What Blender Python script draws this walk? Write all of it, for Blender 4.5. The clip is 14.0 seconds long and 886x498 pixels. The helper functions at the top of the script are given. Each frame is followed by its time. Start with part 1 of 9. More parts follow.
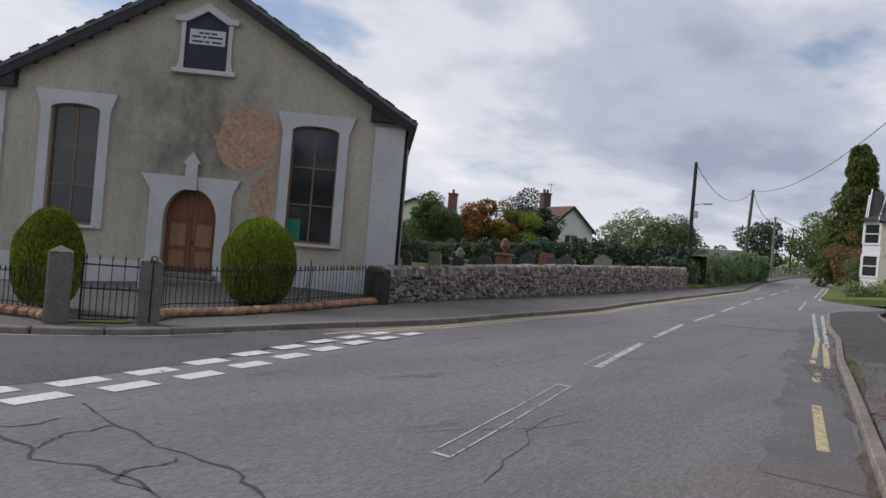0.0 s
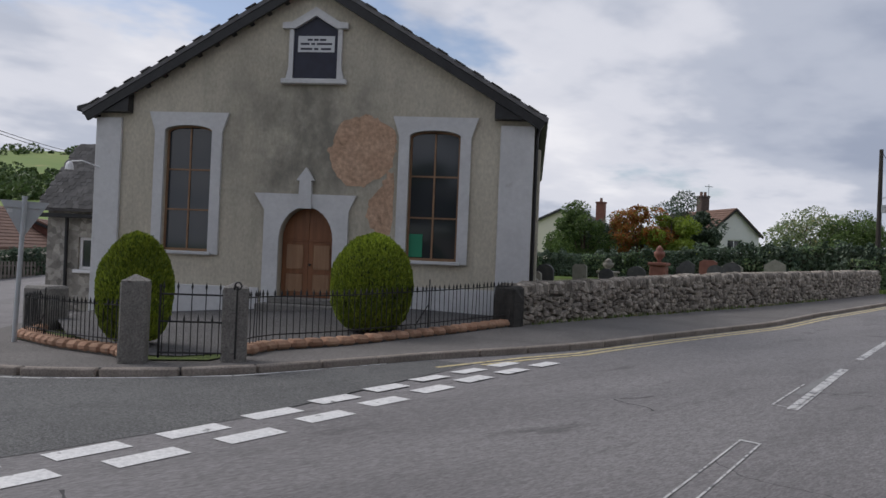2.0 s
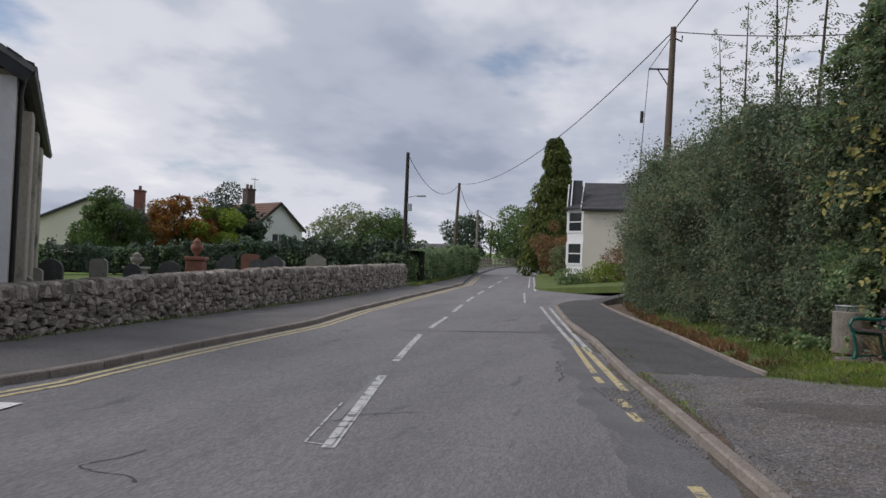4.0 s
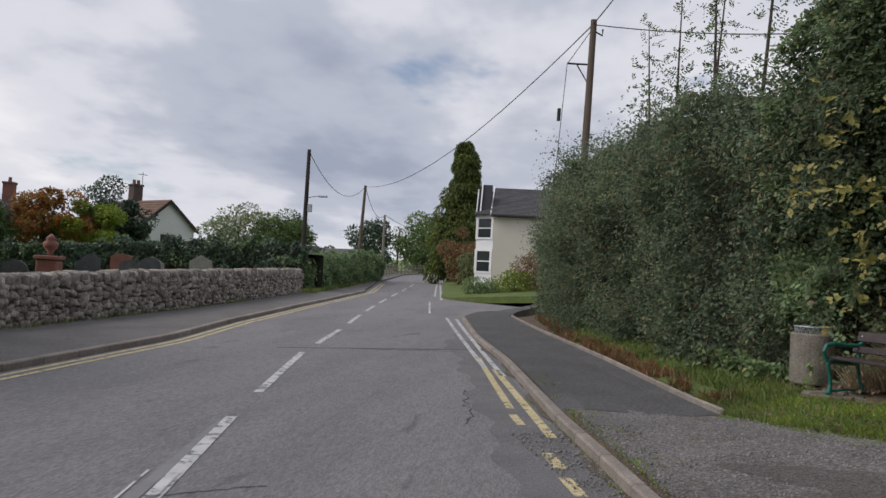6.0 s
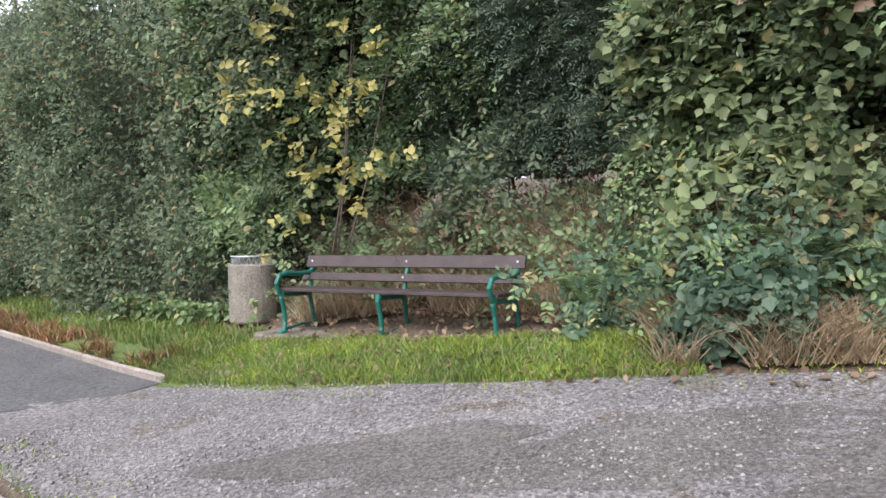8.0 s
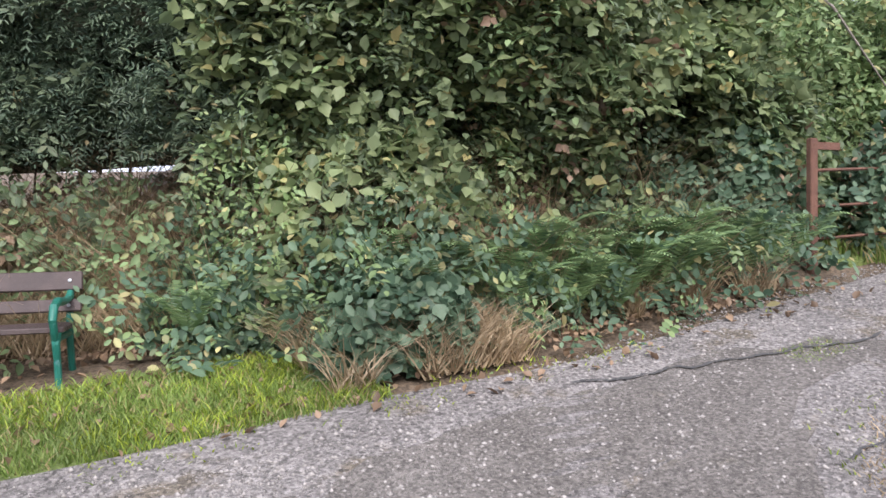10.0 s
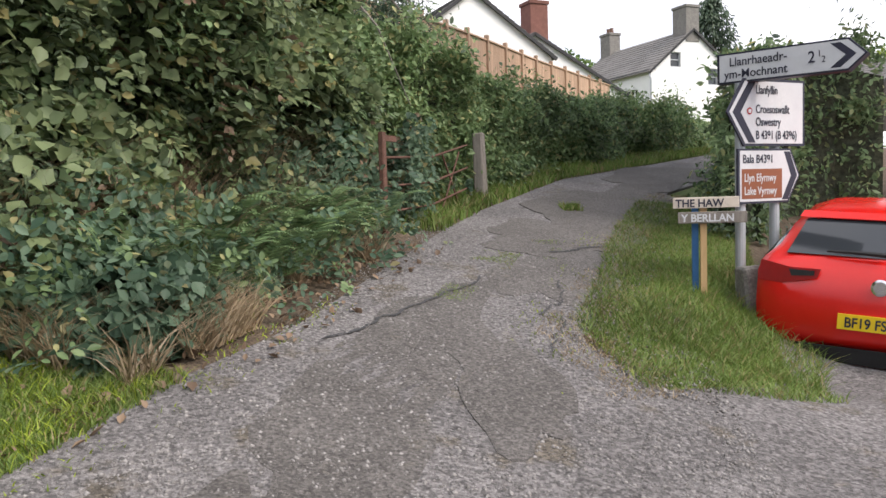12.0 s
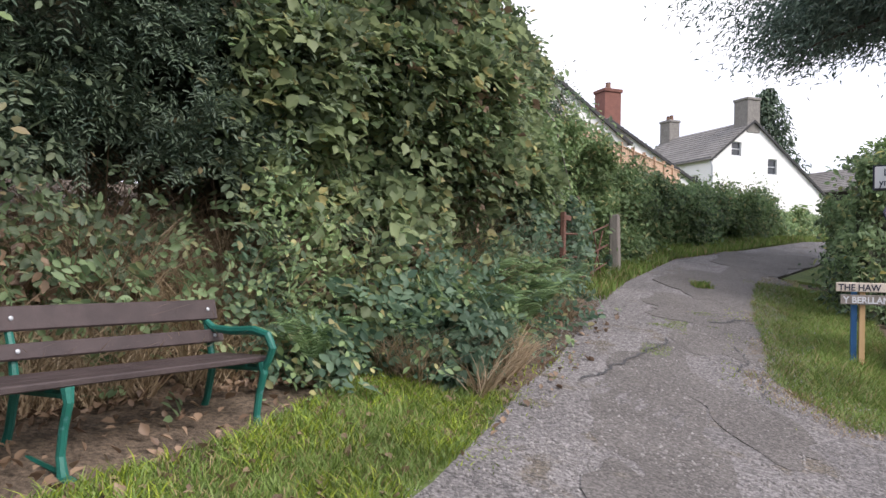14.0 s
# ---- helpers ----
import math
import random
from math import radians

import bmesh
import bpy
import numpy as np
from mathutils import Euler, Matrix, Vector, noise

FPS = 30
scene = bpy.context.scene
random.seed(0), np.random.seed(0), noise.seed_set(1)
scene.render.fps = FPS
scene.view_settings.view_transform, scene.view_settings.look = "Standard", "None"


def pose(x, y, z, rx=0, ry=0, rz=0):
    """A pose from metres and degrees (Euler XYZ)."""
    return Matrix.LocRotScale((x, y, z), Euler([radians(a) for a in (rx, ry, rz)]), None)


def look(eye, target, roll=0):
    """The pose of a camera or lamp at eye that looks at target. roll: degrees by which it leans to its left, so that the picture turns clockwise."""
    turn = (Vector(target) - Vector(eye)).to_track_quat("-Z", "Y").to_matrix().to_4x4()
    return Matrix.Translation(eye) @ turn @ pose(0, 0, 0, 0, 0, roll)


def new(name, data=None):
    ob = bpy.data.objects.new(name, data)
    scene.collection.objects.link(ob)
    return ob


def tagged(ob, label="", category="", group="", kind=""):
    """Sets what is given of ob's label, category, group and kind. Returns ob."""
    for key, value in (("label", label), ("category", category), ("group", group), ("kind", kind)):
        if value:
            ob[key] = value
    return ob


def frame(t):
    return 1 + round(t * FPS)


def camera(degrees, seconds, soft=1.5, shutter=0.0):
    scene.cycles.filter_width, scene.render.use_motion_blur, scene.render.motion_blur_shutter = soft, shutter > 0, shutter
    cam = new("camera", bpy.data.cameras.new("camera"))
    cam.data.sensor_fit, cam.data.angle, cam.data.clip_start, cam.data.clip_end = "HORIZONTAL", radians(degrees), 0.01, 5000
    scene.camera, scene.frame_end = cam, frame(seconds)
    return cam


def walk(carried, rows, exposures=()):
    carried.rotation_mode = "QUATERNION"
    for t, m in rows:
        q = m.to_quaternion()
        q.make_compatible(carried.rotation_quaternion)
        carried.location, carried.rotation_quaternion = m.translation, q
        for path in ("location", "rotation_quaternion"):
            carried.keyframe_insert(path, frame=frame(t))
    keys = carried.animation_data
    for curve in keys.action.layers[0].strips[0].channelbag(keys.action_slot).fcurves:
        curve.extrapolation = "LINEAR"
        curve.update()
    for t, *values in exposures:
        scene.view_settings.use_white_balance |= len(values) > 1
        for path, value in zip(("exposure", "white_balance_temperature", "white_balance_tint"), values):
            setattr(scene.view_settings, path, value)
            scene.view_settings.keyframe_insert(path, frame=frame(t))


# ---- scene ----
cam = camera(60.0, 14.0)
PATH = [
    (0, (2.272, 0.737, 1.564), (1.073, 2.337, 1.566), 4.9),
    (0.5, (1.996, 1.284, 1.537), (0.615, 2.73, 1.545), 7.4),
    (1, (1.713, 1.861, 1.54), (0.167, 3.129, 1.561), 7.8),
    (1.5, (1.374, 2.265, 1.536), (-0.182, 3.523, 1.522), 8.2),
    (2, (1.083, 2.729, 1.549), (-0.406, 4.064, 1.567), 2.4),
    (2.5, (0.771, 3.318, 1.569), (-0.382, 4.952, 1.579), 2.5),
    (3, (0.565, 3.944, 1.583), (-0.347, 5.722, 1.493), 3.8),
    (3.5, (0.32, 4.561, 1.61), (-0.412, 6.423, 1.615), 2.4),
    (3.7, (0.2, 4.797, 1.605), (-0.406, 6.703, 1.639), 1.5),
    (5.8, (-0.3, 7.477, 1.582), (-0.681, 9.438, 1.672), 3.6),
    (6, (-0.303, 7.736, 1.6), (-0.603, 9.712, 1.678), 3.2),
    (6.5, (-0.279, 8.415, 1.597), (-0.391, 10.411, 1.67), 2.9),
    (7, (-0.31, 9.023, 1.566), (0.035, 10.993, 1.593), 2.1),
    (7.5, (-0.272, 9.571, 1.578), (0.447, 11.436, 1.532), -2.1),
    (8, (-0.148, 10.076, 1.552), (0.993, 11.717, 1.486), -1.5),
    (8.5, (-0.094, 10.547, 1.539), (1.41, 11.862, 1.449), -1.5),
    (9, (-0.062, 11.001, 1.536), (1.626, 12.073, 1.491), -1.8),
    (9.2, (-0.113, 11.197, 1.527), (1.641, 12.157, 1.479), -1.4),
    (11.3, (-0.347, 13.691, 1.512), (1.401, 12.727, 1.386), -0.1),
    (11.5, (-0.365, 13.86, 1.542), (1.316, 12.784, 1.405), 0.4),
    (11.8, (-0.327, 14.041, 1.493), (1.281, 12.858, 1.356), -0.8),
    (12, (-0.271, 14.278, 1.516), (1.32, 13.075, 1.375), -1.8),
    (12.5, (-0.274, 14.856, 1.535), (1.341, 13.68, 1.437), -1.9),
    (13, (-0.244, 15.411, 1.513), (1.387, 14.254, 1.521), -3.5),
    (13.3, (-0.265, 15.793, 1.52), (1.386, 14.666, 1.57), -2.4),
    (13.5, (-0.303, 15.996, 1.512), (1.351, 14.872, 1.557), -0.5),
    (14, (-0.359, 16.425, 1.502), (1.284, 15.284, 1.544), 1.4),
]
EXPOSURES = [(0, 0.1, 6350, 14), (3.7, 0.0, 6350, 14), (6.0, 0.06, 6450, 14), (6.7, 0.35, 6500, 13), (7.5, 1.05, 6350, 14), (8.4, 1.98, 6200, 18), (9.2, 2.1, 6200, 20), (11.3, 1.22, 6700, 14), (14, 1.32, 6450, 18)]
walk(cam, [(t, look(eye, target, roll)) for t, eye, target, roll in PATH], EXPOSURES)

# ---- world: broken cloud over a pale blue sky, one weak wide sun behind it ----
SUN_EL, SUN_AZ = 44.0, 250.0
world = bpy.data.worlds.new("sky")
scene.world = world
world.use_nodes = True
wn, wl = world.node_tree.nodes, world.node_tree.links
wn.clear()
w_out, w_bg = wn.new("ShaderNodeOutputWorld"), wn.new("ShaderNodeBackground")
sky = wn.new("ShaderNodeTexSky")
sky.sky_type, sky.sun_disc = "NISHITA", False
sky.sun_elevation, sky.sun_rotation = radians(SUN_EL), radians(SUN_AZ)
w_co = wn.new("ShaderNodeTexCoord")
w_sep = wn.new("ShaderNodeSeparateXYZ")
wl.new(w_co.outputs["Generated"], w_sep.inputs[0])


def wmath(op, a, b=None):
    n = wn.new("ShaderNodeMath")
    n.operation = op
    for i, v in enumerate((a, b)):
        if v is None:
            continue
        if isinstance(v, (int, float)):
            n.inputs[i].default_value = v
        else:
            wl.new(v, n.inputs[i])
    return n.outputs[0]


w_h = wmath("ADD", wmath("MAXIMUM", w_sep.outputs[2], 0.0), 0.2)
w_vec = wn.new("ShaderNodeCombineXYZ")
wl.new(wmath("DIVIDE", w_sep.outputs[0], w_h), w_vec.inputs[0])
wl.new(wmath("DIVIDE", w_sep.outputs[1], w_h), w_vec.inputs[1])


def wnoise(scale, detail, offset, rough=0.55):
    mp = wn.new("ShaderNodeMapping")
    mp.inputs["Location"].default_value = offset
    mp.inputs["Scale"].default_value = (scale, scale * 0.8, 1)
    wl.new(w_vec.outputs[0], mp.inputs["Vector"])
    n = wn.new("ShaderNodeTexNoise")
    n.inputs["Scale"].default_value, n.inputs["Detail"].default_value, n.inputs["Roughness"].default_value = 1.0, detail, rough
    wl.new(mp.outputs[0], n.inputs["Vector"])
    return n.outputs["Fac"]


def wramp(fac, stops):
    r = wn.new("ShaderNodeValToRGB")
    r.color_ramp.interpolation = "EASE"
    while len(r.color_ramp.elements) < len(stops):
        r.color_ramp.elements.new(0.5)
    for el, (p, c) in zip(r.color_ramp.elements, stops):
        el.position, el.color = p, (*c, 1)
    wl.new(fac, r.inputs[0])
    return r.outputs[0]


cloud_tone = wramp(wmath("ADD", wmath("MULTIPLY", wnoise(0.85, 5, (3.1, 1.7, 0)), 0.78), wmath("MULTIPLY", wnoise(2.8, 6, (9.3, 4.4, 0)), 0.22)),
                   [(0.32, (3.2, 3.65, 4.5)), (0.44, (4.6, 5.0, 5.7)), (0.53, (6.6, 6.8, 7.2)), (0.66, (8.3, 8.35, 8.4))])
cover = wramp(wnoise(0.9, 6, (1.2, 7.9, 0)), [(0.36, (0.15, 0.15, 0.15)), (0.44, (1, 1, 1))])
w_mix = wn.new("ShaderNodeMix")
w_mix.data_type = "RGBA"
wl.new(cover, w_mix.inputs["Factor"])
wl.new(sky.outputs[0], w_mix.inputs["A"])
wl.new(cloud_tone, w_mix.inputs["B"])
wl.new(w_mix.outputs["Result"], w_bg.inputs["Color"])
w_bg.inputs["Strength"].default_value = 0.1
wl.new(w_bg.outputs[0], w_out.inputs[0])

sun = new("sun", bpy.data.lights.new("sun", "SUN"))
sun.data.energy, sun.data.angle, sun.data.color = 1.7, radians(34), (1.0, 0.95, 0.88)
sun_dir = Vector((math.sin(radians(SUN_AZ)) * math.cos(radians(SUN_EL)), math.cos(radians(SUN_AZ)) * math.cos(radians(SUN_EL)), math.sin(radians(SUN_EL))))
sun.matrix_world = look(sun_dir * 60, (0, 0, 0))
# ---- materials ----
def mat(name, c1, c2, scale=3.0, rough=0.8, bump=0.2, fine=40.0, metal=0.0, vary=0.0, obj_vary=0.0, stretch=(1, 1, 1), c3=None, spot=0.62, spec=0.4, bump_scale=None, local=False, grit=0.0, grit_scale=80.0, pebble=0.0, pebble_scale=60.0):
    """Two colours mixed by noise at two scales, fine relief, optional third colour in spots, optional variation per piece."""
    m = bpy.data.materials.new(name)
    m.use_nodes = True
    n, l = m.node_tree.nodes, m.node_tree.links
    b = n["Principled BSDF"]
    if local:
        co = n.new("ShaderNodeTexCoord").outputs["Object"]
    else:
        co = n.new("ShaderNodeNewGeometry").outputs["Position"]
    mp = n.new("ShaderNodeMapping")
    mp.inputs["Scale"].default_value = stretch
    l.new(co, mp.inputs["Vector"])

    def noise_tex(s, d):
        t = n.new("ShaderNodeTexNoise")
        t.inputs["Scale"].default_value, t.inputs["Detail"].default_value, t.inputs["Roughness"].default_value = s, d, 0.6
        l.new(mp.outputs[0], t.inputs["Vector"])
        return t.outputs["Fac"]

    def mix(fac, a, bb):
        x = n.new("ShaderNodeMix")
        x.data_type = "RGBA"
        for key, v in (("Factor", fac), ("A", a), ("B", bb)):
            if isinstance(v, tuple):
                x.inputs[key].default_value = (*v, 1) if len(v) == 3 else v
            elif isinstance(v, float):
                x.inputs[key].default_value = v
            else:
                l.new(v, x.inputs[key])
        return x.outputs["Result"]

    def ramp(fac, lo, hi):
        r = n.new("ShaderNodeMapRange")
        r.inputs["From Min"].default_value, r.inputs["From Max"].default_value = lo, hi
        r.interpolation_type = "SMOOTHSTEP"
        l.new(fac, r.inputs["Value"])
        return r.outputs[0]

    big, small = noise_tex(scale, 4), noise_tex(fine, 3)
    col = mix(ramp(big, 0.35, 0.65), c1, c2)
    col = mix(ramp(small, 0.3, 0.75), col, tuple(0.55 * a + 0.45 * bb for a, bb in zip(c1, c2)))
    if c3:
        col = mix(ramp(noise_tex(scale * 2.7, 5), spot, spot + 0.12), col, c3)
    if grit:
        gm = n.new("ShaderNodeMapRange")
        gm.inputs["From Min"].default_value, gm.inputs["From Max"].default_value = 0.32, 0.68
        gm.inputs["To Min"].default_value, gm.inputs["To Max"].default_value = 1 - grit, 1 + grit
        l.new(noise_tex(grit_scale, 5), gm.inputs["Value"])
        gh = n.new("ShaderNodeHueSaturation")
        l.new(gm.outputs[0], gh.inputs["Value"])
        l.new(col, gh.inputs["Color"])
        col = gh.outputs[0]
    if pebble:
        vo = n.new("ShaderNodeTexVoronoi")
        vo.inputs["Scale"].default_value = pebble_scale
        l.new(mp.outputs[0], vo.inputs["Vector"])
        sep = n.new("ShaderNodeSeparateColor")
        l.new(vo.outputs["Color"], sep.inputs[0])
        pm_ = n.new("ShaderNodeMapRange")
        pm_.inputs["To Min"].default_value, pm_.inputs["To Max"].default_value = 1 - pebble, 1 + pebble
        l.new(sep.outputs[0], pm_.inputs["Value"])
        ph = n.new("ShaderNodeHueSaturation")
        l.new(pm_.outputs[0], ph.inputs["Value"])
        l.new(col, ph.inputs["Color"])
        col = ph.outputs[0]
    if vary or obj_vary:
        src = n.new("ShaderNodeNewGeometry").outputs["Random Per Island"] if vary else n.new("ShaderNodeObjectInfo").outputs["Random"]
        hs = n.new("ShaderNodeHueSaturation")
        r = n.new("ShaderNodeMapRange")
        a = vary or obj_vary
        r.inputs["To Min"].default_value, r.inputs["To Max"].default_value = 1 - a, 1 + a
        l.new(src, r.inputs["Value"])
        l.new(r.outputs[0], hs.inputs["Value"])
        l.new(col, hs.inputs["Color"])
        col = hs.outputs[0]
    l.new(col, b.inputs["Base Color"])
    b.inputs["Metallic"].default_value = metal
    b.inputs["Specular IOR Level"].default_value = spec
    rr = n.new("ShaderNodeMapRange")
    rr.inputs["To Min"].default_value, rr.inputs["To Max"].default_value = max(0, rough - 0.1), min(1, rough + 0.1)
    l.new(big, rr.inputs["Value"])
    l.new(rr.outputs[0], b.inputs["Roughness"])
    if bump:
        bp = n.new("ShaderNodeBump")
        bp.inputs["Strength"].default_value, bp.inputs["Distance"].default_value = bump, 0.02
        l.new(noise_tex(bump_scale or fine * 1.5, 4), bp.inputs["Height"])
        l.new(bp.outputs[0], b.inputs["Normal"])
    return m


def leaf_mat(name, dark, light, accent=None, share=0.08, glow=0.52):
    """Leaves: colour differs from leaf to leaf, light passes through a little."""
    m = bpy.data.materials.new(name)
    m.use_nodes = True
    n, l = m.node_tree.nodes, m.node_tree.links
    n.clear()
    out = n.new("ShaderNodeOutputMaterial")
    geo = n.new("ShaderNodeNewGeometry")
    r = n.new("ShaderNodeValToRGB")
    stops = [(0.0, dark), (0.75, light)]
    if accent:
        stops += [(1 - share - 0.03, light), (1 - share * 0.5, accent)]
    while len(r.color_ramp.elements) < len(stops):
        r.color_ramp.elements.new(0.5)
    for el, (p, c) in zip(r.color_ramp.elements, stops):
        el.position, el.color = p, (*c, 1)
    l.new(geo.outputs["Random Per Island"], r.inputs[0])
    t = n.new("ShaderNodeTexNoise")
    t.inputs["Scale"].default_value = 0.9
    l.new(geo.outputs["Position"], t.inputs["Vector"])
    hs = n.new("ShaderNodeHueSaturation")
    mr = n.new("ShaderNodeMapRange")
    mr.inputs["From Min"].default_value, mr.inputs["From Max"].default_value = 0.3, 0.7
    mr.inputs["To Min"].default_value, mr.inputs["To Max"].default_value = 0.7, 1.3
    l.new(t.outputs["Fac"], mr.inputs["Value"])
    l.new(mr.outputs[0], hs.inputs["Value"])
    l.new(r.outputs[0], hs.inputs["Color"])
    p = n.new("ShaderNodeBsdfPrincipled")
    p.inputs["Roughness"].default_value = 0.5
    p.inputs["Specular IOR Level"].default_value = 0.35
    l.new(hs.outputs[0], p.inputs["Base Color"])
    tr = n.new("ShaderNodeBsdfTranslucent")
    l.new(hs.outputs[0], tr.inputs["Color"])
    mx = n.new("ShaderNodeMixShader")
    mx.inputs[0].default_value = glow
    l.new(p.outputs[0], mx.inputs[1])
    l.new(tr.outputs[0], mx.inputs[2])
    l.new(mx.outputs[0], out.inputs[0])
    return m


def glass_mat(name, tint=(0.03, 0.035, 0.04)):
    m = bpy.data.materials.new(name)
    m.use_nodes = True
    b = m.node_tree.nodes["Principled BSDF"]
    b.inputs["Base Color"].default_value = (*tint, 1)
    b.inputs["Roughness"].default_value = 0.06
    b.inputs["Specular IOR Level"].default_value = 0.6
    return m


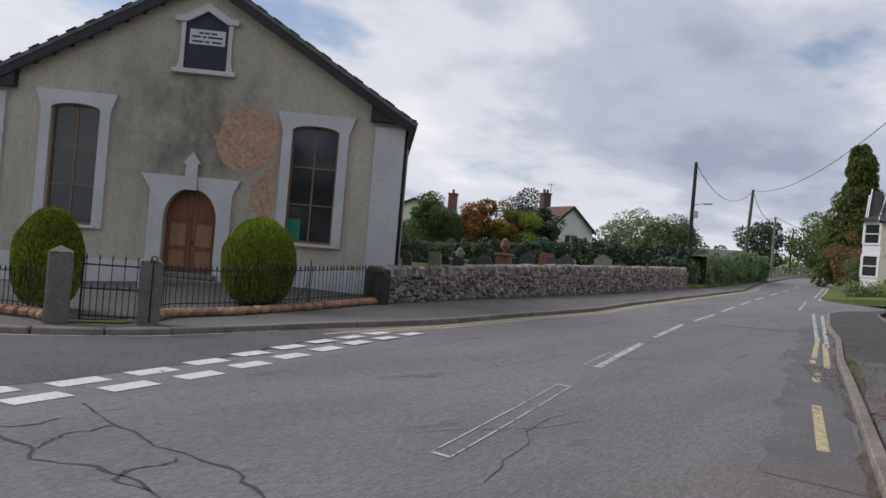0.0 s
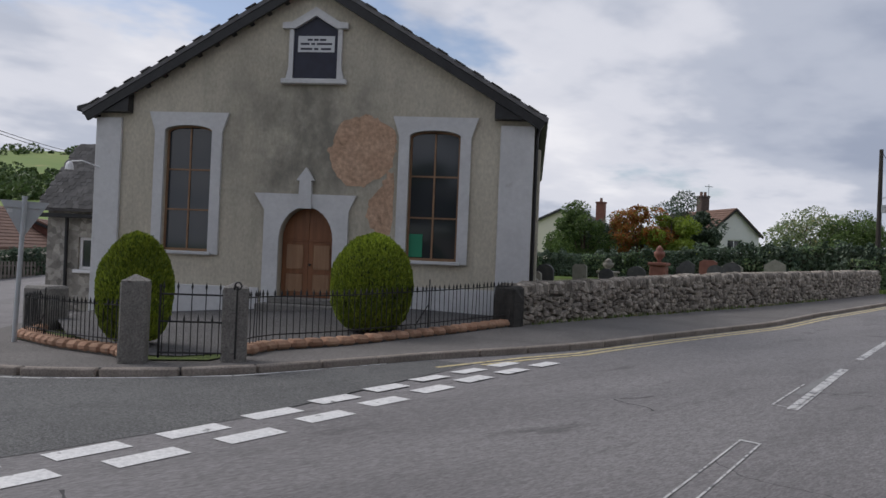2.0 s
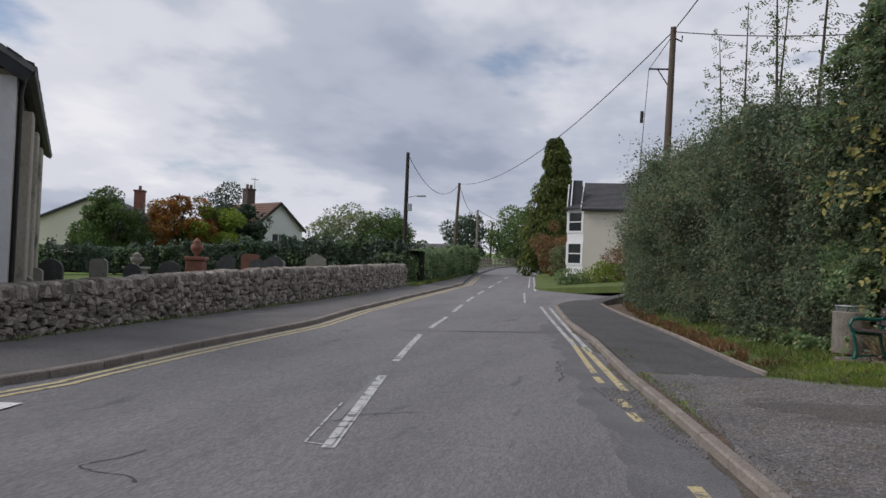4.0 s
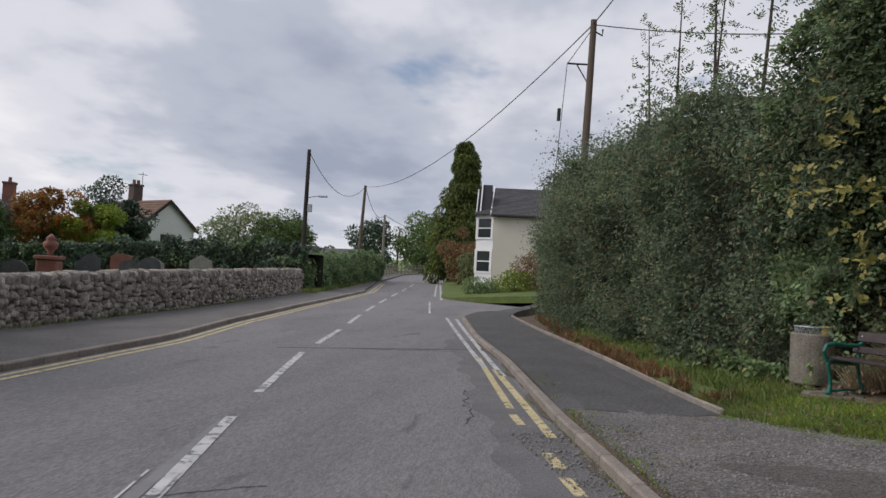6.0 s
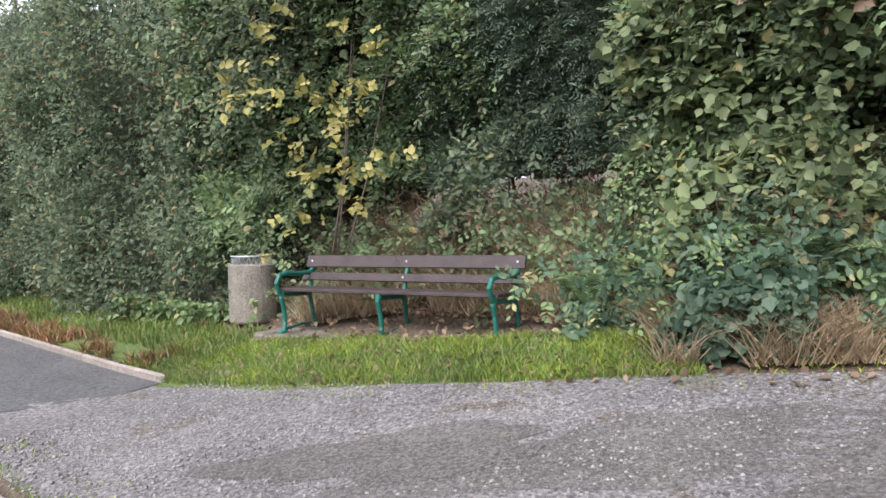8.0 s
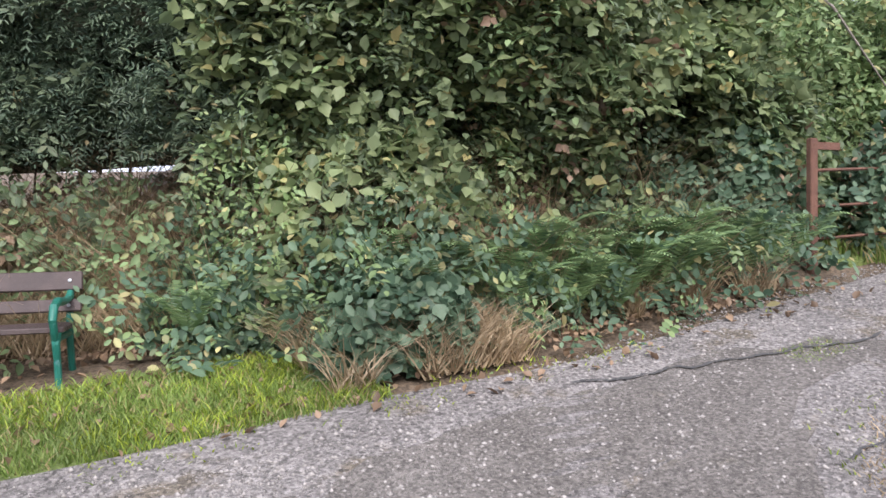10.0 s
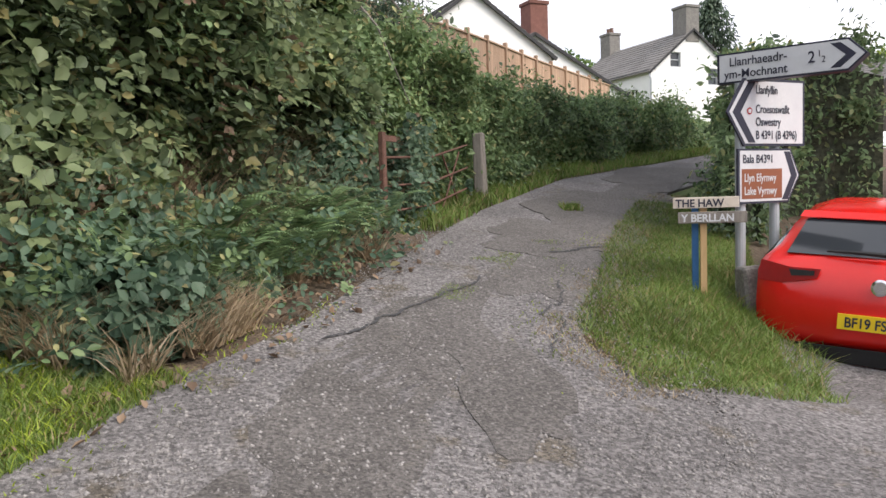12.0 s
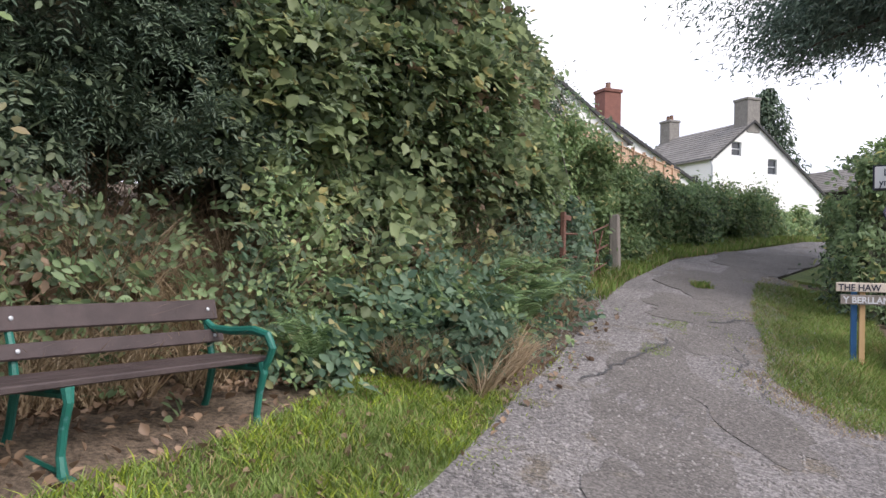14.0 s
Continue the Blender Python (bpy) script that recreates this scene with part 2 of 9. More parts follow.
M = dict(
    asphalt=mat("asphalt", (0.165, 0.158, 0.16), (0.235, 0.226, 0.228), 0.9, 0.8, 0.6, 110, c3=(0.13, 0.124, 0.126), spot=0.6, stretch=(1, 0.22, 1), grit=0.16, grit_scale=30, pebble=0.22, pebble_scale=110),
    asphalt_dark=mat("asphalt_dark", (0.055, 0.056, 0.058), (0.075, 0.074, 0.075), 1.0, 0.85, 0.4, 80),
    pavement=mat("pavement_tarmac", (0.115, 0.108, 0.102), (0.175, 0.165, 0.157), 0.8, 0.88, 0.5, 70, c3=(0.075, 0.075, 0.055), spot=0.64, grit=0.35, grit_scale=30, pebble=0.25, pebble_scale=90),
    foot_dark=mat("footway_tarmac", (0.075, 0.073, 0.074), (0.115, 0.112, 0.112), 0.9, 0.88, 0.5, 70, c3=(0.14, 0.13, 0.12), spot=0.66, grit=0.4, grit_scale=30, pebble=0.3, pebble_scale=90),
    gutter=mat("gutter_grit", (0.11, 0.092, 0.075), (0.17, 0.145, 0.12), 2.5, 0.95, 0.9, 60, c3=(0.07, 0.08, 0.035), spot=0.6, grit=0.5, grit_scale=45),
    asphalt_old=mat("asphalt_old", (0.135, 0.132, 0.134), (0.19, 0.185, 0.187), 1.5, 0.85, 0.6, 70, c3=(0.2, 0.195, 0.2), spot=0.6, grit=0.35, grit_scale=45),
    gravel=mat("lane_gravel", (0.14, 0.131, 0.128), (0.245, 0.231, 0.226), 0.9, 0.92, 1.0, 70, c3=(0.15, 0.13, 0.105), spot=0.56, bump_scale=90, grit=0.4, grit_scale=30, pebble=0.45, pebble_scale=60),
    side_asphalt=mat("side_asphalt", (0.098, 0.1, 0.1), (0.14, 0.142, 0.14), 1.2, 0.85, 0.7, 60, c3=(0.1, 0.102, 0.1), spot=0.6, grit=0.3, grit_scale=30, pebble=0.35, pebble_scale=70),
    lane_tarmac=mat("lane_tarmac", (0.12, 0.11, 0.102), (0.175, 0.162, 0.152), 1.6, 0.9, 0.9, 80, c3=(0.16, 0.145, 0.125), spot=0.6, grit=0.35, grit_scale=40, pebble=0.35, pebble_scale=75),
    kerb=mat("kerb_concrete", (0.21, 0.18, 0.155), (0.32, 0.28, 0.245), 2.5, 0.85, 0.4, 60, obj_vary=0.12, grit=0.25, grit_scale=40),
    white_paint=mat("road_white", (0.62, 0.62, 0.62), (0.75, 0.75, 0.74), 3, 0.7, 0.3, 70, c3=(0.2, 0.2, 0.2), spot=0.6, grit=0.15, grit_scale=25),
    worn_paint=mat("worn_white", (0.45, 0.45, 0.45), (0.62, 0.62, 0.61), 3, 0.7, 0.3, 70, c3=(0.14, 0.14, 0.145), spot=0.5),
    ghost_paint=mat("ghost_white", (0.19, 0.19, 0.19), (0.24, 0.24, 0.24), 4, 0.8, 0.3, 70),
    yellow_paint=mat("road_yellow", (0.5, 0.41, 0.2), (0.6, 0.52, 0.32), 3, 0.75, 0.3, 70, c3=(0.17, 0.16, 0.145), spot=0.54, grit=0.25, grit_scale=25),
    grass=mat("turf", (0.08, 0.115, 0.03), (0.14, 0.18, 0.05), 1.2, 0.95, 0.8, 35, c3=(0.13, 0.1, 0.045), spot=0.66, grit=0.5, grit_scale=40),
    field=mat("field_grass", (0.11, 0.19, 0.035), (0.17, 0.25, 0.05), 0.012, 0.95, 0.2, 0.4),
    soil=mat("leaf_litter", (0.09, 0.068, 0.048), (0.16, 0.12, 0.085), 3, 0.95, 0.9, 40, c3=(0.2, 0.15, 0.1), spot=0.62, grit=0.6, grit_scale=35),
    # dark colour of the hedge cores: painted shade between the leaves
    core=mat("hedge_inner_shade", (0.04, 0.05, 0.033), (0.075, 0.08, 0.05), 3, 0.95, 0.8, 25, grit=0.7, grit_scale=18),
    bark=mat("bark", (0.06, 0.045, 0.035), (0.13, 0.1, 0.08), 6, 0.9, 0.6, 40, stretch=(1, 1, 0.3)),
    pole=mat("pole_wood", (0.09, 0.065, 0.05), (0.17, 0.13, 0.1), 2, 0.85, 0.4, 60, stretch=(3, 3, 0.2)),
    pole_dark=mat("creosoted_wood", (0.025, 0.02, 0.018), (0.06, 0.05, 0.045), 2, 0.85, 0.4, 60, stretch=(3, 3, 0.2)),
    render=mat("grey_render", (0.4, 0.375, 0.31), (0.52, 0.487, 0.405), 0.7, 0.92, 0.5, 60, c3=(0.21, 0.195, 0.155), spot=0.53, stretch=(1, 1, 0.55), grit=0.16, grit_scale=25),
    trim_grey=mat("grey_painted_trim", (0.52, 0.52, 0.525), (0.62, 0.62, 0.62), 1.2, 0.75, 0.25, 50, c3=(0.44, 0.43, 0.42), spot=0.64, grit=0.05, grit_scale=10),
    bare=mat("bare_pink_render", (0.42, 0.27, 0.18), (0.54, 0.37, 0.26), 1.6, 0.93, 0.5, 50, c3=(0.32, 0.21, 0.14), spot=0.58, grit=0.25, grit_scale=12),
    slate=mat("slate", (0.075, 0.075, 0.08), (0.13, 0.127, 0.127), 2, 0.88, 0.3, 30, obj_vary=0.3, spec=0.2),
    slate_far=mat("slate_far", (0.095, 0.095, 0.1), (0.155, 0.15, 0.15), 2.5, 0.75, 0.4, 14, vary=0.22),
    black=mat("black_paint", (0.012, 0.012, 0.013), (0.03, 0.03, 0.032), 4, 0.5, 0.15, 60),
    iron=mat("black_iron", (0.014, 0.014, 0.015), (0.035, 0.033, 0.032), 6, 0.55, 0.2, 80),
    stone=mat("wall_stone", (0.19, 0.165, 0.14), (0.42, 0.375, 0.32), 5, 0.92, 0.8, 40, obj_vary=0.42, grit=0.35, grit_scale=18, c3=(0.5, 0.48, 0.43), spot=0.62),
    stone_j=mat("wall_stone_far", (0.19, 0.165, 0.14), (0.42, 0.375, 0.32), 5, 0.92, 0.8, 40, vary=0.42, grit=0.35, grit_scale=18, c3=(0.5, 0.48, 0.43), spot=0.62),
    mortar=mat("mortar", (0.07, 0.065, 0.058), (0.12, 0.11, 0.1), 4, 0.95, 0.6, 50),
    coping=mat("coping_stone", (0.3, 0.16, 0.1), (0.42, 0.27, 0.18), 4, 0.9, 0.6, 40, obj_vary=0.2, c3=(0.12, 0.09, 0.07), spot=0.6),
    granite=mat("gatepost_stone", (0.16, 0.15, 0.14), (0.24, 0.23, 0.21), 5, 0.9, 0.7, 50, c3=(0.1, 0.09, 0.085), spot=0.62, grit=0.3, grit_scale=40),
    door=mat("varnished_oak", (0.17, 0.065, 0.028), (0.26, 0.11, 0.048), 2, 0.45, 0.25, 30, stretch=(5, 5, 0.5)),
    door_pale=mat("worn_oak_panel", (0.26, 0.14, 0.075), (0.36, 0.21, 0.12), 2, 0.5, 0.25, 30, stretch=(5, 5, 0.5)),
    sash=mat("brown_sash", (0.2, 0.11, 0.06), (0.3, 0.18, 0.1), 3, 0.55, 0.2, 40),
    glass=glass_mat("dark_glass"),
    green=mat("green_card", (0.02, 0.2, 0.11), (0.025, 0.24, 0.13), 2, 0.6, 0.05, 40),
    white=mat("white_wall_paint", (0.74, 0.74, 0.73), (0.82, 0.82, 0.81), 0.6, 0.85, 0.2, 40, c3=(0.62, 0.62, 0.6), spot=0.68),
    cream=mat("cream_wall_paint", (0.66, 0.62, 0.52), (0.73, 0.69, 0.59), 0.5, 0.88, 0.25, 40),
    upvc=mat("white_frame", (0.78, 0.78, 0.79), (0.84, 0.84, 0.85), 2, 0.4, 0.05, 40),
    brick=mat("red_brick", (0.15, 0.066, 0.052), (0.22, 0.1, 0.078), 5, 0.9, 0.5, 30, vary=0.25),
    tile=mat("brown_roof_tile", (0.13, 0.075, 0.055), (0.2, 0.12, 0.09), 2, 0.85, 0.4, 12, vary=0.2),
    fence=mat("timber_fence", (0.37, 0.24, 0.16), (0.5, 0.345, 0.245), 2, 0.85, 0.3, 30, stretch=(4, 4, 0.4), obj_vary=0.15),
    old_wood=mat("grey_weathered_wood", (0.17, 0.15, 0.13), (0.3, 0.27, 0.24), 4, 0.9, 0.5, 50, stretch=(4, 4, 0.4)),
    bench_wood=mat("brown_bench_slat", (0.04, 0.029, 0.029), (0.075, 0.055, 0.053), 2, 0.5, 0.3, 50, stretch=(3, 3, 3), c3=(0.2, 0.17, 0.17), spot=0.7),
    bench_iron=mat("green_cast_iron", (0.008, 0.1, 0.075), (0.018, 0.15, 0.115), 4, 0.42, 0.2, 60, c3=(0.09, 0.22, 0.22), spot=0.62),
    concrete=mat("rough_concrete", (0.2, 0.18, 0.15), (0.29, 0.265, 0.22), 6, 0.92, 0.8, 60, grit=0.35, grit_scale=50),
    rust=mat("rusty_iron", (0.1, 0.05, 0.038), (0.17, 0.085, 0.06), 8, 0.85, 0.6, 60),
    galv=mat("galvanised_steel", (0.38, 0.4, 0.42), (0.46, 0.48, 0.5), 5, 0.5, 0.1, 60, metal=0.4),
    sign_white=mat("sign_white", (0.52, 0.53, 0.55), (0.6, 0.61, 0.62), 3, 0.5, 0.05, 50, c3=(0.45, 0.45, 0.4), spot=0.66),
    sign_black=mat("sign_black", (0.015, 0.016, 0.03), (0.025, 0.027, 0.05), 4, 0.5, 0.05, 50),
    sign_brown=mat("sign_brown", (0.2, 0.06, 0.025), (0.23, 0.075, 0.03), 4, 0.5, 0.05, 50),
    red_paint=mat("car_red", (0.62, 0.012, 0.008), (0.66, 0.016, 0.01), 1, 0.22, 0.0, 30, spec=0.6),
    plastic=mat("black_plastic", (0.012, 0.012, 0.013), (0.025, 0.025, 0.026), 6, 0.6, 0.15, 80),
    rubber=mat("tyre_rubber", (0.012, 0.012, 0.012), (0.025, 0.024, 0.023), 6, 0.85, 0.3, 60),
    chrome=mat("chrome", (0.7, 0.7, 0.72), (0.8, 0.8, 0.82), 6, 0.15, 0.0, 60, metal=1.0),
    lamp_red=mat("tail_lamp_red", (0.3, 0.006, 0.008), (0.38, 0.01, 0.012), 6, 0.15, 0.0, 60, spec=0.7),
    plate_yellow=mat("plate_yellow", (0.78, 0.52, 0.01), (0.82, 0.57, 0.02), 6, 0.4, 0.0, 60),
    blue=mat("blue_paint", (0.03, 0.12, 0.3), (0.05, 0.17, 0.38), 6, 0.6, 0.1, 60),
    yellow=mat("yellow_paint", (0.6, 0.42, 0.06), (0.68, 0.5, 0.1), 6, 0.8, 0.4, 60),
    pale_wood=mat("pale_stake", (0.4, 0.26, 0.12), (0.5, 0.34, 0.18), 6, 0.8, 0.2, 60, stretch=(3, 3, 0.4)),
    grave_dark=mat("dark_headstone", (0.06, 0.06, 0.065), (0.11, 0.11, 0.115), 4, 0.7, 0.4, 50, c3=(0.17, 0.17, 0.15), spot=0.62),
    grave_pale=mat("pale_headstone", (0.24, 0.23, 0.2), (0.36, 0.34, 0.3), 4, 0.85, 0.5, 50, c3=(0.15, 0.15, 0.12), spot=0.6),
    grave_red=mat("red_granite", (0.2, 0.08, 0.06), (0.3, 0.13, 0.1), 4, 0.6, 0.3, 50),
)
L = dict(
    hedge=leaf_mat("hedge_leaf", (0.069, 0.104, 0.065), (0.216, 0.278, 0.168), (0.385, 0.320, 0.182), 0.05),
    hedge2=leaf_mat("laurel_leaf", (0.097, 0.153, 0.076), (0.258, 0.362, 0.182), (0.371, 0.392, 0.196), 0.08),
    bright=leaf_mat("young_leaf", (0.120, 0.195, 0.083), (0.260, 0.359, 0.161), (0.426, 0.407, 0.188), 0.1, 0.4),
    yellow=leaf_mat("yellow_leaf", (0.272, 0.272, 0.080), (0.464, 0.411, 0.145), None, 0, 0.4),
    bramble=leaf_mat("bramble_leaf", (0.064, 0.124, 0.080), (0.185, 0.278, 0.180), (0.382, 0.345, 0.171), 0.06),
    maple=leaf_mat("maple_leaf", (0.105, 0.15, 0.08), (0.275, 0.335, 0.17), (0.36, 0.32, 0.14), 0.07),
    dead=leaf_mat("dead_leaf", (0.127, 0.084, 0.057), (0.278, 0.194, 0.128), None, 0, 0.2),
    fern=leaf_mat("fern_leaf", (0.090, 0.161, 0.077), (0.224, 0.327, 0.146), None, 0, 0.35),
    grass=leaf_mat("grass_blade", (0.100, 0.165, 0.035), (0.215, 0.305, 0.075), (0.33, 0.26, 0.13), 0.18, 0.35),
    straw=leaf_mat("dry_grass", (0.241, 0.177, 0.103), (0.436, 0.341, 0.224), None, 0, 0.3),
    rusty=leaf_mat("rusty_verge_plant", (0.176, 0.090, 0.045), (0.312, 0.177, 0.086), (0.139, 0.175, 0.067), 0.15, 0.3),
    yew=leaf_mat("clipped_yew", (0.090, 0.143, 0.018), (0.311, 0.389, 0.042), None, 0, 0.3),
    darkyew=leaf_mat("dark_needles", (0.035, 0.064, 0.044), (0.109, 0.154, 0.096), None, 0, 0.15),
    conifer=leaf_mat("cypress_spray", (0.052, 0.088, 0.026), (0.158, 0.201, 0.052), (0.263, 0.263, 0.052), 0.15),
    tree=leaf_mat("tree_leaf", (0.052, 0.096, 0.032), (0.149, 0.219, 0.070), None, 0),
    rowan=leaf_mat("rowan_leaf", (0.200, 0.088, 0.025), (0.375, 0.150, 0.044), (0.150, 0.200, 0.037), 0.2),
    lime=leaf_mat("lime_leaf", (0.138, 0.213, 0.025), (0.263, 0.338, 0.050), None, 0, 0.4),
    cedar=leaf_mat("cedar_needles", (0.07, 0.115, 0.095), (0.17, 0.24, 0.185), None, 0, 0.3),
    wood=leaf_mat("far_wood_leaf", (0.050, 0.088, 0.031), (0.112, 0.163, 0.056), None, 0, 0.1),
)
# ---- builders ----
rng = np.random.default_rng(7)


def link(name, bm, material, parent=None, label="", smooth=False):
    me = bpy.data.meshes.new(name)
    bm.normal_update()
    bm.to_mesh(me)
    bm.free()
    for m in material if isinstance(material, (list, tuple)) else [material]:
        me.materials.append(m)
    if smooth:
        me.polygons.foreach_set("use_smooth", [True] * len(me.polygons))
    ob = new(name, me)
    if parent:
        ob.parent = parent
    if label:
        ob["label"] = label
    return ob


def part(name, bm, material, parent, label="", smooth=False):
    return link(name, bm, material, parent, label, smooth)


def share(name, me, m, parent):
    ob = new(name, me)
    ob.parent = parent
    ob.matrix_local = m
    return ob


def empty(name, m, label, category, group="", kind=""):
    ob = new(name)
    ob.matrix_world = m
    return tagged(ob, label, category, group, kind)


def raw(name, verts, faces, material, parent=None, label="", smooth=False):
    me = bpy.data.meshes.new(name)
    me.from_pydata([tuple(v) for v in verts], [], [tuple(f) for f in faces])
    me.materials.append(material)
    if smooth:
        me.polygons.foreach_set("use_smooth", [True] * len(me.polygons))
    me.update()
    ob = new(name, me)
    if parent:
        ob.parent = parent
    if label:
        ob["label"] = label
    return ob


def big(name, verts, tris, material, parent=None, label=""):
    """A large triangle mesh from arrays."""
    me = bpy.data.meshes.new(name)
    verts, tris = np.asarray(verts, np.float32), np.asarray(tris, np.int32)
    me.vertices.add(len(verts))
    me.vertices.foreach_set("co", verts.ravel())
    me.loops.add(tris.size)
    me.loops.foreach_set("vertex_index", tris.ravel())
    me.polygons.add(len(tris))
    me.polygons.foreach_set("loop_start", np.arange(0, tris.size, 3, dtype=np.int32))
    me.update(calc_edges=True)
    me.materials.append(material)
    ob = new(name, me)
    if parent:
        ob.parent = parent
    if label:
        ob["label"] = label
    return ob


def box(bm, x0, x1, y0, y1, z0, z1, m=None, bevel=0.0):
    r = bmesh.ops.create_cube(bm, size=1)["verts"]
    bmesh.ops.transform(bm, matrix=Matrix.Translation(((x0 + x1) / 2, (y0 + y1) / 2, (z0 + z1) / 2)) @ Matrix.Diagonal((x1 - x0, y1 - y0, z1 - z0, 1)), verts=r)
    if bevel:
        es = list({e for v in r for e in v.link_edges})
        bmesh.ops.bevel(bm, geom=es, offset=bevel, segments=1, affect="EDGES")
        r = None
    if m is not None and r:
        bmesh.ops.transform(bm, matrix=m, verts=r)
    return bm


def boxes(*specs, bevel=0.0):
    bm = bmesh.new()
    for s in specs:
        box(bm, *s, bevel=bevel)
    return bm


def slab(outer, holes, depth, y0=0.0):
    """A flat plate in the x-z plane with holes, from y0 to y0 + depth."""
    bm = bmesh.new()
    edges = []
    for loop in [outer, *holes]:
        vs = [bm.verts.new((x, y0, z)) for x, z in loop]
        edges += [bm.edges.new((vs[i], vs[(i + 1) % len(vs)])) for i in range(len(vs))]
    bmesh.ops.triangle_fill(bm, use_beauty=True, use_dissolve=False, edges=edges)
    faces = bm.faces[:]
    ext = bmesh.ops.extrude_face_region(bm, geom=faces)["geom"]
    bmesh.ops.translate(bm, vec=(0, depth, 0), verts=[g for g in ext if isinstance(g, bmesh.types.BMVert)])
    bmesh.ops.recalc_face_normals(bm, faces=bm.faces[:])
    return bm


def arch(cx, half, z0, spring, rise, n=14):
    """An opening with straight jambs and an elliptical head, as a loop of (x, z)."""
    pts = [(cx - half, z0), (cx + half, z0)]
    for i in range(n + 1):
        a = math.pi * i / n
        pts.append((cx + half * math.cos(a), spring + rise * math.sin(a)))
    return pts


def tube(bm, pts, radii, sides=6):
    """A tapered tube along points."""
    rings = []
    pts = [Vector(p) for p in pts]
    for i, p in enumerate(pts):
        d = (pts[min(i + 1, len(pts) - 1)] - pts[max(i - 1, 0)]).normalized()
        u = d.orthogonal().normalized()
        if i and abs(d.dot(ref)) < 0.95:
            u = (ref - d * ref.dot(d)).normalized()
        ref = u
        w = d.cross(u)
        r = radii[i] if isinstance(radii, (list, tuple)) else radii
        rings.append([bm.verts.new(p + (u * math.cos(2 * math.pi * k / sides) + w * math.sin(2 * math.pi * k / sides)) * r) for k in range(sides)])
    for a, b in zip(rings, rings[1:]):
        for k in range(sides):
            bm.faces.new((a[k], a[(k + 1) % sides], b[(k + 1) % sides], b[k]))
    bm.faces.new(rings[0][::-1])
    bm.faces.new(rings[-1])
    return bm


def lathe(bm, prof, sides=16, at=(0, 0, 0)):
    rings = []
    for r, z in prof:
        rings.append([bm.verts.new((at[0] + r * math.cos(2 * math.pi * k / sides), at[1] + r * math.sin(2 * math.pi * k / sides), at[2] + z)) for k in range(sides)])
    for a, b in zip(rings, rings[1:]):
        for k in range(sides):
            bm.faces.new((a[k], a[(k + 1) % sides], b[(k + 1) % sides], b[k]))
    bm.faces.new(rings[0][::-1])
    bm.faces.new(rings[-1])
    return bm


def courses(bm, run, step, w0, w1, m, flip=False):
    """One slab of roof in stepped courses: it runs down along local y (or -y), and spans w0 to w1 along x."""
    prof = [(0.0, -0.05)]
    for i in range(max(1, round(run / step))):
        a, b = i * step, min(run, (i + 1) * step)
        prof += [(a, 0.025), (b, 0.055)]
    prof.append((run, -0.05))
    rows_ = [[bm.verts.new(m @ Vector((w, -s if flip else s, z))) for s, z in prof] for w in (w0, w1)]
    n_ = len(prof)
    for k in range(n_):
        bm.faces.new((rows_[0][k], rows_[0][(k + 1) % n_], rows_[1][(k + 1) % n_], rows_[1][k]))
    bm.faces.new(rows_[0][::-1])
    bm.faces.new(rows_[1])
    bmesh.ops.recalc_face_normals(bm, faces=bm.faces[:])
    return bm


def unit(v):
    return v / np.maximum(np.linalg.norm(v, axis=1, keepdims=True), 1e-6)


def leaves(points, along, facing, size, width=0.5, jitter=0.6, size_var=0.4, fold=0.15, simple=False):
    """Folded diamond leaves: arrays of vertices and triangles."""
    n = len(points)
    along = unit(along + jitter * rng.normal(size=(n, 3)))
    nor = facing + jitter * rng.normal(size=(n, 3))
    side = unit(np.cross(nor, along))
    nor = np.cross(along, side)
    s = (size * (1 + size_var * rng.uniform(-1, 1, n)))[:, None]
    base, tip = points - along * s * 0.5, points + along * s * 0.5
    mid = points + nor * s * fold
    w_ = side * s * width * 0.5
    if simple:
        rim_ = [base, mid - w_, tip, mid + w_]
        fan_ = [[0, 1, 2], [0, 2, 3]]
    elif width >= 0.7:
        # lobed leaf: three pointed lobes round a notch at the stalk
        up_ = along * s
        lift_ = nor * s * fold
        rim_ = [base, base + 0.22 * up_ - 0.75 * w_ + lift_, base + 0.55 * up_ - 1.0 * w_ + lift_, base + 0.68 * up_ - 0.62 * w_ + lift_ * 0.7, tip,
                base + 0.68 * up_ + 0.62 * w_ + lift_ * 0.7, base + 0.55 * up_ + 1.0 * w_ + lift_, base + 0.22 * up_ + 0.75 * w_ + lift_]
        fan_ = [[0, 1, 2], [0, 2, 3], [0, 3, 4], [0, 4, 5], [0, 5, 6], [0, 6, 7]]
    else:
        q1, q2 = base + (mid - base) * 0.7, mid + (tip - mid) * 0.4
        rim_ = [base, q1 - w_ * 0.85, q2 - w_ * 0.8, tip, q2 + w_ * 0.8, q1 + w_ * 0.85]
        fan_ = [[0, 1, 2], [0, 2, 3], [0, 3, 4], [0, 4, 5]]
    v = np.stack(rim_, 1).reshape(-1, 3)
    i = np.arange(n)[:, None] * len(rim_)
    t = np.concatenate([i + c for c in fan_])
    return v, t


def join(*clouds):
    vs, ts, k = [], [], 0
    for v, t in clouds:
        vs.append(v)
        ts.append(t + k)
        k += len(v)
    return np.concatenate(vs), np.concatenate(ts)


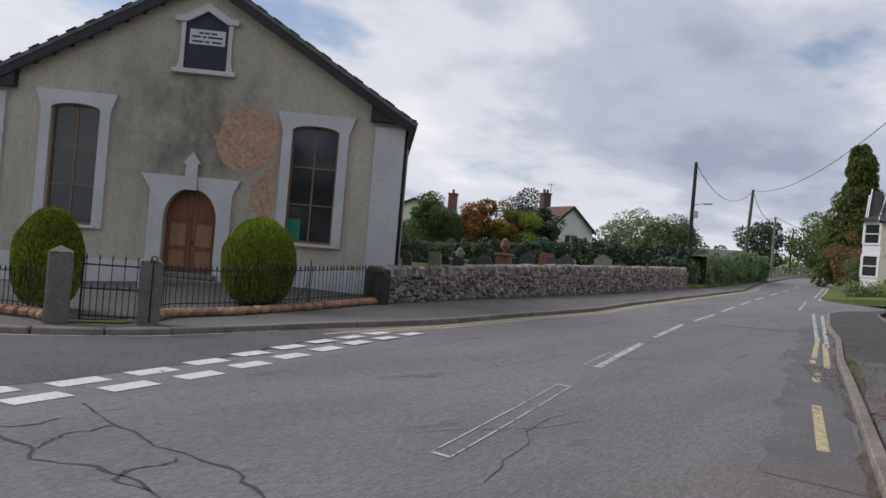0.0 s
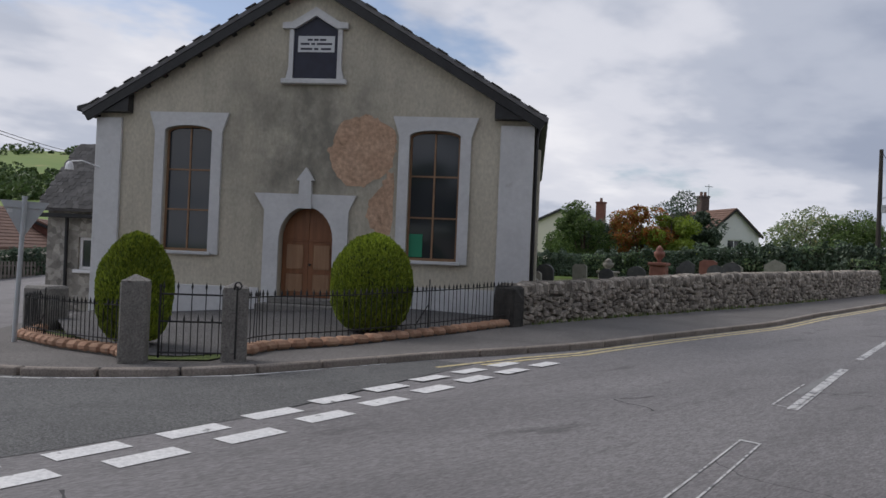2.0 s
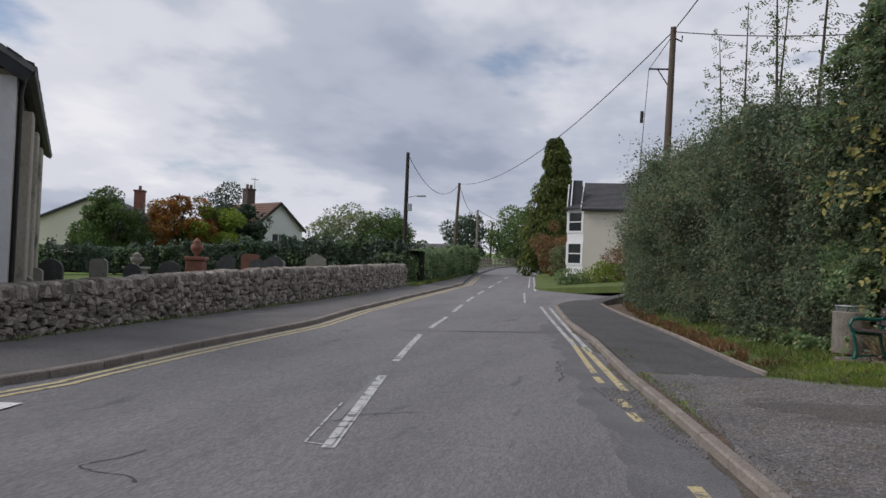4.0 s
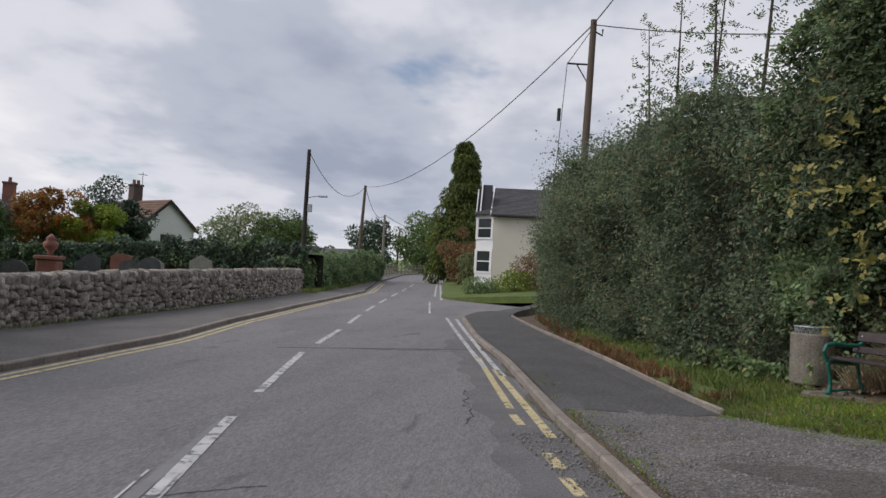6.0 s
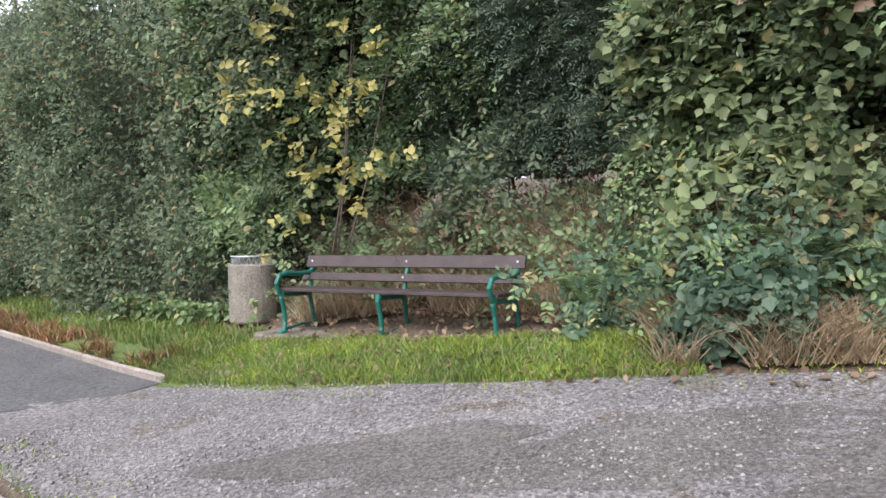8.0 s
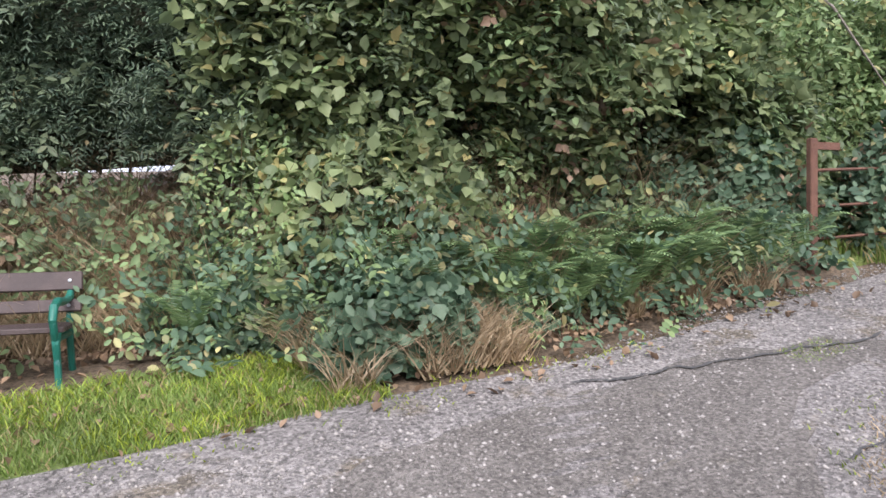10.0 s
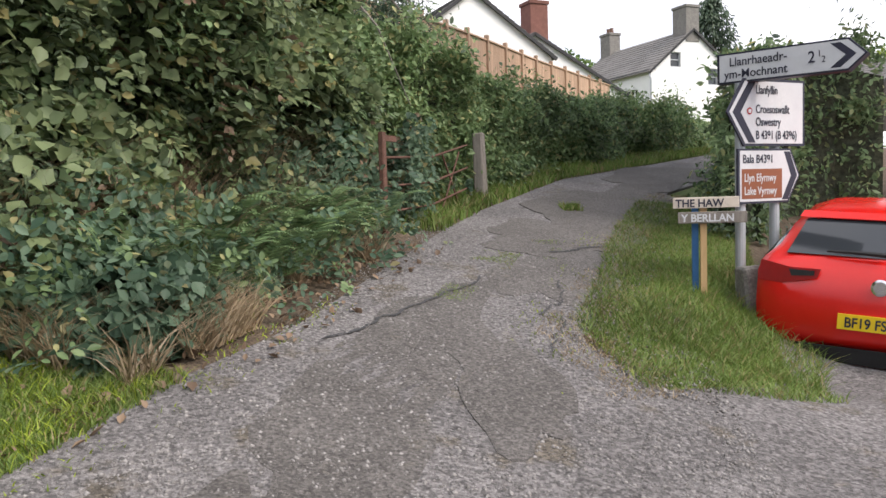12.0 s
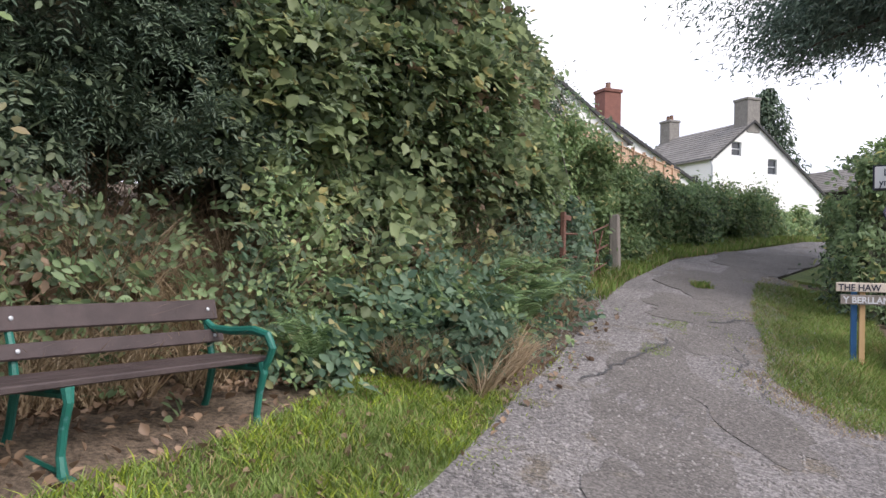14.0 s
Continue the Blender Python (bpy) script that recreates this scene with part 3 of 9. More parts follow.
def blades(points, height, lean=0.4, width=0.012, var=0.5):
    """Grass blades: narrow bent triangles in two segments."""
    n = len(points)
    h = (height * (1 + var * rng.uniform(-1, 1, n)))[:, None]
    a = rng.uniform(0, 2 * np.pi, n)
    side = np.stack([np.cos(a), np.sin(a), 0 * a], 1) * width
    b = rng.uniform(0, 2 * np.pi, n)
    bend = np.stack([np.cos(b), np.sin(b), 0 * b], 1) * h * lean * rng.uniform(0.3, 1.3, n)[:, None]
    up = np.array([0, 0, 1.0])
    m = points + up * h * 0.6 + bend * 0.4
    tip = points + up * h * 0.95 + bend
    v = np.stack([points - side, points + side, m + side * 0.7, m - side * 0.7, tip], 1).reshape(-1, 3)
    i = np.arange(n)[:, None] * 5
    t = np.concatenate([i + [0, 1, 2], i + [0, 2, 3], i + [3, 2, 4]])
    return v, t


def lumps(p, scale, seed=0.0):
    """Smooth pseudo-noise of points, about -1 to 1."""
    q = p * scale + seed
    return (np.sin(q[:, 0] * 1.7 + 1.3 * np.sin(q[:, 1] * 1.1 + seed)) + np.sin(q[:, 1] * 1.9 + 1.7 * np.sin(q[:, 2] * 1.3)) + np.sin(q[:, 2] * 2.3 + 1.5 * np.sin(q[:, 0] * 0.9 + 2 * seed))) / 3


def resample(pts, n):
    p = np.asarray(pts, float)
    s = np.r_[0, np.cumsum(np.linalg.norm(np.diff(p, axis=0), axis=1))]
    t = np.linspace(0, s[-1], n)
    return np.stack([np.interp(t, s, p[:, k]) for k in range(p.shape[1])], 1)


def height(x, y):
    """The lie of the land: the road climbs gently ahead, the lane steeply to the side, the side road falls away."""
    x, y = np.asarray(x, float), np.asarray(y, float)
    road = np.interp(y, [-50, 8, 22, 28, 38, 60, 100, 140, 300], [0, 0, 0.1, 0.2, 0.45, 1.1, 2.0, 2.6, 3.5])
    left = -0.035 * np.clip(-6 - x, 0, 12) * np.clip((14 - y) / 4, 0, 1)
    return road + left


def bank(x, y):
    """The land beyond the right-hand kerb."""
    x, y = np.asarray(x, float), np.asarray(y, float)
    e = (x - 0.3) * 0.98 + (y - 14.4) * 0.2
    e0 = np.interp(y, [14.5, 17], [0.4, 1.6])
    v = 0.17 * np.maximum(0, e - e0) + 0.08 * np.maximum(0, 12 - y) * np.clip(e / 2, 0, 1)
    mound = 0.15 * np.exp(-((x - 3.3) ** 2 + (y - 16.6) ** 2) / 1.5)
    dip = 0.22 * np.exp(-(((x - 2.3) / 0.8) ** 2 + ((y - 8.7) / 1.2) ** 2)) * np.clip(e, 0, 1)
    foot = np.interp(y, [9.4, 10.1, 11.4, 12.9, 14.6, 16.6, 18.6], [7.1, 6.6, 5.8, 5.1, 4.75, 4.4, 3.4])
    q = np.clip(((x - foot) * 0.85 + 0.35) / 1.0, 0, 1)
    face = 0.6 * q * q * (3 - 2 * q) * np.clip((y - 9.3) / 1.2, 0, 1) * np.clip((19.6 - y) / 1.2, 0, 1)
    return face + height(x, y) + 0.1 * np.clip(e * 20, 0, 1) + mound - dip + np.where(v < 2.2, v, 2.2 + 0.4 * (v - 2.2))


def ribbon(name, a, b, across, up, material, lift=0.0, along=60, parent=None, label="", thick=0.0):
    """A strip of ground between two lines, laid on the land."""
    a, b = resample(a, along), resample(b, along)
    w = np.linspace(0, 1, across)[None, :, None]
    p = (a[:, None] * (1 - w) + b[:, None] * w).reshape(-1, 2)
    z = up(p[:, 0], p[:, 1]) + lift
    v = np.c_[p, z]
    f = [(i * across + j, i * across + j + 1, (i + 1) * across + j + 1, (i + 1) * across + j) for i in range(along - 1) for j in range(across - 1)]
    if thick:
        n = len(v)
        v = np.r_[v, np.c_[p, z - thick]]
        rim = [j for j in range(across)] + [i * across + across - 1 for i in range(1, along)] + [(along - 1) * across + j for j in range(across - 2, -1, -1)] + [i * across for i in range(along - 2, 0, -1)]
        f += [(rim[k], rim[(k + 1) % len(rim)], rim[(k + 1) % len(rim)] + n, rim[k] + n) for k in range(len(rim))]
    return raw(name, v, f, material, parent, label, smooth=False)
# ---- ground, road, pavements ----
KERB_L = [(-30, 17.5), (-22, 11.5), (-17.7, 7.2), (-14.6, 5.7), (-12.6, 5.0), (-11.1, 4.75), (-9.9, 4.85), (-9.2, 5.3), (-8.6, 6.0), (-8.2, 6.7), (-8.0, 7.4), (-7.93, 8.1), (-7.85, 10.3), (-7.4, 12.4), (-7.25, 13.8),
          (-7.5, 16), (-7.7, 18.5), (-7.95, 22), (-8.75, 27), (-9.4, 34.5), (-10.2, 46.5), (-12.5, 59), (-16.9, 90), (-17, 110), (-10, 140)]
WALL_L = [(-31, 20), (-22, 13), (-18.2, 8.6), (-15.2, 6.9), (-13.6, 6.05), (-12.4, 6.1), (-11.44, 6.2), (-9.75, 6.56), (-9.1, 6.5), (-8.75, 7.0), (-8.5, 7.6), (-9.6, 8.35), (-9.55, 10.2), (-9.6, 12.4), (-9.85, 14.6),
          (-10.1, 16), (-10.6, 19.8), (-10.85, 23), (-11.0, 27), (-11.3, 34), (-11.7, 41), (-13.6, 59), (-18.3, 90), (-18.5, 110), (-11.5, 142)]
KERB_R = [(6, -14), (2.96, 1.0), (1.7, 7.4), (0.3, 14.4), (-0.16, 16.6), (-1.1, 22), (-2.1, 26.3), (-3.3, 33), (-3.0, 36), (-1.2, 37.4), (4, 39.5)]
KERB_R2 = [(4, 42.5), (-1.15, 41.0), (-3.3, 42.6), (-4.9, 43.4), (-5.9, 44.8), (-6.6, 50), (-8.4, 62), (-11.8, 90), (-11.5, 110), (-5, 138)]

gx, gy = np.meshgrid(np.r_[np.linspace(-2500, -90, 14), np.linspace(-80, 80, 33), np.linspace(90, 2500, 14)], np.r_[np.linspace(-2500, -70, 14), np.linspace(-60, 160, 45), np.linspace(170, 2500, 14)])
gz = height(np.clip(gx, -60, 60), np.clip(gy, -60, 200)) - 0.6
nx = gx.shape[1]
tagged(raw("ground", np.c_[gx.ravel(), gy.ravel(), gz.ravel()], [(i * nx + j, i * nx + j + 1, (i + 1) * nx + j + 1, (i + 1) * nx + j) for i in range(gx.shape[0] - 1) for j in range(nx - 1)], M["field"]), "green grassland reaching to the horizon", "ground", kind="structure")

road = ribbon("road", [(-75, -40), (-75, 30)], [(9, -40), (9, 30)], 60, height, M["asphalt"], 0.0, 60)
tagged(road, "worn grey asphalt road with patched junction", "road", kind="structure")
road_far = ribbon("road", [(-13, 30), (-15, 50), (-20, 92), (-20, 112), (-13, 145)], [(3, 30), (8, 44), (-9, 92), (-9, 110), (-2, 136)], 12, height, M["asphalt"], 0.0, 60)
tagged(road_far, "asphalt main road climbing away to a bend", "road", kind="structure")

pave_l = ribbon("pavement", KERB_L, WALL_L, 7, height, M["pavement"], 0.1, 160, thick=0.3)
tagged(pave_l, "dark tarmac footway beside the chapel and stone wall", "pavement", kind="structure")
yard = ribbon("ground", WALL_L, [(-60, 40), (-50, 38), (-45, 36), (-40, 34), (-36, 34), (-32, 34), (-26, 40), (-24, 60), (-28, 110), (-20, 150)], 16, lambda x, y: height(x, y) + 0.12, M["grass"], 0.0, 160)
tagged(yard, "rough churchyard grass behind the stone wall", "ground", kind="structure")

# land on the lane side, and the strip between road edge and lane
er = np.r_[0, 0.03, 0.1, 0.25, 0.5, 0.8, 1.2, 1.6, 2.0, 2.5, 2.8, 3.1, 3.4, 3.7, 4, 4.3, 4.6, 4.9, 5.2, 5.6, 6, 6.5, 7, 8, 10, 12, 15, 18, 22, 28, 35, 45, 60, 90]
kr = resample(KERB_R[1:8], 130)
kr = np.r_[np.array([[8.96, -29.0], [5.96, -14.0]]), kr]
pv = np.concatenate([np.c_[kr[:, 0] + e * 0.98, kr[:, 1] + e * 0.2] for e in er])
pv = np.c_[pv, bank(pv[:, 0], pv[:, 1]) - 0.035]
pv[: len(kr), 2] -= 0.25
n_ = len(kr)
bank_ob = raw("ground", pv, [(i * n_ + j, i * n_ + j + 1, (i + 1) * n_ + j + 1, (i + 1) * n_ + j) for i in range(len(er) - 1) for j in range(n_ - 1)], M["soil"])
tagged(bank_ob, "leaf-littered bank and verge rising beside the lane", "ground", kind="structure")

LANE_L = [(0.55, 17.1), (1.5, 16.9), (2.0, 15.4), (2.65, 14.35), (3.0, 13.9), (3.7, 13.05), (4.5, 11.85), (5.4, 10.63), (6.3, 9.4), (7.2, 8.05), (8.8, 4.9), (9.5, 1.8), (10.4, -2), (12.5, -8), (17, -17), (24, -26)]
LANE_R = [(0.78, 12.0), (0.95, 11.2), (1.2, 10.6), (1.9, 10.55), (2.4, 10.8), (2.6, 10.75), (3.25, 10.5), (4.1, 9.1), (4.65, 8.4), (5.2, 7.5), (7.0, 4.5), (7.9, 1.6), (8.7, -1.6), (10.6, -7.5), (15, -17), (20, -29)]
tagged(ribbon("lane", LANE_L, LANE_R, 14, bank, M["gravel"], 0.012, 200, thick=0.3), "cracked grey tarmac and gravel lane with loose stones", "lane", kind="structure")
apron = ribbon("lane", [(1.05, 10.6), (0.72, 12.3), (0.3, 14.4), (-0.04, 16.0), (-0.25, 17.0)], [(2.3, 10.3), (2.5, 12.0), (2.3, 14.0), (1.5, 16.0), (1.55, 17.0)], 8, bank, M["gravel"], 0.007, 40)
tagged(apron, "loose grey gravel apron at the mouth of the lane", "lane", kind="structure")
park = ribbon("lane", [(3.6, -4), (2.2, 5.0), (1.1, 10.6)], [(6, -4), (3.6, 5.0), (2.9, 11.0)], 12, bank, M["gravel"], 0.004, 90)
tagged(park, "gravel lay-by beside the road", "lane", kind="structure")
pave_r = ribbon("pavement", [(-0.2, 16.9), (-1.1, 22), (-2.1, 26.3), (-3.3, 33), (-2.9, 36), (-1.2, 37.3), (4, 39.4)], [(1.6, 16.95), (0.62, 22.3), (-0.3, 26.5), (-1.3, 31), (-1.9, 34), (-0.9, 36), (4, 38)], 7, bank, M["foot_dark"], 0.012, 80)
tagged(pave_r, "dark tarmac footway beside the tall hedge", "pavement", kind="structure")
garden = ribbon("ground", KERB_R2, [(30, 46), (20, 48), (12, 52), (8, 58), (6, 64), (4, 70), (0, 78), (-4, 92), (-3, 110), (4, 140)], 10, lambda x, y: height(x, y) + 0.1 + 0.12 * np.clip((x + 0.185 * (y - 44) + 5.5), 0, 5), M["grass"], 0.0, 80, thick=0.3)
tagged(garden, "sloping front garden lawn with rough grass", "ground", kind="structure")


def kerbs(name, line, spacing, w, h, up, lift, label, limit):
    root = tagged(new(name), label, "kerb", kind="structure")
    p = resample(line, max(2, int(np.sum(np.linalg.norm(np.diff(np.array(line), axis=0), axis=1)) / spacing) + 1))
    bm = box(bmesh.new(), 0.006, spacing - 0.006, -w, 0, -0.2, h, bevel=0.018)
    me = bpy.data.meshes.new("kerb_stone")
    bm.to_mesh(me)
    bm.free()
    me.materials.append(M["kerb"])
    for a, b in list(zip(p, p[1:]))[:limit]:
        za, zb = up(a[0], a[1]) + lift, up(b[0], b[1]) + lift
        d = Vector((b[0] - a[0], b[1] - a[1], zb - za))
        q = d.to_track_quat("X", "Z").to_matrix().to_4x4()
        share("kerb_stone", me, Matrix.Translation((a[0], a[1], za)) @ q @ Matrix.Diagonal((d.length / spacing, 1, 1, 1)), root)
    return root


kerbs("kerb", KERB_L[3:][::-1][4:], 0.92, -0.14, 0.108, height, 0.0, "weathered concrete kerb stones along the footway", 120)
kerbs("kerb", KERB_R[1:], 0.92, -0.13, 0.112, height, 0.0, "low worn concrete kerb edging the road", 120)
edging = [(1.66, 16.95), (0.68, 22.3), (-0.24, 26.5), (-1.25, 31), (-1.85, 34), (-0.85, 36.05)]
kerbs("edging", edging, 0.9, -0.05, 0.09, bank, -0.02, "thin concrete edging between footway and verge", 40)


def paint(name, pts, w, material, label, up=height, lift=0.006, n=12, closed=None):
    p = resample(pts, n)
    d = np.gradient(p, axis=0)
    d = d / np.linalg.norm(d, axis=1)[:, None]
    s = np.c_[-d[:, 1], d[:, 0]] * w / 2
    return tagged(ribbon(name, p - s, p + s, 2, up, material, lift, n), label, "road marking", kind="structure")


CENTRE = [(-0.2, 1.3), (-1.16, 5.54), (-2.13, 9.36), (-3.55, 15.25), (-4.9, 21.4), (-5.7, 26.7), (-6.55, 31.9), (-7.3, 37), (-8.0, 42.5), (-9.5, 55), (-14.2, 90)]
ctr = resample(CENTRE, 900)
cl = np.r_[0, np.cumsum(np.linalg.norm(np.diff(ctr, axis=0), axis=1))]


def centre_at(s):
    return [np.interp(s, cl, ctr[:, k]) for k in range(2)]


for y0, y1, worn in [(5.5, 9.36, 2), (11.25, 15.35, 0), (16.9, 21.5, 1), (23.1, 26.7, 0), (28.6, 31.8, 0), (33.6, 36.6, 0), (38.6, 41.4, 0), (44, 47, 0), (50, 53, 0), (56, 60, 0)]:
    s0, s1 = np.interp([y0, y1], ctr[:, 1], cl)
    line_ = np.array([centre_at(s) for s in np.linspace(s0, s1, 6)])
    if worn == 2:
        # only the outline of this dash is left
        for o_ in (-0.09, 0.09):
            paint("road_marking", line_ + (o_, 0), 0.018, M["worn_paint"], "thin white outline of a worn-away dash")
        for e_ in (line_[0], line_[-1]):
            paint("road_marking", [e_ + (-0.1, 0.0), e_ + (0.1, 0.0)], 0.05, M["worn_paint"], "thin white end of a worn-away dash", n=3)
    else:
        paint("road_marking", line_, 0.12, M["worn_paint"], "worn white centre line dash")
# outline left by an older, wider dash
for o_ in (-0.13, 0.13):
    paint("road_marking", [(-2.72 + o_, 11.35), (-3.15 + o_, 13.2)], 0.022, M["worn_paint"], "thin white outline of a worn-away dash", n=8)
paint("road_marking", [(-2.72 - 0.14, 11.36), (-2.72 + 0.14, 11.34)], 0.025, M["worn_paint"], "thin white end of a worn-away dash", n=3)
paint("road_marking", [(-2.98, 12.3), (-3.6, 15.25)], 0.1, M["ghost_paint"], "faint ghost of an old white dash", lift=0.005)

# give-way lines: two rows of dashes across the side road's mouth
for row, off in ((0, (0, 0)), (1, (-0.42, -0.17))):
    for y in np.arange(0.9, 11.2, 0.9 if row else 0.93):
        c = np.array([np.interp(y, [0.9, 4.26, 5.6, 7.3, 9.1, 11.5], [-4.15, -4.34, -4.62, -5.2, -5.76, -6.32]), y]) + np.array(off) * (1, 1)
        if c[1] > 11.3:
            continue
        paint("road_marking", [c + (0.02, 0), c + (-0.1, 0.57)], 0.24, M["white_paint"], "white give-way dash", n=3)
# yellow lines
YL = [(-7.0, 13.0), (-7.3, 16), (-7.5, 18.5), (-7.75, 22), (-8.55, 27), (-9.2, 34.5), (-10.0, 46.5), (-12.3, 59)]
for o in (0, 0.2):
    paint("road_marking", [(x + 0.12 + o, y) for x, y in YL], 0.09, M["yellow_paint"], "worn double yellow line", n=60)
paint("road_marking", [(-6.95, 9.9), (-6.98, 11.6), (-6.85, 13.0)], 0.1, M["yellow_paint"], "short yellow line by the kerb", n=8)
paint("road_marking", [(-6.75, 10.6), (-6.75, 11.8), (-6.65, 13.0)], 0.1, M["yellow_paint"], "short yellow line by the kerb", n=8)
paint("road_marking", [(-17.4, 6.6), (-14.6, 5.3), (-12.6, 4.6), (-11.1, 4.35), (-9.8, 4.5)], 0.1, M["yellow_paint"], "faded yellow line round the corner", n=20)
paint("road_marking", [(-9.8, 4.5), (-8.9, 5.2), (-8.2, 6.3), (-7.75, 7.3), (-7.7, 9.6)], 0.07, M["worn_paint"], "thin pale line beside the kerb", n=20)
for a, b, w in [((0.95, 8.6), (0.38, 11.27), 0.11), ((-0.05, 13.6), (-0.17, 14.1), 0.11), ((-0.2, 14.4), (-0.33, 14.95), 0.12), ((-0.28, 15.65), (-1.3, 21.0), 0.11), ((-0.62, 16.2), (-0.75, 16.8), 0.1), ((-0.8, 17.2), (-1.75, 22.6), 0.1)]:
    paint("road_marking", [a, b], w, M["yellow_paint"], "broken yellow edge line, half worn away", n=6)
for a, b, w in [((-1.5, 21.2), (-3.9, 33), 0.1), ((-1.1, 20.2), (-3.5, 32.5), 0.1), ((-5.6, 43), (-8.6, 62), 0.12), ((-6.4, 46), (-9.0, 63), 0.1), ((-4.7, 34.4), (-5.9, 41.5), 0.08)]:
    paint("road_marking", [a, b], w, M["worn_paint"], "white edge line along the road", n=10)
paint("road_marking", [(-5.6, 22.0), (-1.2, 24.5)], 0.08, M["asphalt_dark"], "dark sealed joint across the road", lift=0.004, n=6)
crack_rng = np.random.default_rng(21)


def crack(a, b, w, wander, n, up=height, lift=0.003, label="thin dark crack in the asphalt"):
    """A ragged crack from a to b whose width changes along the way."""
    a, b = np.array(a, float), np.array(b, float)
    f = np.linspace(0, 1, n)[:, None]
    side_ = np.array([-(b - a)[1], (b - a)[0]]) / np.linalg.norm(b - a)
    p_ = a + (b - a) * f + side_ * (np.cumsum(crack_rng.normal(0, wander, n)) * np.sin(np.pi * f[:, 0]))[:, None]
    ww = (0.5 * w * crack_rng.uniform(0.25, 1.4, n))[:, None]
    tagged(ribbon("crack", p_ - side_ * ww, p_ + side_ * ww, 2, up, M["asphalt_dark"], lift, n), label, "crack", kind="structure")


for a, b, w, wd in [((-4.1, 3.3), (-0.6, 3.2), 0.035, 0.05), ((-4.0, 4.2), (-0.3, 3.6), 0.03, 0.05), ((-3.2, 4.0), (-2.9, 3.3), 0.03, 0.03), ((-2.2, 3.9), (-1.7, 3.4), 0.04, 0.03), ((-1.7, 5.9), (-1.0, 7.8), 0.012, 0.02), ((-0.55, 5.2), (-1.3, 7.9), 0.012, 0.02),
                    ((-3.4, 9.8), (-3.9, 10.6), 0.03, 0.03), ((-4.6, 22.6), (-1.5, 23.3), 0.03, 0.05), ((-1.2, 16.0), (-1.5, 18.4), 0.03, 0.04), ((-2.9, 12.6), (-2.3, 13.1), 0.02, 0.02), ((-3.6, 3.8), (-3.3, 2.2), 0.03, 0.05), ((-1.0, 8.3), (-2.0, 8.5), 0.012, 0.02)]:
    crack(a, b, w, wd, 34)
# white lines on the side road
for a, b in [((-18, 3.2), (-20.5, 4.2)), ((-22, 5.0), (-24.5, 6.2)), ((-26, 7.2), (-29, 9))]:
    paint("road_marking", [a, b], 0.18, M["white_paint"], "white line on the side road", n=4)
# side road surface, darker and rougher than the main road
tagged(ribbon("road", [(-4.7, 0.2), (-5.0, 4.4), (-5.3, 6.2), (-5.9, 7.8), (-6.4, 9.2), (-6.9, 10.6)], [(-30, -6), (-30, 4), (-17, 6.2), (-9.5, 5.0), (-7.9, 7.6), (-7.7, 10.4)], 24, height, M["side_asphalt"], 0.0035, 40), "darker coarse asphalt of the side road", "road", kind="structure")
# turf strips
for a, b, lab in [([(1.66, 18.3), (1.5, 17.0), (1.92, 15.42), (2.6, 14.3), (3.0, 13.78), (3.7, 12.9)], [(2.4, 18.5), (2.6, 17.3), (2.65, 16.2), (3.25, 14.75), (3.75, 13.95), (4.2, 13.3)], "short green turf in front of the bench"),
                  ([(2.45, 10.6), (3.22, 10.3), (4.05, 8.95), (4.6, 8.25), (5.15, 7.35), (6.95, 4.35)], [(2.3, 9.6), (2.7, 8.9), (3.4, 8.0), (4.0, 7.2), (4.8, 6.6), (6.9, 4.2)], "rough green turf round the signs"),
                  ([(6.95, 4.45), (7.85, 1.55), (8.65, -1.65), (10.5, -7.55)], [(6.0, 4.0), (6.7, 1.2), (7.4, -2.0), (9.3, -8.0)], "rough turf under the holly hedge"),
                  ([(6.6, 9.6), (7.5, 8.15), (9.1, 5.0), (9.85, 1.85), (10.7, -1.95), (12.8, -7.95)], [(6.9, 9.9), (7.95, 8.3), (9.6, 5.2), (10.4, 2.0), (11.2, -1.8), (13.4, -7.8)], "green turf strip along the lane"),
                  ([(-0.2, 26.5), (0.72, 22.3), (1.72, 17.9)], [(0.6, 26.7), (1.5, 22.6), (2.6, 18.6)], "turf strip under the tall hedge")]:
    tagged(ribbon("verge", a, b, 5, bank, M["grass"], 0.006, 40, thick=0.2), lab, "verge", kind="structure")
